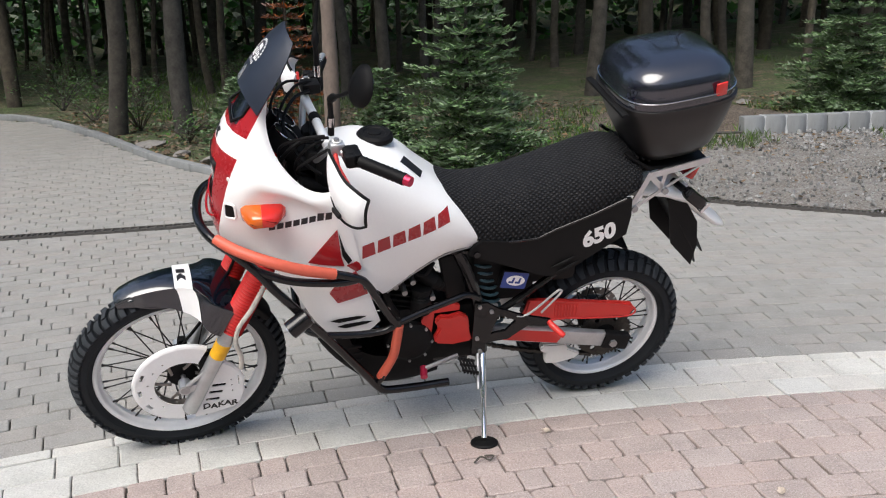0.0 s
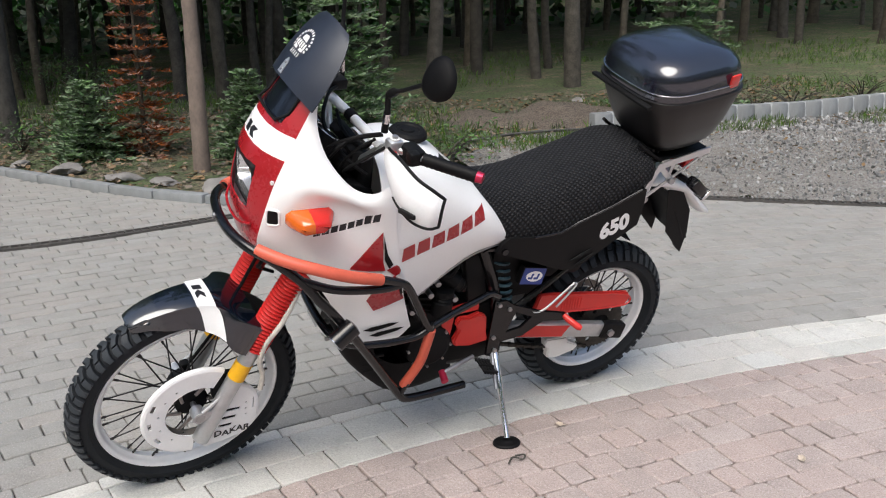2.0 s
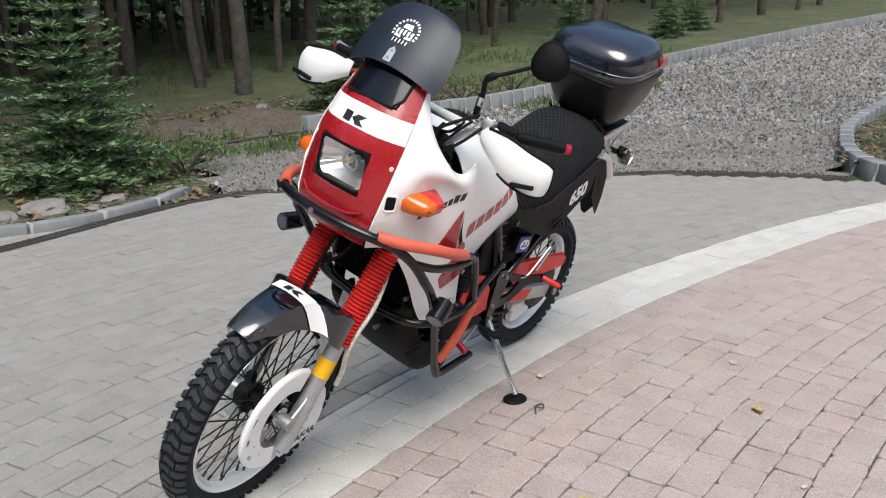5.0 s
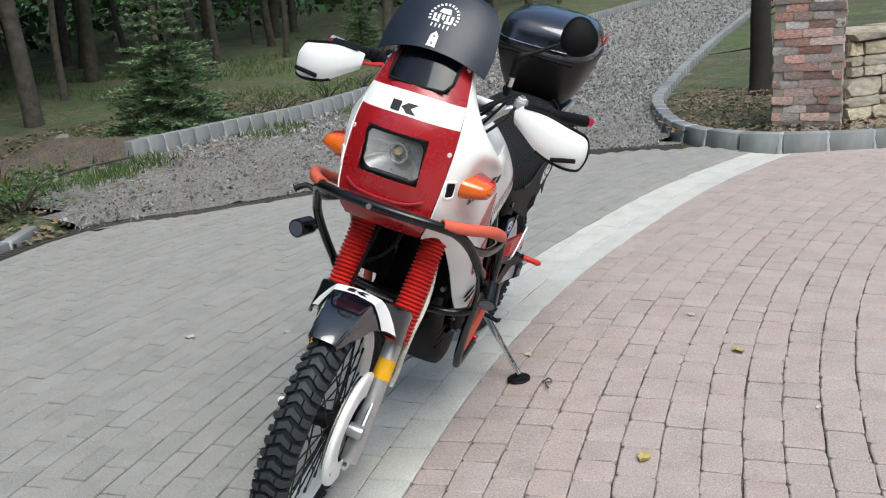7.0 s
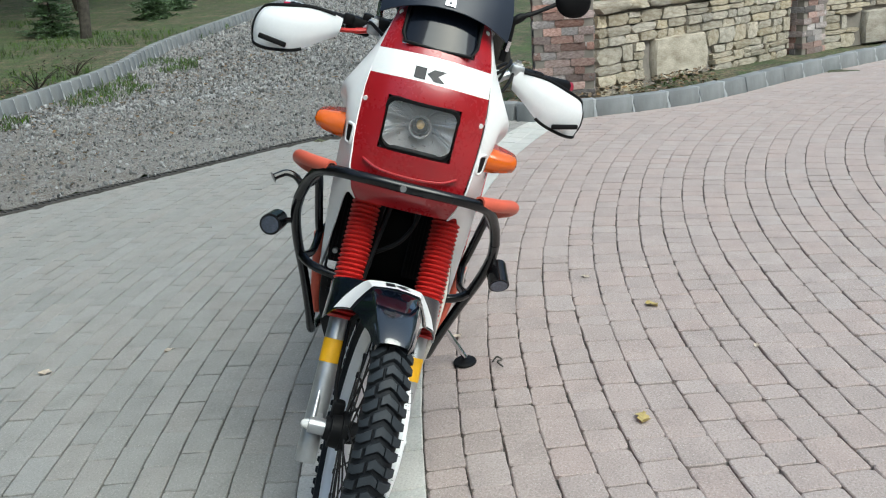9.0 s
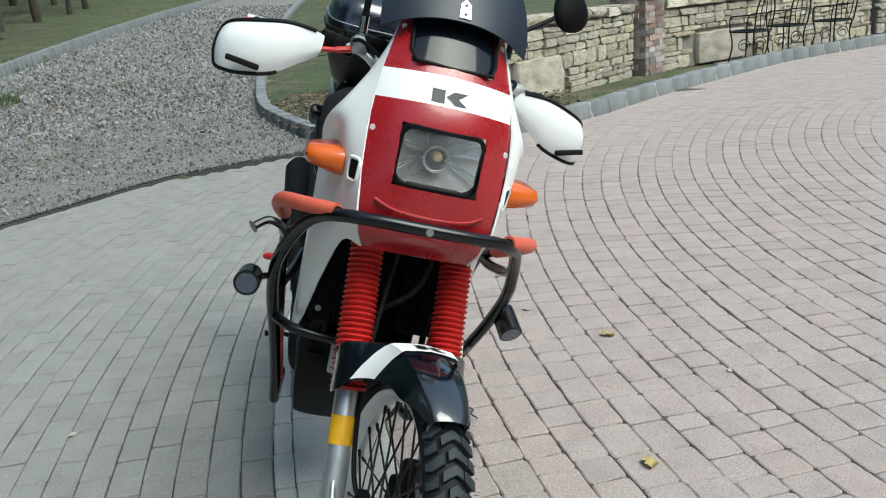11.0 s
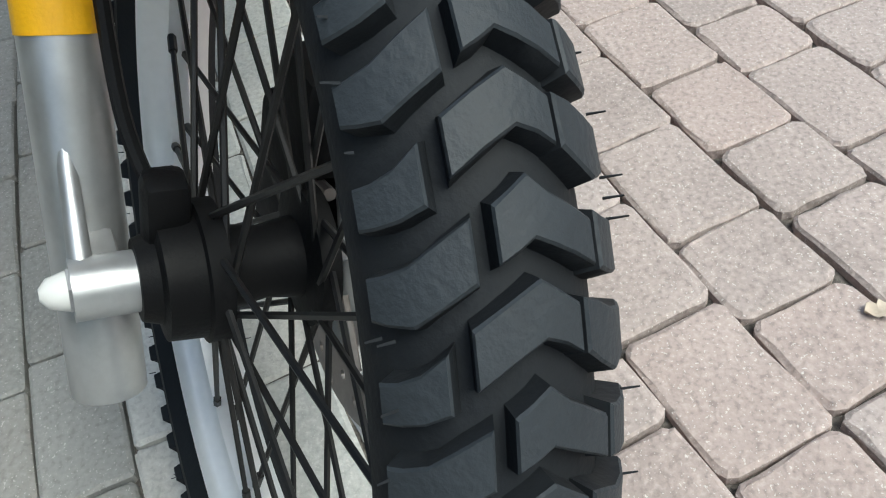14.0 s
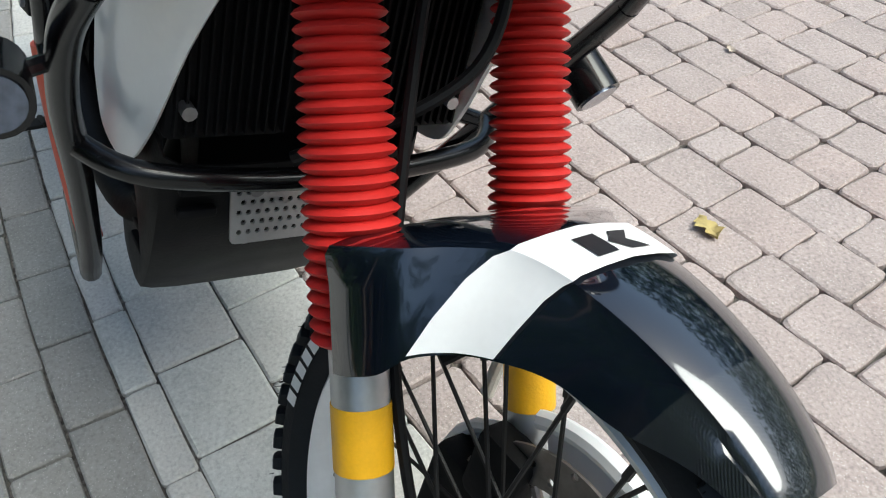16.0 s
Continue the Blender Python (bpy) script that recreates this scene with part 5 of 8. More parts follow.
for v in bm.verts:
    v.co = Vector((1.457 - v.co.x * 1.05, 0.1052, 0.212 + v.co.y + 0.004 * math.sin(v.co.x * 110)))
part("lettering", bm, M["ink"], fork, flat=True)

# ---- front mudguard ----
# along the guard: angle round the axle, radius, half width of the top, half width of the skirt, its depth
FENDER = smooth_path([(63.2, 0.381, 0.035, 0.039, 0.012), (65.5, 0.384, 0.039, 0.048, 0.022), (71, 0.387, 0.044, 0.056, 0.036), (79, 0.388, 0.050, 0.068, 0.058), (88, 0.389, 0.056, 0.079, 0.064), (95, 0.389, 0.061, 0.092, 0.074), (101, 0.387, 0.070, 0.106, 0.082),
                      (106, 0.382, 0.096, 0.126, 0.088), (110, 0.378, 0.126, 0.140, 0.102), (116, 0.374, 0.140, 0.147, 0.107), (120.6, 0.372, 0.142, 0.147, 0.107)], 5) + smooth_path([(121.2, 0.371, 0.070, 0.072, 0.050), (132, 0.370, 0.062, 0.062, 0.030), (142, 0.369, 0.056, 0.056, 0.020), (149, 0.367, 0.050, 0.050, 0.016)], 5)


def fender_at(a, lift=0.0):
    """The guard's cross-section at an angle."""
    r, wt, wb, d = (np.interp(a, [p[0] for p in FENDER], [p[q] for p in FENDER]) for q in (1, 2, 3, 4))
    half = [(wb, d), (wb * 0.7 + wt * 0.3, d * 0.68), (wb * 0.3 + wt * 0.7, d * 0.34), (wt * 1.02, 0.011), (wt * 0.985, 0.004), (wt * 0.88, 0.0005), (wt * 0.45, -0.0035)]
    return [(-y - lift * 0.8, q - lift * 0.7) for y, q in half] + [(0.0, -0.0048 - lift)] + [(y + lift * 0.8, q - lift * 0.7) for y, q in half[::-1]], r


def fender_point(a, j, lift=0.0):
    sec, r = fender_at(a, lift)
    y, q = sec[j]
    return Vector((FW.x + (r - q) * math.cos(radians(a)), y - 0.008, FW.z + (r - q) * math.sin(radians(a))))


weave = mat("carbon_weave", (0.012, 0.014, 0.018), 0.14, vary=0.2, coat=0.9, rough_var=0.04)
_nt = weave.node_tree
_tc, _mp, _ck, _mx = (_nt.nodes.new(k) for k in ("ShaderNodeTexCoord", "ShaderNodeMapping", "ShaderNodeTexWave", "ShaderNodeMix"))
_mp.inputs["Rotation"].default_value = (0.5, 0.4, 0.7)
_ck.inputs["Scale"].default_value = 210.0
_nt.links.new(_tc.outputs["Object"], _mp.inputs[0])
_nt.links.new(_mp.outputs[0], _ck.inputs[0])
_mx.data_type = "RGBA"
_mx.inputs[6].default_value, _mx.inputs[7].default_value = (0.007, 0.008, 0.010, 1), (0.026, 0.031, 0.036, 1)
_nt.links.new(_ck.outputs[1], _mx.inputs[0])
_nt.links.new(_mx.outputs[2], _nt.nodes["Principled BSDF"].inputs["Base Color"])
for _m in (M["navy"], weave, M["box_top"]):      # thick lacquer
    _b = _m.node_tree.nodes["Principled BSDF"]
    _b.inputs["Coat Weight"].default_value, _b.inputs["Coat IOR"].default_value, _b.inputs["Coat Roughness"].default_value = 1.0, 1.68, 0.05
bm = B()
angles = sorted(set([round(p[0], 2) for p in FENDER]) | {77.0})
angles = [a for a in angles if a < 121]
grid(bm, [[fender_point(a, j) for j in range(15)] for a in angles], mats=lambda i, j: 1 if angles[i] < 77 else 0)
thicken(bm, 0.0035)
fender = part("front_mudguard", bm, [M["navy"], weave], bike, "glossy dark mudguard with a carbon-weave tip", 40)
fender.matrix_basis = STEER
bm = B()
rows = []
for a in np.linspace(121.2, 149, 14):
    r, w = np.interp(a, [121.2, 149], [0.370, 0.367]), np.interp(a, [121.2, 149], [0.068, 0.050])
    d = np.interp(a, [121.2, 149], [0.040, 0.022])
    sec = [(-w, d), (-w, d * 0.5), (-0.96 * w, 0.006), (-0.82 * w, 0.001), (-0.4 * w, -0.003), (0.0, -0.004)]
    sec += [(-y, q) for y, q in sec[-2::-1]]
    rows.append([Vector((FW.x + (r - q) * math.cos(radians(a)), y - 0.008, FW.z + (r - q) * math.sin(radians(a)))) for y, q in sec])
grid(bm, rows)
part("rear_flap", bm, M["black_plastic"], fender, "black rear end of the mudguard", 40)
# white band with a black mark across the mudguard, running back towards its lower edges
bm = B()
rows = []
for t in np.linspace(0, 1, 8):
    row = []
    for j in range(15):
        e = max(0.0, abs(j - 7) - 3) / 4
        row.append(fender_point((92.5 + 3.0 * e) + (8.0 + 2.5 * e) * t, j, 0.0042))
    rows.append(row)
grid(bm, rows)
band = part("white_band", bm, M["white_print"], fender, "white sticker band", 40)
tree = surface_of([band])


def arrow_mark(s):
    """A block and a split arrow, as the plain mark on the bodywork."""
    return [[(-1.25 * s, -0.5 * s), (-0.35 * s, -0.5 * s), (-0.35 * s, 0.5 * s), (-1.25 * s, 0.5 * s)],
            [(-0.28 * s, 0.02 * s), (0.25 * s, 0.5 * s), (1.25 * s, 0.5 * s), (0.62 * s, 0.0), (1.25 * s, -0.5 * s), (0.35 * s, -0.5 * s), (0.05 * s, -0.2 * s)]]


bm = decal(B(), arrow_mark(0.025), tree, lambda a, b: (1.524 + b * 1.1, -0.004 + a, 0.95), (0, 0, -1), 0.001, 2)
part("mark", bm, M["ink"], fender, flat=True)
# stays under the guard
for q in (-1, 1):
    part("guard_stay", tube(B(), [(1.475, 0.085 * q, 0.600), (1.492, 0.070 * q, 0.628), (1.50, 0.05 * q, 0.69)], 0.006, 8), M["black_plastic"], fender)

# ---- red front cowl ----
def lerp_rows(keys, z):
    for (z0, *a), (z1, *b) in zip(keys, keys[1:]):
        if z <= z1:
            t = (z - z0) / (z1 - z0)
            return [p + (q - p) * t for p, q in zip(a, b)]
    return list(keys[-1][1:])


COWL = [(0.872, 1.372, 1.360, 0.118), (0.90, 1.398, 1.376, 0.132), (0.94, 1.408, 1.380, 0.142), (1.00, 1.410, 1.372, 0.150), (1.07, 1.405, 1.353, 0.154), (1.15, 1.388, 1.325, 0.154),
        (1.23, 1.345, 1.289, 0.146), (1.30, 1.300, 1.245, 0.130), (1.355, 1.262, 1.212, 0.116), (1.38, 1.244, 1.198, 0.112)]
zs = [0.872, 0.90, 0.94, 0.97, 1.022, 1.05, 1.09, 1.12, 1.150, 1.165, 1.185, 1.205, 1.222, 1.245, 1.262, 1.29, 1.32, 1.35, 1.38]
rows = []
for z in zs:
    xc, xb, b = lerp_rows(COWL, z)
    ys = [-b, -(b + 0.092) / 2 if b > 0.1 else -b * 0.97, -0.092, -0.05, 0, 0.05, 0.092, (b + 0.092) / 2, b]
    rows.append([Vector((xc + (xb - xc) * (abs(y) / b) ** 2.6, y, z + 0.012 * (1 - (abs(y) / b) ** 2) * (1 if z > 1.16 else 0))) for y in ys])
bm = B()
grid(bm, rows, skip=lambda i, j: (2 <= j <= 5) and (4 <= i <= 7 or 14 <= i), mats=lambda i, j: 1 if 10 <= i <= 12 else 0)
# the recess lip round the lamp
thicken(bm, 0.004)
bmesh.ops.bevel(bm, geom=[e for e in bm.edges if e.is_boundary], offset=0.001, segments=1, affect="EDGES")
cowl = part("front_cowl", bm, [M["red"], M["white"]], bike, "red front cowl with a white band", 42)
tree = surface_of([cowl])
bm = decal(B(), arrow_mark(0.031), tree, lambda a, b: (1.6, -0.004 + a, 1.216 + b * 0.85), (-1, 0, 0), 0.0015, 2)
part("mark", bm, M["ink"], cowl, flat=True)
# chin rib
bm = tube(B(), smooth_path([(1.392, -0.118, 0.985), (1.412, -0.075, 0.972), (1.419, 0, 0.968), (1.412, 0.075, 0.972), (1.392, 0.118, 0.985)]), 0.0038, 8)
part("chin_rib", bm, M["red"], cowl)
for y, z, x in ((0.143, 1.122, 1.338), (-0.143, 1.122, 1.338), (0.108, 1.335, 1.232), (-0.108, 1.335, 1.232)):
    bm = B()
    tube(bm, [(x - 0.004, y, z), (x + 0.006, y * 1.03, z)], [0.0075, 0.006], 12)
    part("cowl_screw", bm, M["cap_white"], cowl)
bm = B()
rws = []
for z in np.linspace(1.262, 1.385, 6):
    xc, xb, b = lerp_rows(COWL, min(z, 1.38))
    rws.append([Vector((xc - 0.010 + (xb - xc) * (abs(y) / b) ** 2.6, y, z + 0.010)) for y in np.linspace(-0.095, 0.095, 9)])
grid(bm, rws)
thicken(bm, 0.003)
part("windscreen", bm, M["smoked"], bike, "dark smoked windscreen")
bm = tube(B(), [(lerp_rows(COWL, z)[0] - 0.004 - (0.02 if abs(y) > 0.09 else 0), y, z + 0.01) for y, z in ((-0.093, 1.372), (-0.094, 1.285), (-0.082, 1.266), (0, 1.262), (0.082, 1.266), (0.094, 1.285), (0.093, 1.372))], 0.0045, 8)
part("screen_seal", bm, M["black_plastic"], bike)

# ---- dark visor over the screen ----
bm = B()
vis = []
for xc, zc, xe, ze, w in ((1.290, 1.372, 1.246, 1.326, 0.164), (1.252, 1.425, 1.212, 1.382, 0.166), (1.205, 1.480, 1.172, 1.444, 0.154), (1.165, 1.515, 1.145, 1.488, 0.128), (1.145, 1.528, 1.132, 1.508, 0.097)):
    vis.append([Vector((xc + (xe - xc) * (abs(t) ** 2.2), t * w, zc + (ze - zc) * (abs(t) ** 2.2))) for t in np.linspace(-1, 1, 9)])
grid(bm, refine(vis, 4, 3))
thicken(bm, 0.004)
visor = part("visor", bm, M["visor"], bike, "dark blue plastic screen visor with a pale print")
tree = surface_of([visor])
down = Vector((-0.62, 0, -0.78))
def on_visor(a, b):
    return Vector((1.222 + 0.25 * 0.62, 0.004, 1.452 + 0.25 * 0.78)) + Vector((0, -a, 0)) + Vector((-0.78, 0, 0.62)) * b
loops = []
for k in range(15):           # ring of small strokes round the print
    a = radians(-20 + 220 * k / 14)
    loops.append([(0.040 * math.cos(a) + u * -math.sin(a) + v * math.cos(a), 0.040 * math.sin(a) + u * math.cos(a) + v * math.sin(a)) for u, v in ((-0.003, -0.004), (0.003, -0.004), (0.003, 0.004), (-0.003, 0.004))])
loops += [[(x + 0.004 * c, -0.004 + 0.010 * s_) for c, s_ in ((-1, -1), (1, -0.6), (1.2, 0.8), (-0.8, 1))] for x in (-0.026, -0.013, 0.0, 0.013, 0.026)]
loops += [[(x - 0.002, -0.038), (x + 0.002, -0.038), (x + 0.002, -0.026), (x - 0.002, -0.026)] for x in (-0.024, -0.012, 0.0, 0.012, 0.024)]
loops += [[(-0.018, 0.008), (0.018, 0.010), (0.014, 0.024), (-0.012, 0.026)], [(-0.03, -0.02), (-0.006, -0.022), (-0.008, -0.014), (-0.028, -0.012)], [(0.006, -0.022), (0.03, -0.02), (0.028, -0.012), (0.008, -0.014)]]
part("print", decal(B(), loops, tree, on_visor, down, 0.0012, 1), M["white_print"], visor, "white round print of plain strokes", flat=True)
bm = decal(B(), [[(x, y - 0.075) for x, y in ((-0.013, -0.022), (0.013, -0.022), (0.011, 0.012), (0.0, 0.024), (-0.011, 0.012))]], tree, on_visor, down, 0.003, 2)
thicken(bm, 0.002)
part("bracket_plate", bm, M["alu"], visor)
for q in (-0.012, 0.010):
    o = on_visor(0, -0.075 + q)
    hit = tree.ray_cast(o, down, 1.0)[0]
    part("bracket_screw", rod(B(), hit, hit - down * 0.006, 0.004, 10), M["steel"], visor)

# ---- headlamp ----
lamp = group_part("headlamp", bike, "rectangular glass headlamp in a black frame")
bm = B()
plate(bm, [rounded(0.186, 0.132, 0.026), rounded(0.170, 0.116, 0.021)], 0.020, lambda a, b, z: Vector((1.380 + z - 0.02 * abs(a / 0.09) ** 2, a, 1.086 + b - 0.22 * (z - 0.01))))
part("frame", bm, M["black_plastic"], lamp, "black lamp surround")
bm = B()
lensr = []
for v in np.linspace(-1, 1, 13):
    lensr.append([Vector((1.392 - 0.014 * (u * u) - 0.006 * v * v + 0.0010 * math.cos(u * 62), 0.0855 * u, 1.086 + 0.0585 * v)) for u in np.linspace(-1, 1, 61)])
grid(bm, lensr)
glass = bpy.data.materials.new("lamp_glass")
glass.use_nodes = True
g = glass.node_tree.nodes["Principled BSDF"]
g.inputs["Base Color"].default_value = (0.9, 0.93, 0.95, 1)
g.inputs["Roughness"].default_value = 0.07
g.inputs["Alpha"].default_value = 0.10
g.inputs["Specular IOR Level"].default_value = 0.8
ob = part("lens", bm, glass, lamp, "ribbed clear lamp glass")
ob.visible_shadow = False
bm = B()
bowl = []
for t in np.linspace(0, 1, 14):
    row = []
    for q in range(160):
        a = 2 * math.pi * q / 160
        flute = 0.0016 * math.cos(a * 40) * min(1, t * 2) * (1 if math.sin(a) > -0.35 else 0.2)
        row.append(Vector((1.376 - 0.070 * (1 - t * t) + flute, t * 0.088 * (abs(math.cos(a)) ** 0.5) * (1 if math.cos(a) > 0 else -1), 1.086 + t * 0.061 * (abs(math.sin(a)) ** 0.5) * (1 if math.sin(a) > 0 else -1))))
    bowl.append(row)
grid(bm, bowl, closed=True)
bmesh.ops.recalc_face_normals(bm, faces=bm.faces)
part("reflector", bm, mat("lamp_reflector", (0.88, 0.89, 0.90), 0.27, metal=1.0, vary=0.04, rough_var=0.05, scale=60), lamp)
part("bulb_ring", tube(B(), [(1.345, 0.026 * math.cos(a), 1.084 + 0.026 * math.sin(a)) for a in np.linspace(0, 2 * math.pi, 28, endpoint=False)], 0.003, 8, closed=True), M["steel"], lamp, "dull metal ring")
part("bulb", lathe(B(), [(0.0, 0.0), (0.008, -0.003), (0.011, -0.012), (0.011, -0.04)], 16, (1.366, 0, 1.090), "X"), mat("amber_bulb", (0.45, 0.30, 0.12), 0.2, vary=0.1, coat=0.5), lamp, "gold tinted bulb")
part("bulb_shield", tube(B(), [(1.31, 0, 1.086), (1.335, 0, 1.086), (1.337, 0, 1.086)], [0.022, 0.022, 0.014], 16), M["black_dull"], lamp)

# ---- white fairing sides ----
side = [
    [(1.212, 0.116, 1.352), (1.262, 0.137, 1.272), (1.312, 0.153, 1.180), (1.345, 0.157, 1.100), (1.372, 0.152, 1.000), (1.380, 0.144, 0.935), (1.352, 0.120, 0.868)],
    [(1.222, 0.135, 1.290), (1.250, 0.162, 1.225), (1.278, 0.186, 1.150), (1.302, 0.190, 1.085), (1.315, 0.176, 1.000), (1.306, 0.166, 0.920), (1.272, 0.150, 0.855)],
    [(1.212, 0.160, 1.222), (1.225, 0.190, 1.180), (1.232, 0.216, 1.125), (1.240, 0.196, 1.080), (1.238, 0.192, 0.985), (1.220, 0.184, 0.880), (1.182, 0.168, 0.745)],
    [(1.178, 0.185, 1.158), (1.172, 0.208, 1.135), (1.165, 0.228, 1.100), (1.165, 0.203, 1.064), (1.158, 0.202, 0.960), (1.140, 0.198, 0.820), (1.112, 0.186, 0.610)],
    [(1.125, 0.200, 1.104), (1.118, 0.216, 1.092), (1.110, 0.228, 1.070), (1.104, 0.206, 1.036), (1.092, 0.208, 0.920), (1.072, 0.206, 0.770), (1.058, 0.196, 0.548)],
    [(1.066, 0.205, 1.086), (1.058, 0.216, 1.076), (1.050, 0.222, 1.052), (1.040, 0.215, 0.990), (1.020, 0.210, 0.880), (1.000, 0.205, 0.730), (0.955, 0.196, 0.536)],
    [(1.012, 0.200, 1.110), (1.005, 0.210, 1.080), (1.000, 0.214, 1.040), (0.990, 0.210, 0.970), (0.965, 0.206, 0.850), (0.935, 0.200, 0.715), (0.893, 0.192, 0.580)],
]
fair = []
for s in (1, -1):
    bm = B()
    grid(bm, refine([[Vector((x, y * s, z)) for x, y, z in col] for col in side], 5, 5))
    thicken(bm, -0.004 * s)
    fair.append(part("fairing_side", bm, M["white"], bike, "white fairing side panel", 50))
tree_l = surface_of([fair[0]])


def side_drop(x, z):
    return (x, 0.5, z)


LEFT = (0, -1, 0)
# maker's wordmark as a row of plain slanted bars
loops = []
xs = np.linspace(1.236, 1.044, 9)
for k in range(8):
    x0, x1 = xs[k], xs[k + 1] + 0.005
    z0 = 0.966 + (1.236 - x0) * 0.205
    h = 0.031 if k in (0, 6, 7) else 0.023
    loops.append([(x0, z0), (x1, z0 + (x0 - x1) * 0.205), (x1 - 0.002, z0 + (x0 - x1) * 0.205 + h * 0.9), (x0 - 0.002, z0 + h * 0.9)])
part("wordmark", decal(B(), loops, tree_l, side_drop, LEFT, 0.0012, 2), M["ink"], fair[0], "black wordmark drawn as plain bars", flat=True)
# red flashes, and dark decals for the shade in the fairing's gaps
for loop in ([(1.033, 0.965), (1.124, 0.847), (1.075, 0.836), (1.012, 0.826), (1.022, 0.86)], [(1.005, 0.826), (0.962, 0.842), (0.948, 0.812), (0.975, 0.80)], [(1.061, 0.722), (1.035, 0.680), (0.935, 0.706), (0.952, 0.745), (0.975, 0.80), (1.029, 0.774)]):
    bm = decal(B(), [loop], tree_l, side_drop, LEFT, 0.004, 3)
    thicken(bm, 0.003)
    part("red_flash", bm, M["red"], fair[0], "red painted flash")
bm = decal(B(), [[(1.030, 0.955), (1.018, 0.866), (1.000, 0.832), (0.988, 0.846), (1.010, 0.885)], [(0.972, 0.790), (0.945, 0.712), (0.925, 0.722), (0.948, 0.775)]], tree_l, side_drop, LEFT, 0.0050, 2)
part("air_gap", bm, M["black_dull"], fair[0], flat=True)
# vents without openings: the shade in their slots is a dark decal
for x0, z0 in ((1.062, 0.604), (1.040, 0.579)):
    bm = decal(B(), [[(x0, z0), (x0 - 0.03, z0 - 0.009), (x0 - 0.10, z0 + 0.000), (x0 - 0.122, z0 + 0.008), (x0 - 0.09, z0 + 0.013), (x0 - 0.03, z0 + 0.009)]], tree_l, side_drop, LEFT, 0.003, 3)
    part("vent_slot", bm, M["black_dull"], fair[0])
for s in (1, -1):        # square duct beside the cowl, the shade of its hole a dark decal
    tree_s = surface_of([fair[0 if s > 0 else 1]])
    way = Vector((-0.62, -0.78 * s, 0))
    across = Vector((-way.y, way.x, 0)) * s
    mid = Vector((1.342, 0.167 * s, 1.028)) - way * 0.3
    at = lambda a, b: mid + across * a + Vector((0, 0, b))
    bm = decal(B(), [rounded(0.030, 0.042, 0.006)], tree_s, at, way, 0.0012, 2)
    part("duct", bm, M["black_dull"], fair[0 if s > 0 else 1])
    rim = [tree_s.ray_cast(at(a, b), way, 1.0)[0] for a, b in rounded(0.036, 0.048, 0.009)]
    part("duct_rim", tube(B(), [p for p in rim if p is not None], 0.0042, 8, closed=True), M["white"], fair[0 if s > 0 else 1])

# ---- indicators at the front ----
for s in (1, -1):
    ind = group_part("front_indicator", bike, "orange and red front indicator")
    def shell(x0, x1, n=4):
        """A slice of the tapered, faceted lens between two lengths along the bike."""
        rws = []
        for y, xa, xb, za, zb in ((0.186, 1.180, 1.314, 1.004, 1.060), (0.212, 1.184, 1.310, 1.006, 1.058), (0.244, 1.200, 1.298, 1.011, 1.054), (0.260, 1.208, 1.292, 1.015, 1.050), (0.266, 1.218, 1.282, 1.021, 1.045)):
            fx = lambda x: xa + (xb - xa) * (x - 1.172) / 0.150
            a, b = fx(x0), fx(x1)
            ca = 0.014 if x0 < 1.2 else 0.0
            cb = 0.014 if x1 > 1.3 else 0.0
            rws.append([Vector((x, s * y, z + 0.04 * (1.25 - x))) for x, z in ((a, za + ca), (a + ca, za), (b - cb, za), (b, za + cb), (b, zb - cb), (b - cb, zb), (a + ca, zb), (a, zb - ca))])
        bm = B()
        V = grid(bm, rws, closed=True)
        bm.faces.new(V[0])
        bm.faces.new(V[-1][::-1])
        bmesh.ops.remove_doubles(bm, verts=bm.verts[:], dist=0.0002)
        bmesh.ops.recalc_face_normals(bm, faces=bm.faces)
        return bm
    part("amber_lens", shell(1.256, 1.322), M["amber"], ind, "amber ribbed lens", 70)
    part("red_housing", shell(1.172, 1.2555), M["red_lens"], ind, "red rear lens", 70)

# ---- tank ----
tank_cols = [
    [(1.030, 0, 1.160), (1.030, 0.08, 1.155), (1.030, 0.145, 1.120), (1.032, 0.195, 1.050), (1.022, 0.208, 0.950), (0.990, 0.205, 0.830), (0.945, 0.200, 0.745)],
    [(0.925, 0, 1.172), (0.925, 0.08, 1.166), (0.925, 0.145, 1.125), (0.930, 0.196, 1.040), (0.925, 0.203, 0.920), (0.912, 0.192, 0.780), (0.895, 0.180, 0.690)],
    [(0.816, 0, 1.128), (0.816, 0.07, 1.124), (0.816, 0.135, 1.088), (0.820, 0.188, 1.010), (0.812, 0.195, 0.900), (0.828, 0.175, 0.770), (0.866, 0.163, 0.672)],
    [(0.741, 0, 1.068), (0.741, 0.06, 1.064), (0.735, 0.12, 1.036), (0.722, 0.170, 0.975), (0.708, 0.182, 0.890), (0.728, 0.168, 0.808), (0.763, 0.157, 0.748)],
    [(0.672, 0, 1.008), (0.668, 0.06, 1.006), (0.656, 0.105, 0.985), (0.632, 0.148, 0.938), (0.620, 0.164, 0.878), (0.642, 0.160, 0.828), (0.670, 0.153, 0.800)],
    [(0.655, 0, 0.980), (0.636, 0.05, 0.975), (0.615, 0.09, 0.950), (0.583, 0.132, 0.900), (0.560, 0.145, 0.858), (0.556, 0.146, 0.835), (0.566, 0.142, 0.815)],
]
bm = B()
fine = refine([[Vector(p) for p in c] for c in tank_cols], 5, 5)
rows = [[Vector((p.x, -p.y, p.z)) for p in r[:0:-1]] + r for r in fine]
grid(bm, rows)
thicken(bm, 0.004)
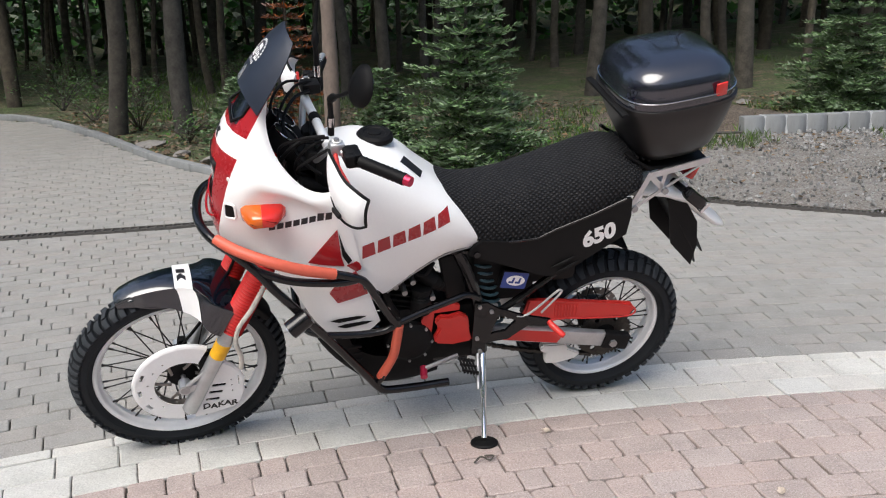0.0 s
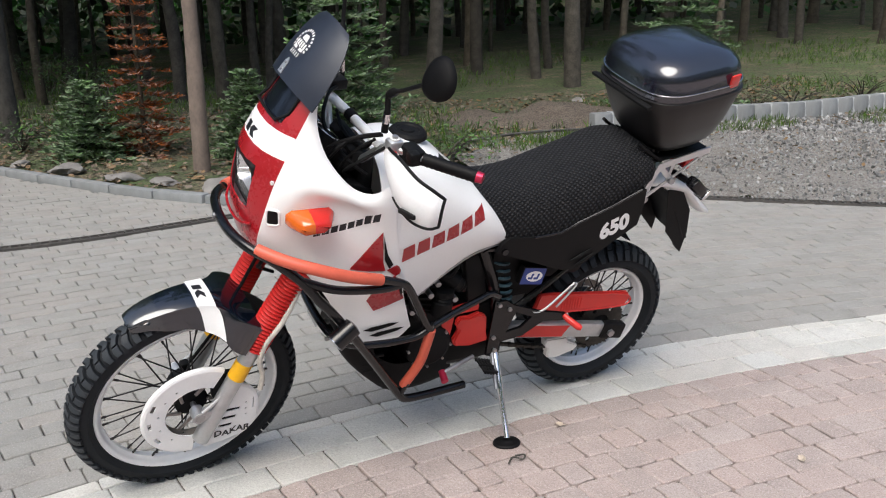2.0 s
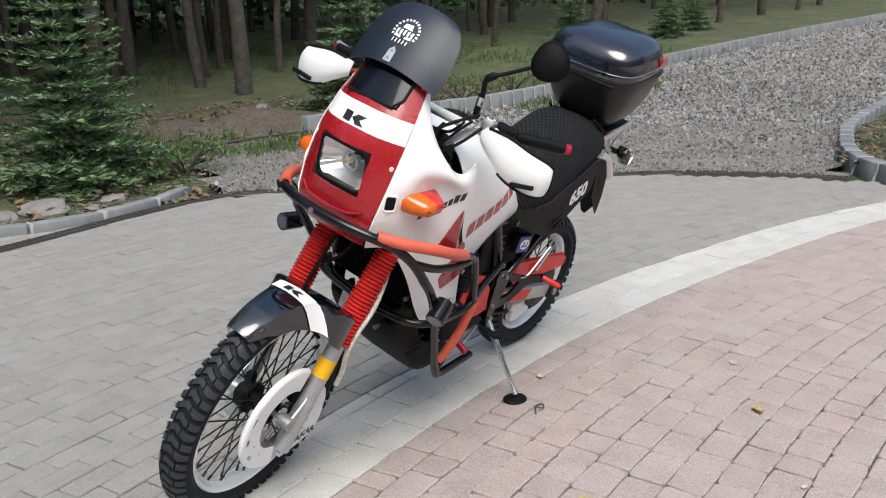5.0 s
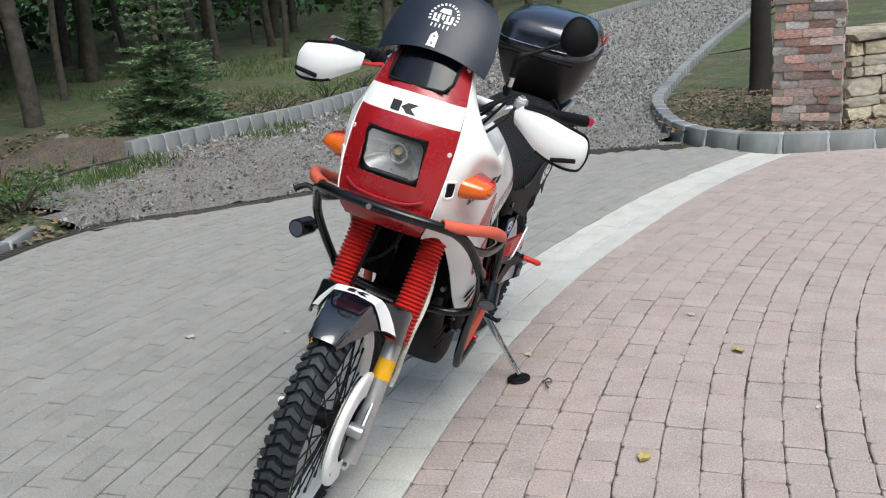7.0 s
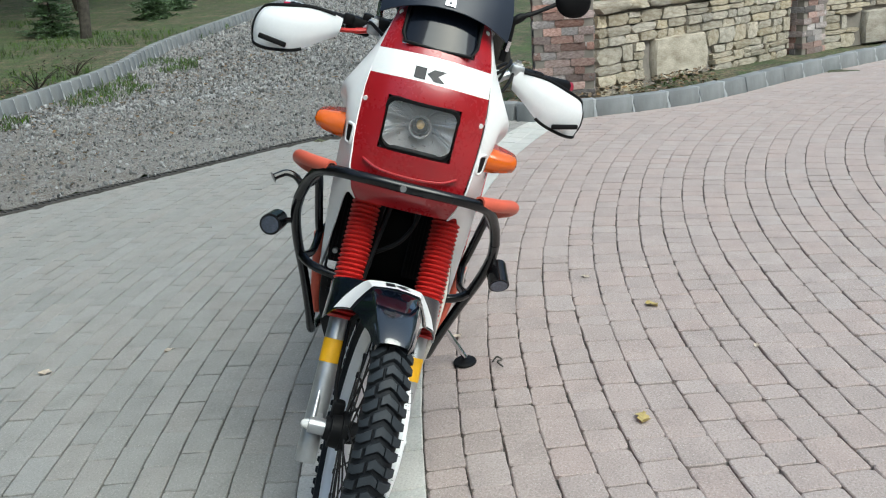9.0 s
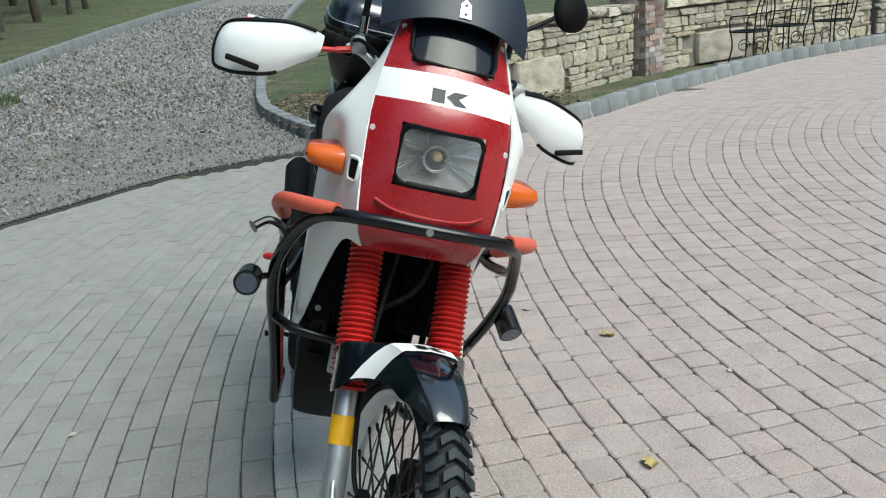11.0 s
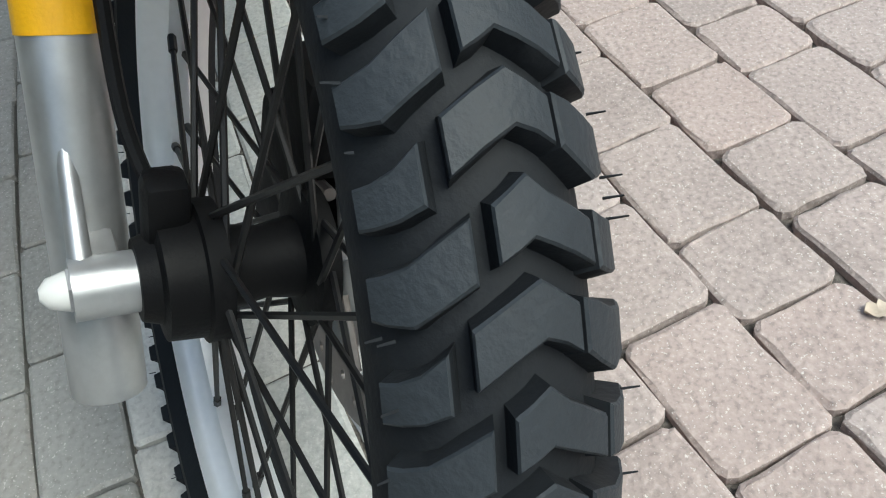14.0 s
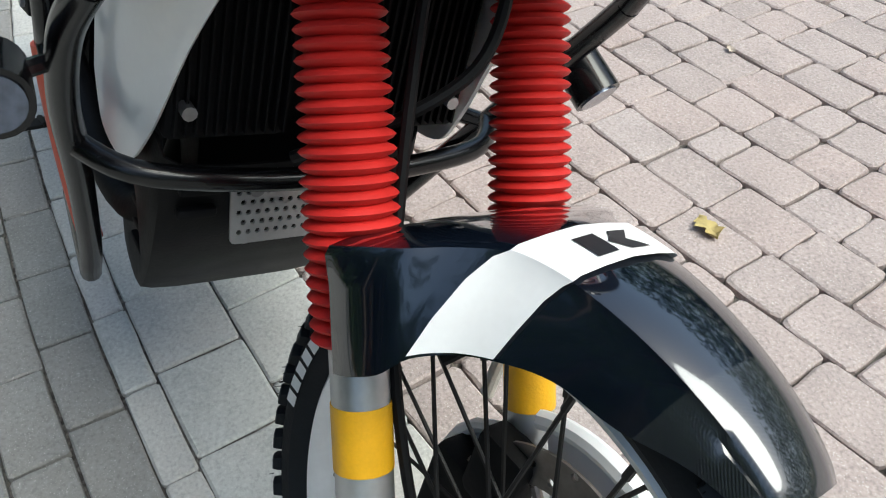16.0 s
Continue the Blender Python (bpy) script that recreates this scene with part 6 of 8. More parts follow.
tank = part("fuel_tank", bm, M["white"], bike, "white fuel tank cover with red squares along its side", 55)
tree_t = surface_of([tank])
n = 6
for k in range(n):
    t0, t1 = k / n, (k + 1) / n - 0.022
    zl = lambda t: 0.838 + 0.094 * t
    zh = lambda t: 0.887 + 0.091 * t
    xl = lambda t: 0.954 - 0.295 * t
    bm = decal(B(), [[(xl(t0), zl(t0)), (xl(t1), zl(t1)), (xl(t1) + 0.006, zh(t1)), (xl(t0), zh(t0))]], tree_t, side_drop, LEFT, 0.0014, 2)
    part("red_square", bm, M["red"], tank, "dark red square sticker", flat=True)
bm = decal(B(), [[(0.80, 1.105), (0.74, 1.045), (0.755, 1.015), (0.82, 1.078)]], tree_t, lambda x, z: (x, 0.4, z + 0.25), (0, -0.8, -0.55), 0.0014, 2)
part("sticker", bm, M["ink"], tank, flat=True)
bm = lathe(B(), [(0.0, 0.022), (0.020, 0.022), (0.022, 0.018), (0.034, 0.018), (0.038, 0.022), (0.050, 0.022), (0.058, 0.014), (0.060, 0.0)], 28, (0.885, 0, 1.158), "Z")
part("filler_cap", bm, M["black_dull"], tank, "round black filler cap")
bm = tube(B(), smooth_path([(0.866, 0.158, 0.665), (0.762, 0.153, 0.741), (0.669, 0.149, 0.793), (0.566, 0.138, 0.810)]), 0.004, 6)
part("edge_trim", bm, M["steel"], tank)

# ---- seat ----
seat_cols = [
    [(0.705, 0, 1.026), (0.692, 0.05, 1.020), (0.664, 0.10, 0.992), (0.622, 0.135, 0.925), (0.566, 0.148, 0.836)],
    [(0.600, 0, 0.996), (0.598, 0.06, 0.990), (0.582, 0.115, 0.960), (0.552, 0.148, 0.900), (0.515, 0.156, 0.832)],
    [(0.460, 0, 1.004), (0.460, 0.07, 0.996), (0.456, 0.125, 0.965), (0.450, 0.157, 0.902), (0.445, 0.160, 0.830)],
    [(0.345, 0, 1.032), (0.345, 0.08, 1.024), (0.345, 0.135, 0.988), (0.350, 0.164, 0.915), (0.350, 0.166, 0.838)],
    [(0.228, 0, 1.068), (0.228, 0.085, 1.058), (0.230, 0.14, 1.018), (0.235, 0.167, 0.955), (0.238, 0.168, 0.892)],
    [(0.115, 0, 1.100), (0.115, 0.085, 1.092), (0.116, 0.14, 1.056), (0.120, 0.166, 1.000), (0.126, 0.166, 0.942)],
    [(0.035, 0, 1.096), (0.035, 0.08, 1.088), (0.034, 0.13, 1.060), (0.034, 0.157, 1.030), (0.040, 0.162, 0.984)],
    [(0.005, 0, 1.070), (0.004, 0.07, 1.066), (0.004, 0.12, 1.050), (0.006, 0.146, 1.030), (0.010, 0.150, 0.994)],
]
bm = B()
fine = refine([[Vector(p) for p in c] for c in seat_cols], 6, 5)
rows = [[Vector((p.x, -p.y, p.z)) for p in r[:0:-1]] + r for r in fine]
V = grid(bm, rows)
bm.faces.new([v for v in V[-1]][::-1])
bm.faces.new(V[0])
mesh_cloth = mat("seat_mesh_cloth", (0.007, 0.0075, 0.009), 0.85, vary=0.3, scale=20, spec=0.3)
_nt = mesh_cloth.node_tree
_tc, _wv, _wv2, _mx, _bp = (_nt.nodes.new(k) for k in ("ShaderNodeTexCoord", "ShaderNodeTexWave", "ShaderNodeTexWave", "ShaderNodeMath", "ShaderNodeBump"))
_mp, _mp2 = _nt.nodes.new("ShaderNodeMapping"), _nt.nodes.new("ShaderNodeMapping")
_mp.inputs["Rotation"].default_value, _mp2.inputs["Rotation"].default_value = (0.4, 0.3, 0.9), (0.4, -0.3, -0.9)
for a, b in ((_mp, _wv), (_mp2, _wv2)):
    _nt.links.new(_tc.outputs["Object"], a.inputs[0])
    _nt.links.new(a.outputs[0], b.inputs[0])
    b.inputs["Scale"].default_value = 28.0
_mx.operation = "MULTIPLY"
_nt.links.new(_wv.outputs[1], _mx.inputs[0])
_nt.links.new(_wv2.outputs[1], _mx.inputs[1])
_nt.links.new(_mx.outputs[0], _bp.inputs["Height"])
_bp.inputs["Distance"].default_value = 0.004
_nt.links.new(_bp.outputs[0], _nt.nodes["Principled BSDF"].inputs["Normal"])
# highlights on the threads and shade in the mesh holes put into the colour
_rp = _nt.nodes.new("ShaderNodeValToRGB")
_rp.color_ramp.elements[0].color, _rp.color_ramp.elements[1].color = (0.003, 0.003, 0.004, 1), (0.030, 0.032, 0.036, 1)
_nt.links.new(_mx.outputs[0], _rp.inputs[0])
_nt.links.new(_rp.outputs[0], _nt.nodes["Principled BSDF"].inputs["Base Color"])
part("seat", bm, mesh_cloth, bike, "black seat under a 3D mesh cover", 60)

# ---- side panels ----
panel = [(0.594, 0.788), (0.575, 0.822), (0.550, 0.840), (0.462, 0.833), (0.363, 0.838), (0.298, 0.870), (0.175, 0.918), (0.066, 0.970), (0.045, 0.968), (0.036, 0.90), (0.040, 0.826), (0.129, 0.765), (0.223, 0.697), (0.262, 0.676), (0.310, 0.676), (0.360, 0.694), (0.452, 0.734)]
panels = []
for s in (1, -1):
    bm = B()
    plate(bm, [panel], 0.016, lambda a, b, z: Vector((a, s * (0.150 + z + 0.035 * (b - 0.72) - 0.05 * max(0, a - 0.45)), b)))
    bmesh.ops.subdivide_edges(bm, edges=[e for e in bm.edges if e.calc_length() > 0.06], cuts=2)
    panels.append(part("side_panel", bm, M["black_plastic"], bike, "black plastic side panel", 30))
    bm = tube(B(), [(x, s * (0.166 + 0.035 * (z - 0.72) - 0.05 * max(0, x - 0.45)), z) for x, z in panel[3:8]], 0.0042, 8)
    part("panel_edge", bm, M["black"], panels[-1])
    part("panel_bolt", rod(B(), (0.566, s * 0.150, 0.792), (0.566, s * 0.172, 0.792), 0.011, 12), M["black"], panels[-1])
tree_p = surface_of([panels[0]])
bm = glyphs("650", 0.090, 0.0, 0.0045)
for v in bm.verts:
    x, z = 0.135 - v.co.x * 0.82 + 0.20 * v.co.y, 0.806 + v.co.y * 0.92 + 0.31 * v.co.x
    hit = tree_p.ray_cast(Vector((x, 0.5, z)), Vector((0, -1, 0)))[0]
    v.co = Vector((x, (hit.y if hit else 0.17) + 0.0016, z))
part("number_print", bm, M["white_print"], panels[0], "white stencil number 650", flat=True)
bm = decal(B(), [[(0.262, 0.770), (0.232, 0.775), (0.226, 0.815), (0.252, 0.822)]], tree_p, side_drop, LEFT, 0.0010, 1)
part("recess", bm, M["black_dull"], panels[0], flat=True)
for x0, z0, x1, z1 in ((0.30, 0.712, 0.215, 0.752), (0.275, 0.692, 0.20, 0.732)):
    part("panel_rib", tube(B(), [(x0, 0.168, z0), ((x0 + x1) / 2, 0.171, (z0 + z1) / 2), (x1, 0.168, z1)], [0.001, 0.006, 0.002], 8), M["black_plastic"], panels[0])

# ---- frame, engine and the dark inside ----
frame_t = group_part("frame", bike, "black steel tube frame")
for s in (1, -1):
    for pts, r in (([(1.16, 0.03 * s, 1.0), (1.05, 0.12 * s, 0.95), (0.80, 0.12 * s, 0.82), (0.58, 0.115 * s, 0.78), (0.30, 0.105 * s, 0.80), (0.02, 0.10 * s, 0.90)], 0.016),
                   ([(0.62, 0.115 * s, 0.78), (0.56, 0.12 * s, 0.64), (0.525, 0.125 * s, 0.50), (0.505, 0.125 * s, 0.34)], 0.021),
                   ([(1.16, 0.03 * s, 0.95), (1.05, 0.06 * s, 0.70), (0.98, 0.08 * s, 0.42), (0.90, 0.09 * s, 0.32), (0.55, 0.09 * s, 0.30)], 0.016),
                   ([(0.08, 0.11 * s, 0.80), (0.30, 0.12 * s, 0.62), (0.47, 0.125 * s, 0.50)], 0.013)):
        part("frame_tube", tube(B(), smooth_path(pts), r, 10), M["black"], frame_t)
engine = group_part("engine", bike, "black single-cylinder engine with a red side cover")
bm = B()
box(bm, (0.68, 0.0, 0.42), (0.34, 0.20, 0.24), 0.03)
box(bm, (0.60, 0.0, 0.36), (0.22, 0.22, 0.14), 0.03)
part("crankcase", bm, M["black_dull"], engine)
bm = lathe(B(), [(0.0, 0.030), (0.060, 0.030), (0.068, 0.026), (0.072, 0.020), (0.082, 0.016), (0.086, 0.0)], 36, (0.775, 0.115, 0.415))
part("clutch_cover", bm, M["black_dull"], engine)
for k in range(8):
    a = 2 * math.pi * k / 8
    part("cover_bolt", rod(B(), (0.775 + 0.079 * math.cos(a), 0.118, 0.415 + 0.079 * math.sin(a)), (0.775 + 0.079 * math.cos(a), 0.140, 0.415 + 0.079 * math.sin(a)), 0.005, 6), M["steel"], engine)
bm = B()
tilt = Matrix.Rotation(radians(-14), 3, "Y")
box(bm, (0.805, 0.0, 0.62), (0.14, 0.15, 0.18), 0.012, tilt)
part("cylinder", bm, M["black_dull"], engine)
for k in range(7):
    part("cooling_fin", box(B(), (0.80 + 0.0062 * k, 0.0, 0.55 + 0.025 * k), (0.175, 0.185, 0.008), 0.003, tilt) or bm, M["black_dull"], engine)
part("cylinder_head", box(B(), (0.845, 0.0, 0.745), (0.17, 0.16, 0.09), 0.02, tilt), M["black_dull"], engine)
bm = B()
plate(bm, [[(0.548, 0.402), (0.560, 0.440), (0.570, 0.512), (0.602, 0.530), (0.640, 0.520), (0.676, 0.524), (0.690, 0.500), (0.672, 0.470), (0.690, 0.430), (0.682, 0.404), (0.62, 0.392)]], 0.024, lambda a, b, z: Vector((a, 0.118 + z, b)))
bmesh.ops.bevel(bm, geom=[e for e in bm.edges if len(e.link_faces) == 2 and e.calc_face_angle() > 0.8], offset=0.006, segments=2, affect="EDGES")
part("sprocket_cover", bm, M["red_bright"], engine, "bright red sprocket cover")
bm = B()
plate(bm, [[(0.60, 0.535), (0.69, 0.53), (0.70, 0.40), (0.72, 0.40), (0.735, 0.50), (0.715, 0.556), (0.64, 0.568), (0.60, 0.556)]], 0.012, lambda a, b, z: Vector((a, 0.112 + z, b)))
part("cover_edge", bm, M["red_bright"], engine)
# carburettor, boots and air duct
bm = tube(B(), smooth_path([(0.76, 0.05, 0.70), (0.70, 0.085, 0.655), (0.66, 0.08, 0.63), (0.60, 0.06, 0.62)]), [0.030 + 0.004 * (k % 2) for k in range(19)], 16)
part("carburettor_boot", bm, M["black_dull"], engine)
bm = lathe(B(), [(0.0, 0.05), (0.034, 0.05), (0.036, 0.03), (0.030, 0.025), (0.036, 0.018), (0.030, 0.012), (0.036, 0.004), (0.036, -0.05), (0.0, -0.05)], 20, (0.735, 0.105, 0.585), "Z")
part("carburettor_bowl", bm, M["black_dull"], engine)
bm = B()
box(bm, (0.625, 0.095, 0.665), (0.075, 0.045, 0.20), 0.012, Matrix.Rotation(radians(12), 3, "Y"))
part("coolant_tank", bm, M["black_plastic"], engine)
bm = tube(B(), smooth_path([(0.83, 0.09, 0.70), (0.86, 0.115, 0.66), (0.855, 0.12, 0.60), (0.82, 0.11, 0.53)]), 0.013, 10)
part("water_hose", bm, M["black_plastic"], engine)
bm = tube(B(), smooth_path([(0.79, 0.10, 0.72), (0.735, 0.125, 0.70), (0.70, 0.11, 0.74)]), 0.009, 8)
part("water_hose", bm, M["black_plastic"], engine)
for x, z, d in ((0.83, 0.66, 0.02), (0.80, 0.64, 0.03), (0.77, 0.67, 0.015), (0.855, 0.575, 0.02), (0.70, 0.60, 0.02)):
    part("engine_bolt", rod(B(), (x, 0.09, z), (x, 0.11 + d, z), 0.010, 10), M["steel"], engine)
# airbox, battery and mudguard behind the panels
bm = B()
box(bm, (0.36, 0, 0.70), (0.40, 0.19, 0.22), 0.03)
box(bm, (0.42, 0, 0.60), (0.22, 0.17, 0.16), 0.03)
part("airbox", bm, M["black_dull"], bike, "black airbox behind the side panel")
bm = B()
rws = []
for a, r in ((93, 0.40), (90, 0.41), (85, 0.43), (75, 0.45), (65, 0.47)):
    rws.append([Vector((RW.x + r * math.cos(radians(a)) , y, RW.z + (r - 0.10 * abs(y) ** 1.5 * 8) * math.sin(radians(a)) + 0.02)) for y in (-0.095, -0.06, 0, 0.06, 0.095)])
grid(bm, refine(rws, 3, 3))
thicken(bm, 0.004)
part("rear_inner_mudguard", bm, M["black_plastic"], bike)
# shock absorber with a blue-grey spring
bm = B()
pts = []
for k in range(9 * 12):
    a = 2 * math.pi * k / 12
    c = Vector((0.515, 0.02, 0.70)).lerp(Vector((0.45, 0.02, 0.42)), k / (9 * 12))
    pts.append(c + Vector((0.036 * math.cos(a), 0.075 + 0.036 * math.sin(a) - 0.03, 0)))
tube(bm, pts, 0.006, 6)
part("shock_spring", bm, mat("blue_grey_spring", (0.03, 0.07, 0.09), 0.4, vary=0.2), bike)
# radiators and their shroud, seen from the front
rad = group_part("radiator", bike, "black finned radiators behind the fork")
for s in (1, -1):
    bm = B()
    box(bm, (1.10, 0.110 * s, 0.75), (0.035, 0.13, 0.30), 0.008)
    core = part("core", bm, M["radiator"], rad)
    for k in range(12):
        bm = B()
        box(bm, (1.122, (0.05 + 0.0105 * k) * s, 0.75), (0.010, 0.0025, 0.28))
        part("fin", bm, M["radiator"], core)
    for z in (0.64, 0.86):
        part("radiator_bolt", rod(B(), (1.11, 0.155 * s, z), (1.135, 0.155 * s, z), 0.008, 10), M["steel"], rad)
bm = B()
box(bm, (1.12, 0, 0.95), (0.10, 0.14, 0.26), 0.03)
box(bm, (1.00, 0, 0.62), (0.10, 0.24, 0.30), 0.03)
part("headstock", bm, M["black_dull"], bike)
bm = tube(B(), smooth_path([(1.30, 0.03, 0.92), (1.31, 0.05, 0.85), (1.335, 0.02, 0.78), (1.32, -0.05, 0.72), (1.26, -0.10, 0.66)]), 0.006, 8)
part("horn_cable", bm, M["black_plastic"], bike)
fog_glass = mat("fog_glass", (0.10, 0.12, 0.17), 0.10, metal=0.7, vary=0.5, scale=60, coat=1.0)
# skid plate
skid = B()
rws = []
for x, z, w, wr in ((0.66, 0.235, 0.10, 0.10), (0.78, 0.230, 0.125, 0.125), (0.90, 0.245, 0.135, 0.14), (0.98, 0.31, 0.14, 0.155), (1.062, 0.405, 0.142, 0.172), (1.105, 0.485, 0.140, 0.180), (1.115, 0.57, 0.135, 0.178)):
    up = 0.13 if x < 1.0 else (0.10 if x < 1.08 else 0.02)
    bk = 0.0 if x < 1.0 else -0.07
    rws.append([Vector((x + bk, -wr, z + up)), Vector((x + bk * 0.2, -wr, z + 0.03)), Vector((x, -wr * 0.86, z)), Vector((x, 0, z - 0.004)), Vector((x, w * 0.82, z)), Vector((x + bk * 0.2, w, z + 0.03)), Vector((x + bk, w, z + up))])
grid(skid, refine(rws, 3, 3))
thicken(skid, 0.004)
skid_ob = part("skid_plate", skid, M["black_plastic"], bike, "black engine skid plate")
for s in (1, -1):
    for k in range(3):
        bm = B()
        box(bm, (0.985, 0.136 if s > 0 else -0.152, 0.43 - 0.028 * k), (0.075, 0.016, 0.010), 0.003)
        part("skid_slot", bm, M["black_dull"], skid_ob)
for s in (1, -1):          # slots and bolts in its upright front
    for k in range(2):
        part("front_slot", box(B(), (1.124 - 0.005 * k, -0.018 + s * 0.118, 0.545 - 0.032 * k), (0.012, 0.044, 0.012), 0.003), M["radiator"], skid_ob)
    for y, z in ((0.064, 0.545), (0.070, 0.478)):
        part("front_bolt", rod(B(), (1.105 - 0.1 * (0.545 - z), -0.010 + s * y, z), (1.134 - 0.1 * (0.545 - z), -0.010 + s * y, z - 0.003), 0.0080, 10), M["steel"], skid_ob)
bm = B()
loops = [rounded(0.10, 0.075, 0.006)] + [ring_pts(0.0032, 6, (-0.040 + 0.0110 * i + 0.005 * (j % 2), -0.024 + 0.0115 * j)) for i in range(8) for j in range(5)]
plate(bm, loops, 0.003, lambda a, b, z: Vector((1.128 + z - 0.20 * b, a - 0.052, 0.515 + b)))
part("mesh_plate", bm, M["alu"], skid_ob, "perforated aluminium plate")

# ---- crash bars ----
bars = group_part("crash_bars", bike, "black tubular crash bars with orange hose sleeves")
def bar(name, pts, r, material, label="", n=6):
    return part(name, tube(B(), smooth_path(pts, n), r, 12), material, bars, label)
bar("front_hoop", [(1.235, -0.272, 0.800), (1.285, -0.252, 0.862), (1.350, -0.222, 0.915), (1.405, -0.178, 0.940), (1.440, -0.10, 0.950), (1.450, 0.0, 0.952), (1.440, 0.10, 0.950), (1.405, 0.178, 0.940), (1.350, 0.222, 0.915), (1.285, 0.252, 0.862), (1.235, 0.272, 0.800)], 0.0145, M["black"])
part("hoop_bolt", rod(B(), (1.455, -0.004, 0.952), (1.469, -0.004, 0.952), 0.008, 12), M["steel"], bars)
for s in (1, -1):
    bar("orange_sleeve", [(1.392, 0.188 * s, 0.943), (1.33, 0.245 * s, 0.932), (1.24, 0.290 * s, 0.914), (1.15, 0.294 * s, 0.880), (1.05, 0.274 * s, 0.840)], 0.0175, M["orange_tube"], "orange hose sleeve")
    bar("side_hoop", [(1.395, 0.186 * s, 0.942), (1.33, 0.245 * s, 0.932), (1.24, 0.290 * s, 0.914), (1.15, 0.294 * s, 0.880), (1.05, 0.274 * s, 0.840), (0.975, 0.262 * s, 0.806), (0.945, 0.258 * s, 0.775), (0.905, 0.250 * s, 0.70), (0.865, 0.240 * s, 0.62), (0.838, 0.235 * s, 0.585)], 0.0130, M["black"])
    bar("lower_hoop", [(1.285, 0.252 * s, 0.862), (1.20, 0.268 * s, 0.830), (1.12, 0.270 * s, 0.812), (1.03, 0.266 * s, 0.800), (0.97, 0.262 * s, 0.806)], 0.0130, M["black"])
    bar("down_tube", [(1.240, 0.270 * s, 0.805), (1.190, 0.278 * s, 0.745), (1.125, 0.268 * s, 0.650), (1.04, 0.238 * s, 0.515), (0.945, 0.208 * s, 0.360), (0.900, 0.198 * s, 0.290), (0.868, 0.192 * s, 0.262), (0.77, 0.182 * s, 0.250), (0.635, 0.170 * s, 0.245)], 0.0145, M["black"])
    bar("side_rail", [(0.845, 0.234 * s, 0.590), (0.75, 0.205 * s, 0.606), (0.64, 0.180 * s, 0.625), (0.59, 0.165 * s, 0.628), (0.545, 0.150 * s, 0.600)], 0.0120, M["black"])
    bar("cross_rail", [(1.085, 0.250 * s, 0.585), (0.98, 0.235 * s, 0.562), (0.89, 0.234 * s, 0.565), (0.845, 0.236 * s, 0.590)], 0.0120, M["black"])
    bar("low_sleeve", [(0.838, 0.236 * s, 0.585), (0.842, 0.228 * s, 0.52), (0.852, 0.214 * s, 0.43), (0.890, 0.196 * s, 0.33)], 0.0165, M["orange_tube"], "orange hose sleeve on the low strut")
    bar("low_strut", [(0.842, 0.236 * s, 0.61), (0.842, 0.228 * s, 0.52), (0.852, 0.214 * s, 0.43), (0.905, 0.198 * s, 0.29)], 0.0115, M["black"])
bar("front_cross_tube", [(1.085, -0.255, 0.590), (1.145, -0.19, 0.580), (1.160, 0, 0.570), (1.145, 0.19, 0.580), (1.085, 0.255, 0.590)], 0.0130, M["black"])
for y, x, z, d in ((0.312, 1.170, 0.690, (0.80, 0.22, -0.50)), (-0.332, 1.193, 0.702, (0.95, -0.10, 0.05))):
    fog = group_part("fog_lamp", bike, "small round black auxiliary lamp")
    c, d = Vector((x, y, z)), Vector(d).normalized()
    part("housing", tube(B(), [c - d * 0.045, c - d * 0.040, c + d * 0.026, c + d * 0.032, c + d * 0.032], [0.018, 0.029, 0.030, 0.030, 0.026], 20), M["black"], fog)
    part("lens", tube(B(), [c + d * 0.030, c + d * 0.034], 0.024, 20), fog_glass, fog)
    s = 1 if y > 0 else -1
    part("bracket", tube(B(), smooth_path([(1.155, 0.272 * s, 0.70), (1.165, 0.288 * s, 0.71), c - d * 0.01]), 0.008, 8), M["black"], fog)
    if s < 0:
        part("bracket", tube(B(), smooth_path([(1.25, -0.262, 0.83), (1.245, -0.285, 0.855), (1.245, -0.315, 0.862), (1.26, -0.345, 0.845)]), [0.009] * 18 + [0.016], 8), M["black"], fog)

# ---- swingarm, chain and foot rests ----
arm = group_part("swingarm", bike, "aluminium swingarm with red sticker and chain guard")
for s in (1, -1):
    bm = B()
    a, b = Vector((0.480, 0.105 * s, 0.410)), Vector((-0.060, 0.112 * s, 0.305))
    d = (b - a)
    m = Matrix((d.normalized(), Vector((0, 1, 0)), d.normalized().cross(Vector((0, 1, 0))))).transposed()
    box(bm, (a + b) / 2, (d.length, 0.032, 0.062), 0.008, m)
    part("arm_beam", bm, M["alu_grey"], arm, "grey aluminium arm")
    bm = B()
    box(bm, (-0.028, 0.118 * s, 0.312), (0.105, 0.036, 0.066), 0.006, m)
    part("chain_adjuster", bm, M["black_plastic"], arm)
    part("axle_nut", rod(B(), (RW.x - 0.012, 0.120 * s, RW.z), (RW.x - 0.012, 0.145 * s, RW.z), 0.016, 6), M["steel"], arm)
    if s > 0:
        bm = B()
        p0, p1 = a.lerp(b, 0.10), a.lerp(b, 0.52)
        e = m @ Vector((0, 0, 0.024))
        y = Vector((0, 0.0175, 0))
        f = bm.faces.new([bm.verts.new(q) for q in (p0 + e + y, p1 + e * 0.9 + y + Vector((0.01, 0, 0)), p1 - e + y - Vector((0.012, 0, 0)), p0 - e + y)])
        thicken(bm, 0.0012)
        part("red_sticker", bm, M["red_bright"], arm, "red sticker", flat=True)
bm = B()
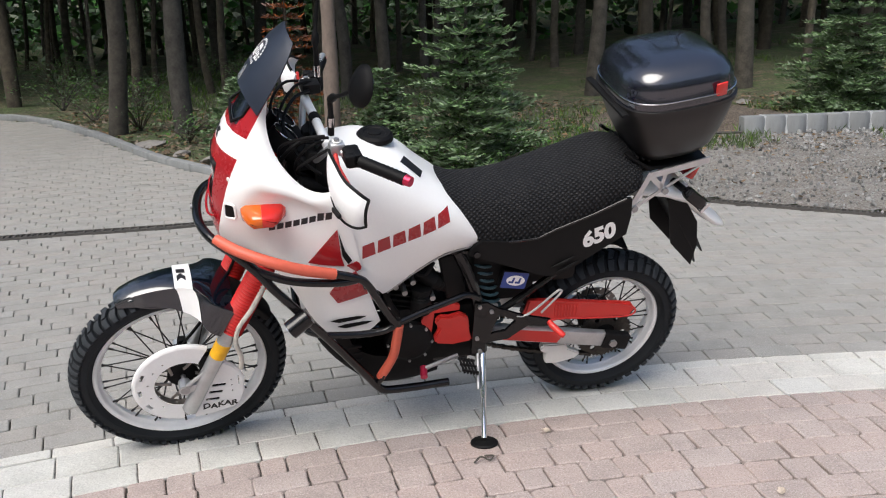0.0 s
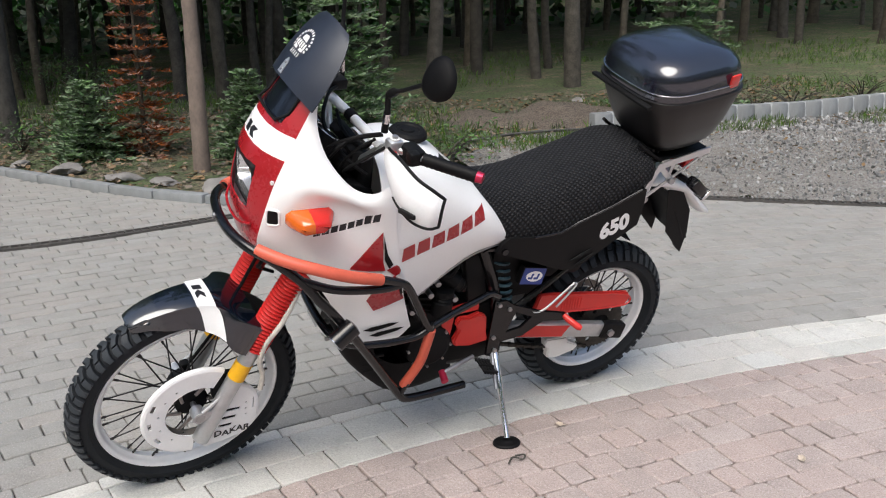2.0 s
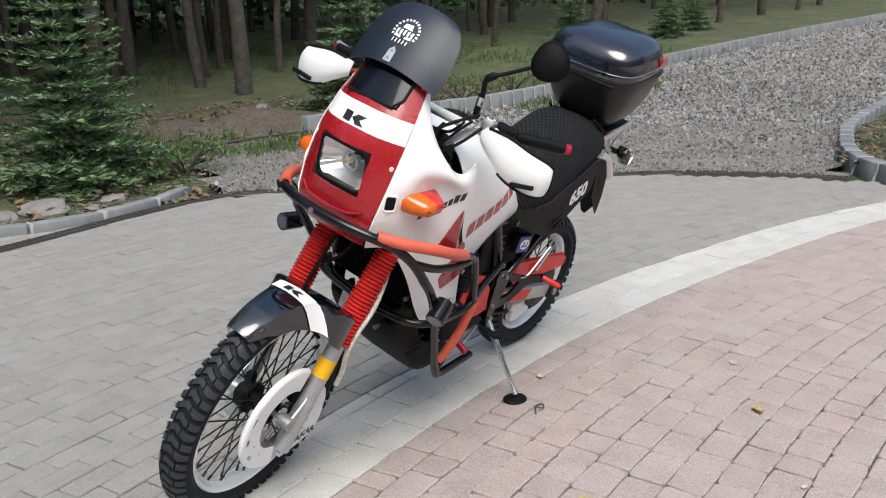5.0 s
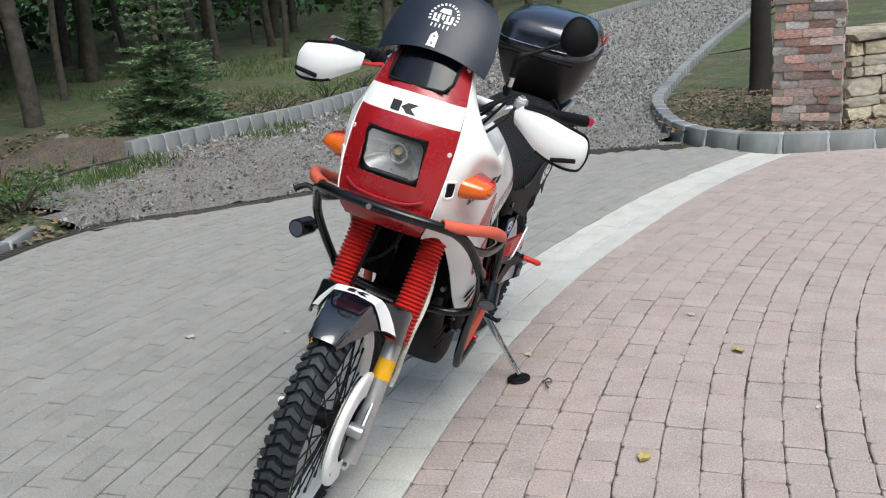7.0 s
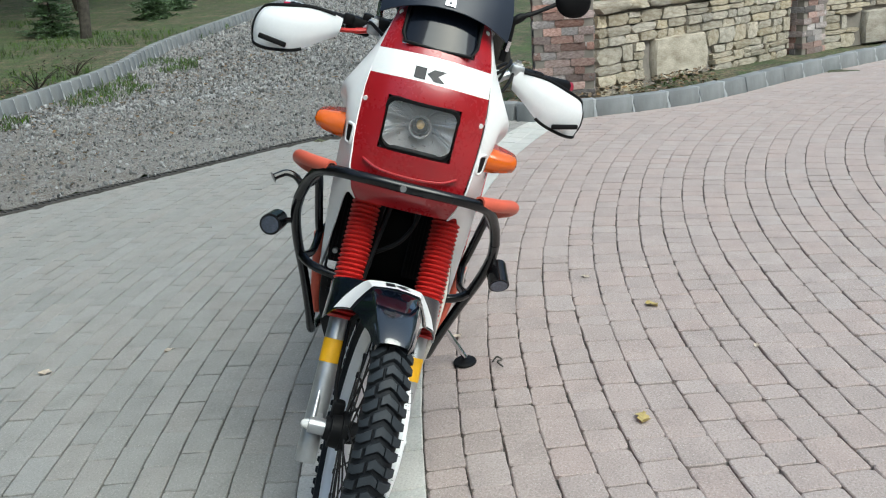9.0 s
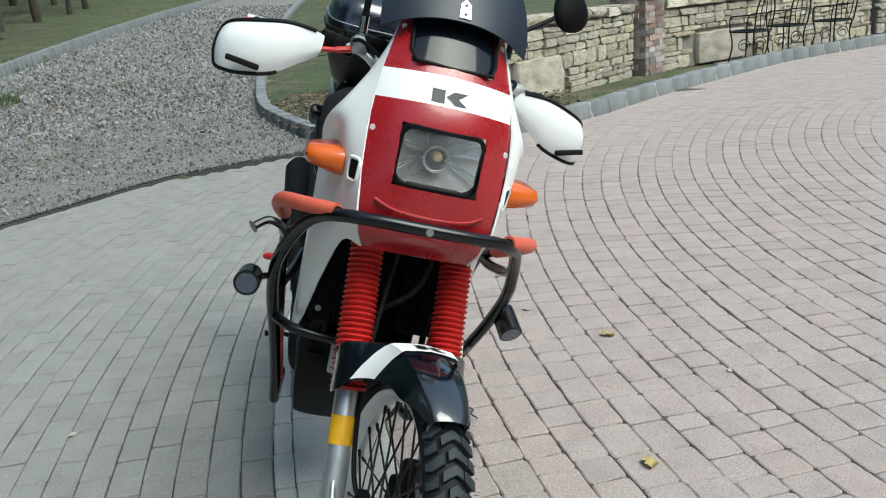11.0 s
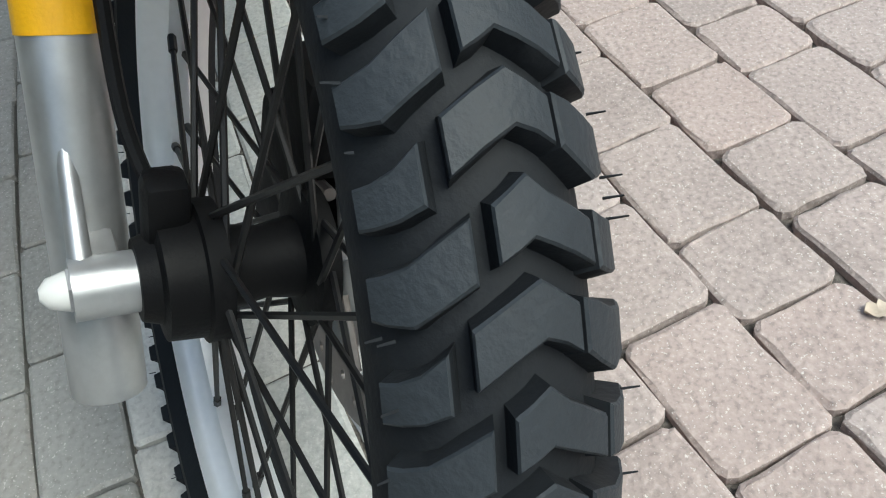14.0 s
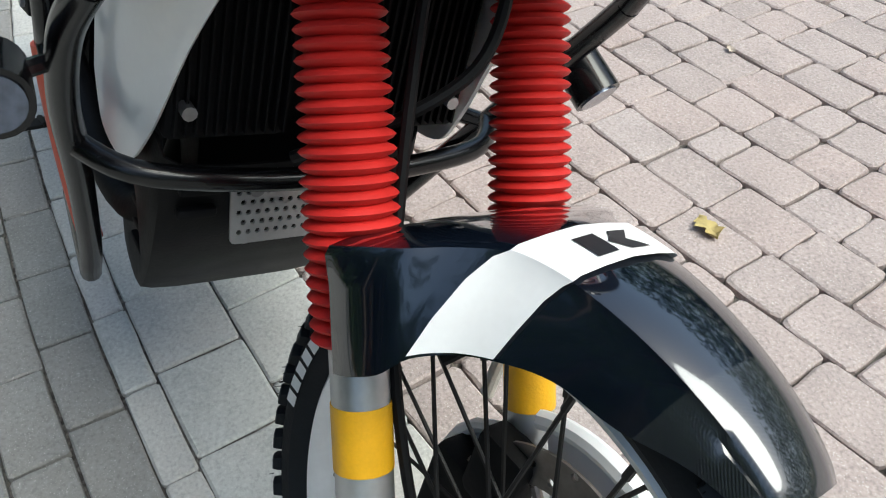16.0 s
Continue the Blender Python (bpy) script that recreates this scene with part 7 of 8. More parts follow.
guard = [(0.352, 0.458), (0.336, 0.530), (0.29, 0.528), (0.12, 0.502), (-0.071, 0.472), (-0.092, 0.444), (-0.072, 0.412), (0.06, 0.420), (0.182, 0.432), (0.262, 0.420), (0.305, 0.424)]
plate(bm, [guard], 0.020, lambda a, b, z: Vector((a, 0.088 + z, b)))
bmesh.ops.bevel(bm, geom=[e for e in bm.edges if len(e.link_faces) == 2 and e.calc_face_angle() > 0.8], offset=0.005, segments=2, affect="EDGES")
part("chain_guard", bm, M["red_bright"], arm, "bright red ribbed chain guard")
for k in range(8):
    x = 0.145 + 0.012 * k
    part("guard_rib", tube(B(), [(x, 0.1085, 0.445 + 0.0002 * k), (x + 0.003, 0.1095, 0.490 + 0.002 * k)], 0.0028, 6), M["red_bright"], arm)
bm = tube(B(), smooth_path([(0.337, 0.107, 0.530), (0.20, 0.1085, 0.512), (0.0, 0.1085, 0.480), (-0.088, 0.106, 0.448), (-0.070, 0.107, 0.413), (0.10, 0.1085, 0.424), (0.20, 0.1085, 0.434), (0.30, 0.107, 0.424), (0.352, 0.106, 0.458)]), 0.0035, 6)
part("guard_edge", bm, M["red_bright"], arm)
# chain runs
for pts in ([(0.555, 0.077, 0.455), (0.30, 0.077, 0.44), (0.02, 0.077, 0.418)], [(0.545, 0.077, 0.352), (0.40, 0.077, 0.300), (0.26, 0.077, 0.262), (0.12, 0.077, 0.236), (0.03, 0.077, 0.212)]):
    bm = B()
    run = smooth_path(pts, 24)
    L = [run[0]]
    for p in run:
        if (p - L[-1]).length > 0.0155:
            L.append(p)
    for i in range(len(L) - 1):
        c, d = (L[i] + L[i + 1]) / 2, (L[i + 1] - L[i])
        m = Matrix((d.normalized(), Vector((0, 1, 0)), d.normalized().cross(Vector((0, 1, 0))))).transposed()
        box(bm, c, (0.017, 0.018 if i % 2 else 0.012, 0.012), 0.0, m)
    part("chain", bm, M["chain"], arm, "oily drive chain")
bm = B()
plate(bm, [[(0.255, 0.305), (0.16, 0.30), (0.15, 0.275), (0.095, 0.245), (0.115, 0.222), (0.19, 0.205), (0.235, 0.212), (0.24, 0.26), (0.262, 0.28)]], 0.030, lambda a, b, z: Vector((a, 0.070 + z, b)))
bmesh.ops.bevel(bm, geom=[e for e in bm.edges if len(e.link_faces) == 2 and e.calc_face_angle() > 0.8], offset=0.005, segments=2, affect="EDGES")
part("chain_guide", bm, M["cap_white"], arm, "white plastic chain guide")
for s in (1, -1):
    rest = group_part("foot_rest", bike, "black foot rest bracket with a red passenger peg")
    bm = B()
    plate(bm, [[(0.552, 0.575), (0.505, 0.570), (0.47, 0.545), (0.38, 0.520), (0.285, 0.515), (0.275, 0.490), (0.36, 0.478), (0.42, 0.41), (0.50, 0.392), (0.525, 0.33), (0.550, 0.34)], [(0.46, 0.515), (0.40, 0.495), (0.43, 0.445), (0.485, 0.43)]], 0.012, lambda a, b, z: Vector((a, s * (0.138 + z + max(0, 0.45 - a) * 0.35), b)))
    part("bracket", bm, M["black"], rest)
    part("passenger_peg", tube(B(), [(0.292, 0.205 * s, 0.508), (0.286, 0.222 * s, 0.502), (0.262, 0.262 * s, 0.490), (0.255, 0.270 * s, 0.487)], [0.009, 0.012, 0.0125, 0.008], 12), M["red_bright"], rest, "red anodised passenger peg")
    if s > 0:
        part("wire_guard", tube(B(), smooth_path([(0.40, 0.165, 0.515), (0.36, 0.175, 0.525), (0.275, 0.180, 0.610), (0.258, 0.180, 0.622), (0.255, 0.182, 0.608), (0.315, 0.180, 0.530)]), 0.0042, 8), M["alu"], rest)
    peg = part("rider_peg", tube(B(), [(0.604, 0.17 * s, 0.350), (0.544, 0.17 * s, 0.330)], 0.006, 6), M["black_dull"], rest)
    for k in range(5):
        part("peg_tooth", tube(B(), [(0.60 - 0.012 * k, 0.165 * s, 0.352 - 0.004 * k), (0.595 - 0.012 * k, 0.235 * s, 0.338 - 0.004 * k)], 0.0042, 6), M["black_dull"], peg)
    for q in (0.20, 0.232):
        part("peg_bar", tube(B(), [(0.604, q * s, 0.350), (0.544, q * s, 0.330)], 0.005, 6), M["black_dull"], peg)
    for x, z in ((0.535, 0.56), (0.49, 0.535), (0.535, 0.42), (0.52, 0.36)):
        part("bracket_bolt", rod(B(), (x, 0.145 * s, z), (x, 0.158 * s, z), 0.008, 8), M["steel"], rest)
bm = tube(B(), smooth_path([(0.60, 0.145, 0.345), (0.68, 0.165, 0.335), (0.73, 0.175, 0.325)]), 0.008, 8)
lever = part("gear_lever", bm, M["steel"], bike, "steel gear lever")
part("lever_rubber", rod(B(), (0.73, 0.165, 0.325), (0.735, 0.205, 0.312), 0.013, 12), M["pink_anodised"], lever, "red toe peg")
stand = group_part("side_stand", bike, "chromed side stand with a black foot")
foot = Vector((0.543, 0.363, 0.136))
piv = Vector((0.505, 0.135, 0.335))
part("stand_leg", tube(B(), [piv, piv.lerp(foot, 0.5), piv.lerp(foot, 0.52), foot], [0.013, 0.013, 0.0105, 0.0105], 14), M["chrome"], stand)
part("stand_spring", tube(B(), [piv + Vector((0.02, 0.01, 0.01)), piv.lerp(foot, 0.4) + Vector((0.02, 0.01, 0.0))], 0.007, 8), M["steel"], stand)

bm = lathe(B(), [(0.0, 0.014), (0.014, 0.014), (0.018, 0.011), (0.040, 0.009), (0.043, 0.005), (0.043, 0.0), (0.0, 0.0)], 24, (0, 0, 0), "Z")
flat = bike.matrix_world.inverted() @ pose(0.130, 2.712, -0.005)
for v in bm.verts:
    v.co = flat @ Vector((v.co.x * 1.15, v.co.y, v.co.z))
part("stand_foot", bm, M["black_plastic"], stand, "round black stand foot")

# ---- tail: rack, plate bracket, light, box ----
tail = group_part("rear_rack", bike, "silver rear rack and white tail")
for s in (1, -1):
    y = 0.128 * s
    for pts, w in (([(0.030, 0.870), (0.048, 0.870), (-0.020, 1.040), (-0.040, 1.032)], 0.006), ([(-0.035, 1.018), (-0.235, 1.062), (-0.235, 1.086), (-0.030, 1.040)], 0.006), ([(-0.195, 1.052), (-0.215, 1.058), (0.005, 0.902), (0.022, 0.906)], 0.005), ([(-0.075, 1.03), (-0.09, 1.032), (-0.08, 0.965), (-0.068, 0.962)], 0.005), ([(-0.02, 1.02), (-0.045, 1.025), (-0.095, 0.975), (-0.08, 0.965)], 0.005)):
        bm = B()
        plate(bm, [pts], w, lambda a, b, z: Vector((a, y + z * s, b)))
        part("rack_plate", bm, M["alu"], tail, "brushed aluminium rack side")
    for x, z in ((-0.09, 0.968), (0.01, 0.905)):
        part("rack_bolt", rod(B(), (x, y, z), (x, y + 0.016 * s, z), 0.012, 10), M["steel"], tail)
    bm = B()
    plate(bm, [[(0.05, 0.86), (0.01, 0.93), (-0.02, 0.96), (-0.012, 0.90), (0.03, 0.845)]], 0.01, lambda a, b, z: Vector((a, s * (0.115 + z), b)))
    part("tail_side", bm, M["white"], tail)
    part("rack_tip", tube(B(), [(0.07, 0.105 * s, 1.108), (0.045, 0.115 * s, 1.09), (-0.03, 0.125 * s, 1.045)], 0.006, 8), M["black_plastic"], tail)
    ind = group_part("rear_indicator", bike, "chrome rear indicator")
    part("stalk", rod(B(), (-0.165, 0.05 * s, 0.955), (-0.185, 0.155 * s, 0.950), 0.012, 10), M["black_plastic"], ind)
    bm = B()
    box(bm, (-0.190, 0.165 * s, 0.948), (0.085, 0.050, 0.042), 0.012, Matrix.Rotation(radians(-38), 3, "Y"))
    part("housing", bm, M["black"], ind)
    bm = B()
    box(bm, (-0.226, 0.165 * s, 0.920), (0.016, 0.054, 0.046), 0.006, Matrix.Rotation(radians(-38), 3, "Y"))
    part("lens", bm, M["chrome"], ind)
bm = B()
box(bm, (-0.09, 0, 1.052), (0.29, 0.24, 0.010), 0.004, Matrix.Rotation(radians(8), 3, "Y"))
for k in range(4):
    box(bm, (0.035 - 0.022 * k, 0, 1.085 - 0.006 * k), (0.010, 0.20, 0.012), 0.003)
part("rack_top", bm, M["black_plastic"], tail)
bm = B()
rws = []
for x, z, w, t in ((0.0, 0.965, 0.100, 0.05), (-0.12, 0.952, 0.110, 0.05), (-0.215, 0.922, 0.108, 0.060), (-0.265, 0.880, 0.104, 0.062), (-0.315, 0.836, 0.096, 0.052), (-0.365, 0.800, 0.084, 0.042), (-0.400, 0.780, 0.066, 0.030), (-0.412, 0.776, 0.044, 0.018)):
    rws.append([Vector((x, w * math.cos(a) * (1.0), z - 0.02 + t * math.sin(a) * 0.6)) for a in np.linspace(0, 2 * math.pi, 20, endpoint=False)])
V = grid(bm, rws, closed=True)
bm.faces.new(V[-1])
bm.faces.new(V[0][::-1])
bmesh.ops.recalc_face_normals(bm, faces=bm.faces)
part("tail_cowl", bm, M["white"], tail, "white tail cowl", 60)
bm = B()
box(bm, (-0.235, 0, 0.985), (0.035, 0.11, 0.060), 0.010, Matrix.Rotation(radians(-20), 3, "Y"))
part("tail_light", bm, M["red_lens"], tail, "red tail light")
bm = B()
plate(bm, [[(-0.085, 0), (0.085, 0), (0.092, -0.10), (0.090, -0.23), (0.012, -0.35), (-0.006, -0.34), (-0.010, -0.25), (-0.075, -0.24), (-0.085, -0.12)]], 0.006, lambda a, b, z: Vector((-0.150 + b * 0.60 + z, a, 0.890 + b * 0.93)))
for s in (1, -1):
    plate(bm, [[(-0.140, 0.900), (-0.188, 0.715), (-0.290, 0.610), (-0.296, 0.700), (-0.275, 0.800), (-0.215, 0.885)]], 0.004, lambda a, b, z: Vector((a, s * (0.086 + z), b)))
part("mud_flap", bm, M["black_plastic"], tail, "black rear mudguard flap")
bm = B()
plate(bm, [rounded(0.150, 0.150, 0.010)], 0.004, lambda a, b, z: Vector((-0.325 + b * 0.50 - z, a - 0.040, 0.690 + b * 0.87)))
part("number_plate", bm, M["black_plastic"], tail, "number plate in a dark holder, seen from behind")

case = group_part("top_box", bike, "glossy black top box with a red reflector")
case.matrix_basis = Matrix.Translation((-0.118, 0, 1.080)) @ Matrix.Rotation(radians(9), 4, "Y") @ Matrix.Diagonal((1, 1, 0.96, 1))
def squircle(hx, hy, z, n=44, e=3.6):
    out = []
    for k in range(n):
        a = 2 * math.pi * k / n
        ca, sa = math.cos(a), math.sin(a)
        out.append(Vector((hx * abs(ca) ** (2 / e) * (1 if ca > 0 else -1), hy * abs(sa) ** (2 / e) * (1 if sa > 0 else -1), z)))
    return out
def stack(levels, cap_low=True, cap_top=True):
    bm = B()
    V = grid(bm, [squircle(*l) for l in levels], closed=True)
    if cap_low:
        bm.faces.new(V[0][::-1])
    if cap_top:
        bm.faces.new(V[-1])
    bmesh.ops.recalc_face_normals(bm, faces=bm.faces)
    return bm
part("base", stack([(0.088, 0.090, 0.0), (0.112, 0.118, 0.006), (0.140, 0.150, 0.045), (0.165, 0.176, 0.11), (0.182, 0.192, 0.17), (0.190, 0.200, 0.205), (0.190, 0.200, 0.222)]), M["box_low"], case, "satin black lower box", 50)
part("seam_lip", stack([(0.190, 0.200, 0.222), (0.199, 0.209, 0.224), (0.199, 0.209, 0.236), (0.192, 0.202, 0.238)]), M["box_low"], case)
part("lid", stack([(0.193, 0.203, 0.2385), (0.193, 0.203, 0.262), (0.189, 0.199, 0.268), (0.186, 0.196, 0.300), (0.174, 0.184, 0.330), (0.150, 0.160, 0.352), (0.110, 0.118, 0.366), (0.05, 0.06, 0.373), (0.01, 0.012, 0.374)]), M["box_top"], case, "glossy black domed lid", 60)
bm = B()
tube(bm, [p * 1.0 + Vector((0, 0, 0)) for p in squircle(0.1935, 0.2035, 0.264)], 0.0022, 6, closed=True)
part("lid_trim", bm, M["chrome"], case, "thin chrome trim line")
bm = B()
box(bm, (-0.095, 0.2025, 0.279), (0.036, 0.006, 0.052), 0.002, Matrix.Rotation(radians(-14), 3, "X") @ Matrix.Rotation(radians(6), 3, "Y"))
part("reflector", bm, M["red_lens"], case, "red rectangular reflector")
bm = B()
box(bm, (0.203, 0, 0.226), (0.022, 0.32, 0.012), 0.004)
part("front_ledge", bm, M["black_plastic"], case)

# ---- handlebar, controls, mirrors ----
hb = group_part("handlebar", bike, "silver handlebar with black grips")
hb.matrix_basis = STEER
part("bar", tube(B(), smooth_path([(0.945, -0.450, 1.248), (1.015, -0.265, 1.252), (1.065, -0.18, 1.245), (1.095, -0.09, 1.16), (1.10, 0, 1.148), (1.095, 0.09, 1.16), (1.065, 0.18, 1.245), (1.012, 0.265, 1.252), (0.905, 0.400, 1.250)]), 0.0115, 12), M["alu"], hb, "bare aluminium bar")
part("cross_brace", tube(B(), [(1.068, -0.165, 1.238), (1.068, -0.05, 1.240), (1.068, 0.165, 1.238)], 0.0145, 14), M["white_plastic"], hb, "white metal cross brace")
part("brace_pad", tube(B(), [(1.068, -0.035, 1.240), (1.068, 0.0, 1.240)], 0.0175, 14), M["black_plastic"], hb)
for s in (1, -1):
    ga, gb = (Vector((1.003, 0.278, 1.2515)), Vector((0.908, 0.397, 1.250))) if s > 0 else (Vector((1.008, -0.285, 1.2515)), Vector((0.952, -0.435, 1.240)))
    part("grip", tube(B(), [ga.lerp(gb, k / 21) for k in range(22)], [0.0172 if k % 2 else 0.0188 for k in range(22)], 14), M["black_plastic"], hb, "black rubber grip")
    part("bar_end", tube(B(), [gb, gb + (gb - ga).normalized() * 0.018], [0.0165, 0.0150], 14), M["pink_anodised"], hb, "red anodised bar end")
    bm = B()
    box(bm, (1.020, 0.245 * s, 1.252), (0.05, 0.07, 0.045), 0.010)
    box(bm, (1.035, 0.275 * s, 1.262), (0.03, 0.03, 0.03), 0.006)
    part("switch_box", bm, M["black_plastic"], hb)
    bm = B()
    box(bm, (1.055, 0.205 * s, 1.262), (0.045, 0.04, 0.040), 0.010)
    part("lever_perch", bm, M["alu"], hb)
    part("lever", tube(B(), smooth_path([(1.062, 0.215 * s, 1.252), (1.065, 0.26 * s, 1.238), (1.055, 0.34 * s, 1.222), (1.045, 0.40 * s, 1.215)]), [0.008] * 6 + [0.006] * 13, 8), M["red_bright"], hb, "red lever")
    if s < 0:
        bm = B()
        box(bm, (1.05, -0.17, 1.275), (0.06, 0.055, 0.035), 0.008)
        box(bm, (1.025, -0.225, 1.280), (0.03, 0.03, 0.02), 0.005)
        part("brake_reservoir", bm, M["black_plastic"], hb)
    guard = group_part("hand_guard", bike, "white plastic hand guard with black edging")
    guard.matrix_basis = STEER
    rws = [[(1.072, 0.198, 1.262), (1.078, 0.198, 1.245), (1.080, 0.200, 1.228), (1.074, 0.205, 1.212)],
           [(1.082, 0.235, 1.268), (1.090, 0.240, 1.240), (1.092, 0.245, 1.212), (1.086, 0.250, 1.188)],
           [(1.082, 0.305, 1.268), (1.098, 0.310, 1.228), (1.100, 0.315, 1.185), (1.090, 0.318, 1.150)],
           [(1.072, 0.385, 1.252), (1.088, 0.392, 1.215), (1.090, 0.398, 1.172), (1.082, 0.400, 1.132)],
           [(1.045, 0.440, 1.236), (1.060, 0.452, 1.205), (1.062, 0.455, 1.168), (1.056, 0.450, 1.130)],
           [(1.020, 0.458, 1.218), (1.030, 0.468, 1.195), (1.032, 0.470, 1.165), (1.028, 0.462, 1.136)]]
    out = 0.0
    gr = refine([[Vector((x, y * s + out, z)) for x, y, z in ([(x, 0.2 + (y - 0.2) * 0.88, z) for x, y, z in r] if s > 0 else [(x, 0.29 + (y - 0.198) * 0.826, z) for x, y, z in r])] for r in rws], 5, 5)
    bm = B()
    grid(bm, gr)
    thicken(bm, 0.004)
    shell_ob = part("shell", bm, M["white_plastic"], guard, "milky white guard shell", 50)
    edge = [r[0] for r in gr[4:]] + gr[-1][1:] + [r[-1] for r in gr[-2:8:-1]]
    part("edging", tube(B(), edge, 0.0046, 8), M["black_plastic"], guard)
    bm = B()
    m = Matrix.Rotation(radians(16 if s > 0 else -5), 3, "X")
    box(bm, (1.098, (0.378 if s > 0 else 0.455) * s, 1.158), (0.012, 0.075, 0.013), 0.003, m)
    part("vent", bm, M["black_dull"], guard)
    part("clamp", rod(B(), (1.055, 0.205 * s, 1.245), (1.055, 0.205 * s, 1.285), 0.014, 12), M["cap_white"], guard)
    part("clamp_bolt", rod(B(), (1.055, 0.205 * s, 1.283), (1.055, 0.205 * s, 1.292), 0.008, 8), M["steel"], guard)
    # mirror
    mir = group_part("mirror", bike, "round black rear-view mirror on a stem")
    base = Vector((1.04, 0.175 * s, 1.262))
    if s > 0:
        knee, c = Vector((1.04, 0.185, 1.375)), Vector((0.975, 0.330, 1.470))
        n_ = Vector((0.86, 0.30, 0.30)).normalized()
    else:
        knee, c = Vector((1.045, -0.180, 1.41)), Vector((1.03, -0.215, 1.600))
        n_ = Vector((0.9, -0.35, 0.1)).normalized()
    part("stem", tube(B(), smooth_path([base, base.lerp(knee, 0.6), knee, knee.lerp(c, 0.35), c - n_ * 0.004], 5), [0.010] * 5 + [0.008] * 5 + [0.012] * 3 + [0.006] * 8, 10), M["black_plastic"], mir)
    part("stem_nut", tube(B(), [base.lerp(knee, 0.25), base.lerp(knee, 0.5)], 0.0105, 8), M["chrome"], mir)
    rot = n_.to_track_quat("Z", "Y").to_matrix()
    bm = B()
    prof = [(0.0, 0.020), (0.020, 0.019), (0.040, 0.014), (0.052, 0.005), (0.055, -0.003), (0.052, -0.006), (0.0, -0.006)]
    lathe(bm, prof, 32, (0, 0, 0), "Z")
    for v in bm.verts:
        t_ = math.atan2(v.co.y, v.co.x)
        v.co = rot @ Vector((v.co.x * (1.0 + 0.05 * math.cos(3 * t_ + 0.9)), v.co.y * (1.06 + 0.05 * math.cos(3 * t_ + 0.9)), v.co.z)) + c
    part("shell", bm, M["mirror"], mir, "textured black mirror back", 50)
    part("glass", tube(B(), [c - n_ * 0.0062, c - n_ * 0.0075], 0.049, 24), M["chrome"], mir)
# instruments and cables in the cockpit
dash = group_part("instruments", bike, "dark instrument cluster with cables")
for y, r in ((0.055, 0.042), (-0.055, 0.042)):
    bm = lathe(B(), [(0.0, 0.0), (r * 0.9, 0.0), (r, 0.004), (r * 1.06, 0.002), (r * 1.06, -0.05), (0.0, -0.055)], 28, (0, 0, 0), "Z")
    m = pose(1.165, y, 1.215, 0, -38, 0)
    for v in bm.verts:
        v.co = m @ v.co
    part("dial", bm, M["black_plastic"], dash)
    part("dial_ring", tube(B(), [m @ Vector((r * math.cos(a), r * math.sin(a), 0.006)) for a in np.linspace(0, 2 * math.pi, 28, endpoint=False)], 0.002, 6, closed=True), M["chrome"], dash)
bm = B()
box(bm, (1.15, 0, 1.165), (0.12, 0.20, 0.05), 0.015, Matrix.Rotation(radians(-35), 3, "Y"))
part("dash_body", bm, M["black_dull"], dash)
for pts in ([(1.06, 0.20, 1.27), (1.13, 0.19, 1.26), (1.19, 0.13, 1.20), (1.17, 0.07, 1.08)], [(1.05, 0.19, 1.26), (1.11, 0.15, 1.235), (1.14, 0.09, 1.17), (1.10, 0.03, 1.06)], [(1.06, -0.20, 1.27), (1.15, -0.18, 1.28), (1.20, -0.10, 1.22), (1.16, -0.03, 1.08)],
            [(1.05, -0.16, 1.29), (1.12, -0.10, 1.30), (1.18, 0.0, 1.25), (1.19, 0.06, 1.15)], [(1.03, 0.22, 1.25), (1.10, 0.20, 1.20), (1.14, 0.15, 1.14), (1.10, 0.10, 1.09)]):
    part("cable", tube(B(), smooth_path(pts), 0.0048, 8), M["black_plastic"], dash)
for pts, r in (([(1.075, -0.12, 1.275), (1.13, -0.04, 1.285), (1.17, 0.05, 1.24), (1.13, 0.13, 1.17), (1.07, 0.15, 1.12)], 0.0055), ([(1.08, 0.10, 1.20), (1.13, 0.13, 1.22), (1.185, 0.12, 1.16), (1.19, 0.06, 1.08)], 0.0065),
               ([(1.06, 0.16, 1.235), (1.075, 0.12, 1.19), (1.085, 0.05, 1.185), (1.08, -0.04, 1.18), (1.07, -0.12, 1.20)], 0.0050), ([(1.07, 0.19, 1.25), (1.12, 0.175, 1.215), (1.145, 0.13, 1.14), (1.12, 0.09, 1.07)], 0.0042)):
    part("cable", tube(B(), smooth_path(pts), r, 8), M["black_plastic"], dash)
# added black blocks that darken the cockpit and hide the white tank front
bm = B()
box(bm, (1.062, 0.0, 1.105), (0.045, 0.27, 0.13), 0.018)
box(bm, (1.085, 0.085, 1.150), (0.05, 0.08, 0.06), 0.012)
box(bm, (1.085, -0.07, 1.150), (0.05, 0.09, 0.06), 0.012)
part("fuse_box", bm, M["black_dull"], dash)
for x, y, z in ((1.12, 0.10, 1.14), (1.09, 0.06, 1.12), (1.10, -0.08, 1.13)):
    bm = B()
    box(bm, (x, y, z), (0.05, 0.05, 0.04), 0.01)
    part("connector", bm, M["black_dull"], dash)
part("ignition_switch", tube(B(), [(1.08, 0.02, 1.10), (1.075, 0.02, 1.165)], 0.018, 14), M["steel"], dash)
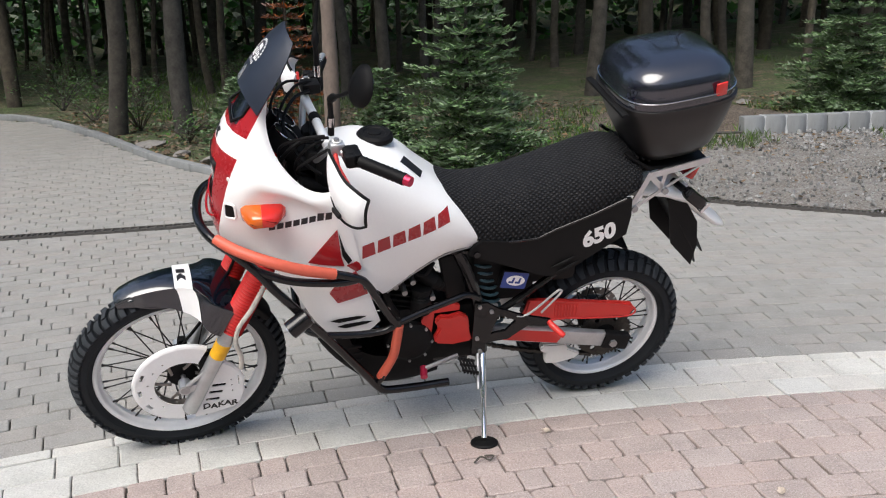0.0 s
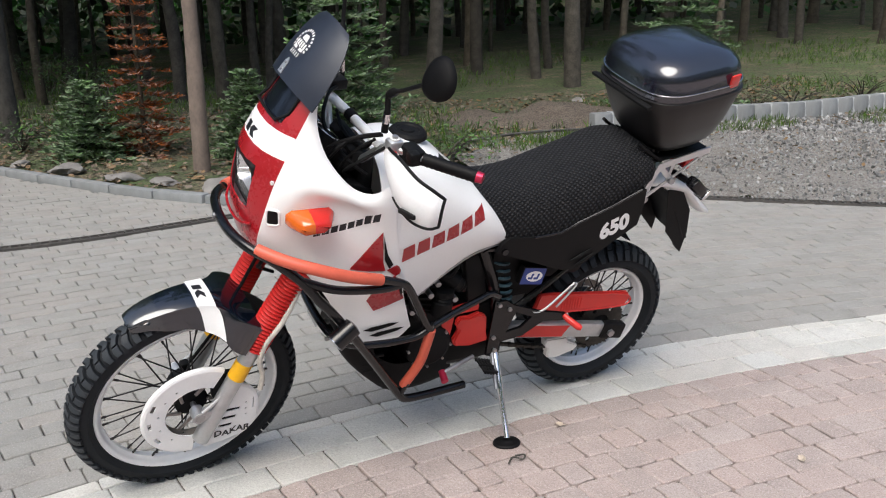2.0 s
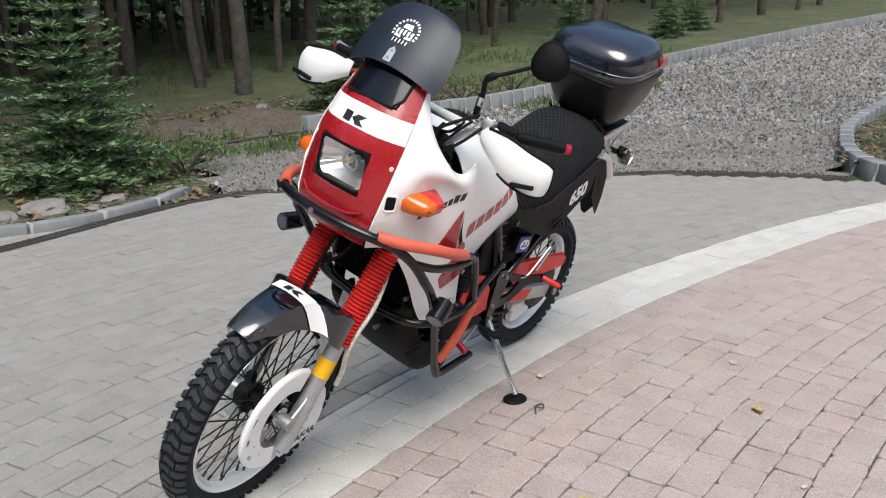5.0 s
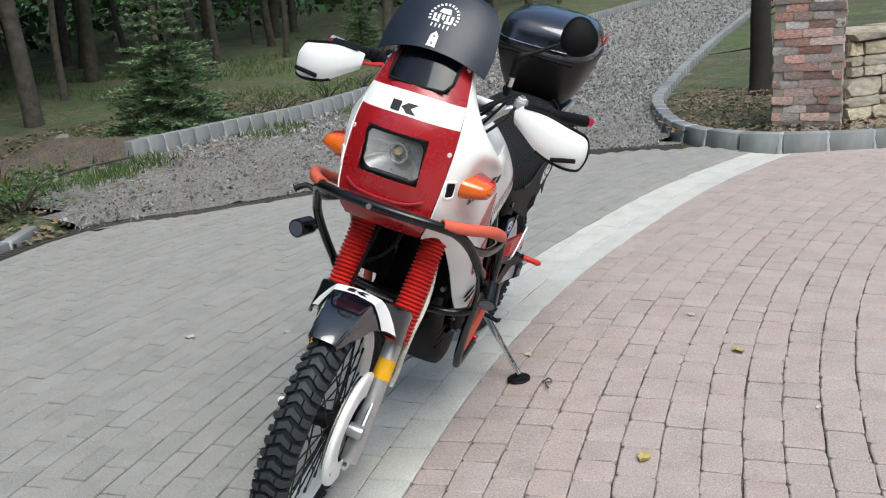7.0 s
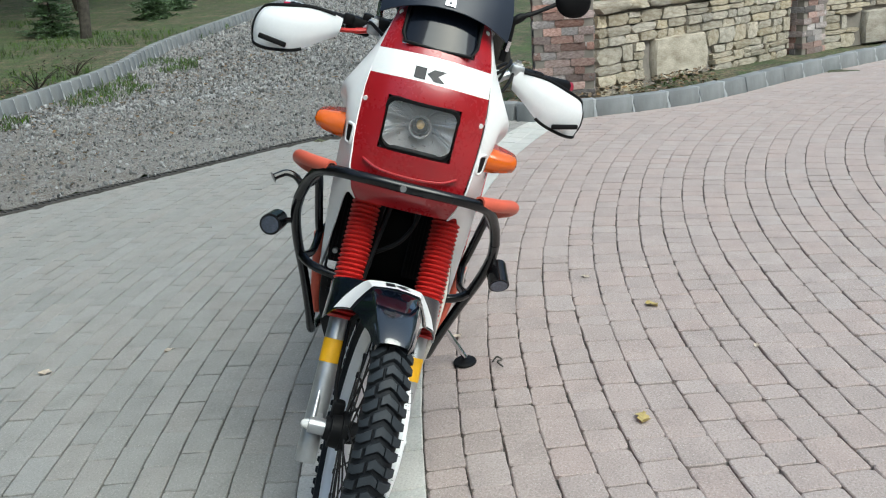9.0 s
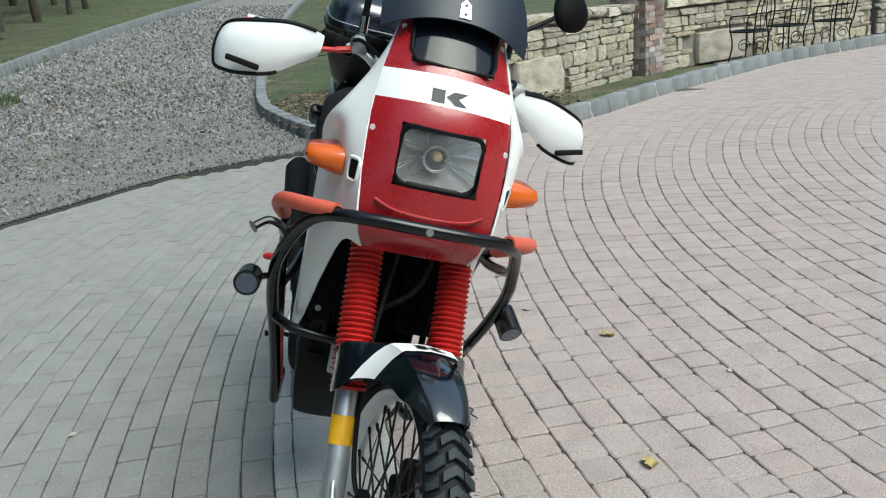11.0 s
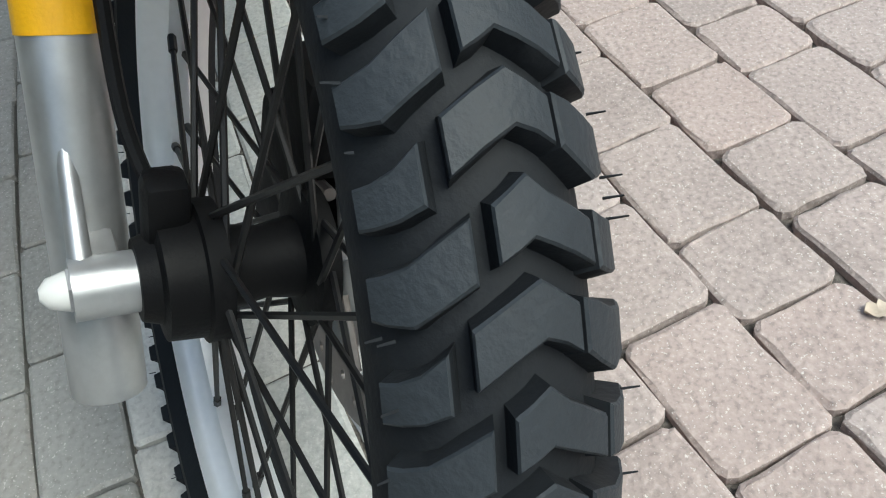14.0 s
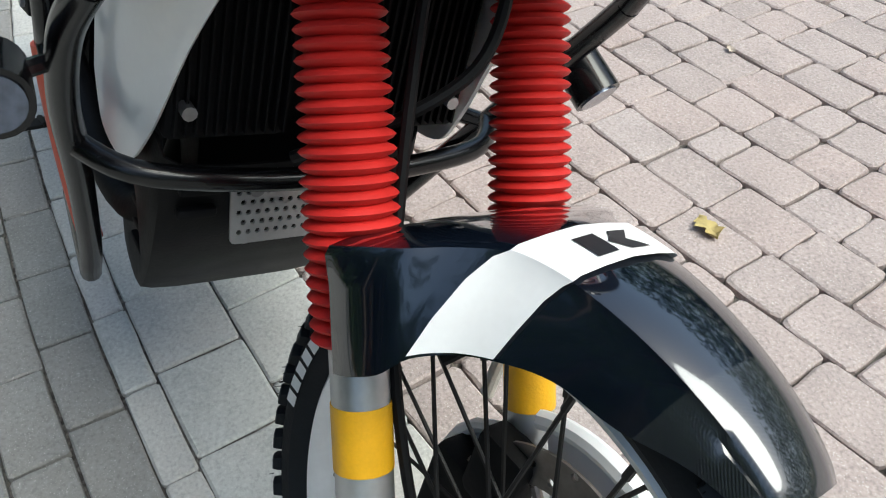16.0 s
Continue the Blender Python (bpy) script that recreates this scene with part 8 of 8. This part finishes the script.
# blue sticker box behind the panel
bm = B()
box(bm, (0.415, 0.128, 0.655), (0.098, 0.030, 0.072), 0.004, Matrix.Rotation(radians(-10), 3, "Y"))
tool_box = part("tool_box", bm, M["black_plastic"], bike, "small box with a blue sticker")
bm = B()
m = Matrix.Rotation(radians(-10), 4, "Y")
plate(bm, [rounded(0.092, 0.066, 0.004)], 0.0012, lambda a, b, z: (Matrix.Translation((0.415, 0.1435, 0.655)) @ m) @ Vector((a, z, b)))
part("sticker", bm, M["blue"], tool_box, "blue sticker with a white oval")
bm = B()
plate(bm, [[(0.034 * math.cos(a), 0.021 * math.sin(a)) for a in np.linspace(0, 2 * math.pi, 28, endpoint=False)]], 0.0010, lambda a, b, z: (Matrix.Translation((0.412, 0.1452, 0.655)) @ m) @ Vector((a, z, b)))
part("oval", bm, M["white_print"], tool_box)
bm = B()
for x0 in (-0.016, 0.008):
    plate(bm, [[(x0 - 0.009, -0.011), (x0 + 0.009, -0.011), (x0 + 0.011, 0.012), (x0 + 0.004, 0.012), (x0 + 0.002, -0.003), (x0 - 0.009, -0.003)]], 0.0008, lambda a, b, z: (Matrix.Translation((0.412, 0.1466, 0.655)) @ m) @ Vector((-a, z, b)))
part("oval_mark", bm, M["blue"], tool_box)
# exhaust on the far side
bm = tube(B(), smooth_path([(0.86, -0.06, 0.62), (0.98, -0.10, 0.55), (0.96, -0.14, 0.42), (0.80, -0.155, 0.38), (0.50, -0.15, 0.45)]), 0.021, 14)
ex = part("exhaust_pipe", bm, M["black_dull"], bike)
part("silencer", tube(B(), [(0.50, -0.15, 0.45), (0.42, -0.165, 0.52), (0.36, -0.175, 0.56), (-0.08, -0.19, 0.74), (-0.12, -0.19, 0.755)], [0.022, 0.030, 0.052, 0.052, 0.035], 20), M["black_dull"], ex)

# ================= pavers =================
def paver_stuff(name, col, island, hue=0.5, grain=1.0):
    """Tumbled concrete: tone by the piece, blotches, sandy grain, pale and dark specks, pitted face."""
    m = bpy.data.materials.new(name)
    m.use_nodes = True
    nt = m.node_tree
    N, L = nt.nodes.new, nt.links.new
    b = nt.nodes["Principled BSDF"]
    pos = N("ShaderNodeNewGeometry")
    src = pos.outputs["Random Per Island"] if island else N("ShaderNodeObjectInfo").outputs["Random"]

    def tex(scale, detail, kind="ShaderNodeTexNoise"):
        t = N(kind)
        t.inputs["Scale"].default_value = scale
        t.inputs["Detail"].default_value = detail
        L(pos.outputs["Position"], t.inputs["Vector"])
        return t

    def mapped(out, a, b_, c, d):
        r = N("ShaderNodeMapRange")
        for k, v in zip((1, 2, 3, 4), (a, b_, c, d)):
            r.inputs[k].default_value = v
        L(out, r.inputs[0])
        return r.outputs[0]

    def mixed(f, a, c):
        mx = N("ShaderNodeMix")
        mx.data_type = "RGBA"
        L(f, mx.inputs[0])
        L(a, mx.inputs[6])
        mx.inputs[7].default_value = (*c, 1)
        return mx.outputs[2]

    ramp = N("ShaderNodeValToRGB")
    el = ramp.color_ramp.elements
    g = sum(col) / 3
    el[0].position, el[0].color = 0.0, (*[c * 0.92 for c in col], 1)
    el[1].position, el[1].color = 1.0, (*[(c * (1 - hue) + g * hue) * 1.06 for c in col], 1)
    for p, c in ((0.35, [c * 1.0 for c in col]), (0.7, [col[0] * 1.03, col[1] * 0.985, col[2] * 0.97])):
        e = el.new(p)
        e.color = (*c, 1)
    L(src, ramp.inputs[0])
    blot, fine, speck = tex(7.0, 4), tex(150.0, 3), tex(330.0, 1)
    out = mixed(mapped(blot.outputs[0], 0.50, 0.72, 0.0, 0.45), ramp.outputs[0], [c * 0.70 for c in col])
    out = mixed(mapped(blot.outputs[0], 0.46, 0.26, 0.0, 0.40), out, [min(1, c * 1.22) for c in col])
    out = mixed(mapped(fine.outputs[0], 0.52, 0.68, 0.0, 0.55 * grain), out, [c * 0.55 for c in col])
    out = mixed(mapped(fine.outputs[0], 0.46, 0.32, 0.0, 0.50 * grain), out, [min(1, c * 1.35) for c in col])
    out = mixed(mapped(speck.outputs[0], 0.66, 0.72, 0.0, 0.55 * grain), out, (0.70, 0.67, 0.63))
    L(out, b.inputs["Base Color"])
    b.inputs["Roughness"].default_value = 0.88
    b.inputs["Specular IOR Level"].default_value = 0.3
    add = N("ShaderNodeMath")
    add.operation = "MULTIPLY_ADD"
    L(fine.outputs[0], add.inputs[0])
    add.inputs[1].default_value = 0.6
    L(tex(38.0, 3).outputs[0], add.inputs[2])
    bp = N("ShaderNodeBump")
    bp.inputs["Strength"].default_value, bp.inputs["Distance"].default_value = 0.55, 0.006 * grain
    L(add.outputs[0], bp.inputs["Height"])
    L(bp.outputs[0], b.inputs["Normal"])
    return m


PINK, GREY, PALE = (0.375, 0.315, 0.295), (0.268, 0.263, 0.249), (0.50, 0.498, 0.470)
pink_mat, pink_far = paver_stuff("pink_paver", PINK, False, 0.16), paver_stuff("pink_paver_field", PINK, True, 0.16)
grey_mat, grey_far = paver_stuff("grey_paver", GREY, False, 0.3, 0.7), paver_stuff("grey_paver_field", GREY, True, 0.3, 0.7)
pale_mat, pale_far = paver_stuff("pale_paver", PALE, False, 0.3, 0.7), paver_stuff("pale_paver_field", PALE, True, 0.3, 0.7)


def bent(r, a):
    """The rows open out a little along the band towards the planted island."""
    x, y = CX + r * math.sin(a), CY + r * math.cos(a)
    return x, y + 0.085 * (math.sqrt((x - 2.6) ** 2 + 0.16) + x - 2.6) / 2 * max(0.0, 1 - abs(r - R0) / 1.6)


def paver_points(r0, r1, a0, a1, gap, ch, rr, worn, near):
    """Corner rings of one paver between two radii and two arc angles."""
    rm = (r0 + r1) / 2
    g = (1.9 if gap < 0.0032 else 1.0) * gap / rm
    b0, b1, q0, q1 = a0 + g / 2, a1 - g / 2, r0 + gap * 0.5, r1 - gap * 0.5
    j = lambda: rr.uniform(-worn, worn)
    ring = [(q0 + j(), b0 + j() / rm), (q0 + j(), b1 + j() / rm), (q1 + j(), b1 + j() / rm), (q1 + j(), b0 + j() / rm)]
    zt = rr.uniform(-0.0016, 0.0016)
    tilt = [rr.uniform(-0.0012, 0.0012) for _ in range(4)]
    cr, ca = (q0 + q1) / 2, (b0 + b1) / 2
    cut = max(0.0025, worn * 3.7)
    corners = []
    for k in range(4):            # corners knocked off, and edges that wander where one looks closely
        (r, a), (rn, an) = ring[k], ring[(k + 1) % 4]
        d = math.hypot(rn - r, (an - a) * rm)
        t0 = min(0.3, cut * rr.uniform(0.5, 1.5) / d)
        ts = [t0] + ([0.34 + rr.uniform(-0.08, 0.08), 0.66 + rr.uniform(-0.08, 0.08)] if near else []) + [1 - min(0.3, cut * rr.uniform(0.5, 1.5) / d)]
        nr, na = -(an - a) * rm / d, (rn - r) / d
        # the rounding of the corner itself
        (rp, ap) = ring[k - 1]
        dp = math.hypot(rp - r, (ap - a) * rm)
        cr_, ca_ = (r + (rn - r) / d * cut * 0.40 + (rp - r) / dp * cut * 0.40), (a + (an - a) / d * cut * 0.40 + (ap - a) / dp * cut * 0.40)
        corners.append((cr_, ca_, tilt[k]))
        for q, t in enumerate(ts):
            w = rr.uniform(-0.9, 0.7) * worn if 0 < q < len(ts) - 1 else 0.0
            corners.append((r + (rn - r) * t + nr * w, a + (an - a) * t + na * w / rm, tilt[k]))
    out = []
    for inset, z in ((0, -0.055), (0, -ch + zt), (ch * 1.3, zt)):
        for r, a, tl in corners:
            e = inset * (rr.uniform(0.5, 1.5) if near else 1)
            s = 1 - e / abs(cr - q0)
            s2 = 1 - e / (abs(ca - b0) * rm)
            r2, a2 = cr + (r - cr) * s, ca + (a - ca) * s2
            # angle is counted from +y towards +x
            px, py = bent(r2, a2)
            out.append((px, py, z + dip(r2) + (tl if z > -0.02 else 0) + (rr.uniform(-0.0012, 0.0006) if near and -0.02 < z < zt else 0)))
    return out


def dip(r):
    """The shallow gutter along the pale band."""
    return -0.024 * math.exp(-((r - R0 - 0.19) / 0.33) ** 2)


def paver_faces(n):
    return [(k, (k + 1) % n, n + (k + 1) % n, n + k) for k in range(n)] + [(n + k, n + (k + 1) % n, 2 * n + (k + 1) % n, 2 * n + k) for k in range(n)] + [tuple(range(2 * n, 3 * n))]


def field(name, r_in, r_out, row, lengths, arc0, arc1, near_mat, far_mat, label, keep, single, gap, ch, worn, seed, bond=None):
    """Rows of pavers on arcs round the plaza's middle: a stretch of single ones, the rest joined."""
    rr = random.Random(seed)
    root = tagged(new(name), label, "paving", kind="structure")
    verts, faces, count = [], [], 0
    rows = list(row) if isinstance(row, (list, tuple)) else list(np.arange(r_in, r_out + 1e-6, row))
    for i, (r0, r1) in enumerate(zip(rows, rows[1:])):
        rm = (r0 + r1) / 2
        a = max(arc0 / rm, -3.1) + (bond * (i % 2) / rm if bond else rr.uniform(0, 0.1) / rm)
        while a < min(arc1 / rm, 3.1):
            L_ = rr.choice(lengths) * rr.uniform(0.985, 1.015) / rm
            am = a + L_ / 2
            x, y = bent(rm, am)
            if keep(x, y):
                P = paver_points(r0, r1, a, a + L_, gap * rr.uniform(0.7, 1.3), ch, rr, worn, math.hypot(x + 0.5, y - 2.4) < 4.2)
                PF = paver_faces(len(P) // 3)
                if single(x, y) and count < 300:
                    me = bpy.data.meshes.new("paver")
                    c = Vector((x, y, 0))
                    me.from_pydata([tuple(Vector(p) - c) for p in P], [], PF)
                    me.materials.append(near_mat)
                    ob = new("paver", me)
                    ob.parent = root
                    ob.location = c
                    count += 1
                else:
                    k = len(verts)
                    verts += P
                    faces += [tuple(k + q for q in f) for f in PF]
            a += L_
    me = bpy.data.meshes.new("paver_field")
    me.from_pydata(verts, [], faces)
    me.materials.append(far_mat)
    ob = new("paver_field", me)
    ob.parent = root
    tagged(ob, label, kind="stuff")
    return root


# sand up to just below the pavers' edges
bm = bmesh.new()
bed = [[Vector((CX + r * math.sin(a), CY + r * math.cos(a), dip(r) - 0.0155)) for a in np.linspace(-1.6, 1.5, 110)] for r in list(np.arange(1.2, 8.9, 0.35)) + list(np.arange(8.9, 10.7, 0.06)) + list(np.arange(10.7, 22, 0.35))]
grid(bm, bed, skip=lambda i, j: not all(inside(PAVED, p.x, p.y) for p in (bed[i][j], bed[i + 1][j], bed[i][j + 1], bed[i + 1][j + 1])))
tagged(part("joint_filling", bm, joint_sand, sharp=180), "grey sand swept into the joints of the pavers", "sand", kind="structure")

paved = lambda x, y: inside(PAVED, x, y)
field("pink_paving", R0 - 0.1237 * 67, R0, [R0 - 0.1237 * k for k in range(67, -1, -1)], (0.092, 0.125, 0.125, 0.180, 0.180, 0.150), -13.5, 13.5, pink_mat, pink_far, "pinkish tumbled concrete pavers laid in arcs", paved,
      lambda x, y: -1.25 < x < 0.55 and 1.35 < y < 2.9, 0.0024, 0.0034, 0.0030, 1)
field("pale_paving", 0, 0, [R0, R0 + 0.155, R0 + 0.315, R0 + 0.378], (0.208,), -13.5, 11.5, pale_mat, pale_far, "curved band of pale cream pavers", lambda x, y: paved(x, y) and x < 6.5, lambda x, y: -1.6 < x < 2.2, 0.0040, 0.003, 0.0016, 2, 0.104)
field("grey_paving", R0 + 0.378, R0 + 0.378 + 0.0995 * 118, 0.0995, (0.2105,), -17.0, 8.0, grey_mat, grey_far, "grey rectangular pavers in running bond", lambda x, y: paved(x, y) and (x < 5.6), lambda x, y: -1.3 < x < 0.6 and 2.9 < y < 4.2, 0.0046, 0.0030, 0.0014, 3, 0.105)

# fallen leaves and twigs on the paving
for k, (x, y, s, c) in enumerate([(-0.222, 2.052, 0.050, 0), (0.729, 2.046, 0.045, 0), (-0.842, 2.195, 0.026, 1), (0.361, 2.797, 0.030, 1), (0.359, 1.662, 0.022, 1), (1.05, 2.35, 0.03, 1), (-0.15, 4.35, 0.04, 1), (0.10, 3.95, 0.03, 1)]):
    bm = bmesh.new()
    rl = random.Random(60 + k)
    rws = []
    for u in np.linspace(-1, 1, 9):          # a crumpled, lobed blade
        w = (1 - u * u) ** 0.6 * 0.55 * (1 + 0.35 * math.sin(u * 9 + k)) + 0.02
        rws.append([Vector((u, v * w + 0.12 * math.sin(u * 3 + k), 0.16 + 0.30 * v * v * (1 - 0.4 * u) + 0.16 * math.sin(3.1 * u + 2 * v + k) + rl.uniform(-0.05, 0.05))) * s for v in np.linspace(-1, 1, 6)])
    grid(bm, rws)
    thicken(bm, 0.0008)
    s_ = 0.7
    for v in bm.verts:
        v.co = Vector((v.co.x * s_, v.co.y * s_, v.co.z * 0.45))
    ob = part("fallen_leaf", bm, mat("leaf_%s" % ("yellow" if c == 0 else "pale"), (0.42, 0.33, 0.13) if c == 0 else (0.45, 0.38, 0.31), 0.7, vary=0.3, scale=40))
    ob.matrix_world = pose(x, y, dip(math.hypot(x - CX, y - CY)) + 0.002, 0, 0, 47 * k)
    tagged(ob, "small dry yellow leaf curled on the pavers" if c == 0 else "small pale dry leaf on the pavers", "leaf", "leaves on the paving")
bm = tube(bmesh.new(), smooth_path([(0, 0, 0.004), (0.03, 0.015, 0.012), (0.055, -0.005, 0.006), (0.075, 0.01, 0.010), (0.05, 0.03, 0.004)]), 0.0032, 6)
ob = part("twig", bm, bark)
ob.matrix_world = pose(0.09, 2.56, 0.001, 0, 0, 20)
tagged(ob, "small crooked dry twig on the pavers", "twig")
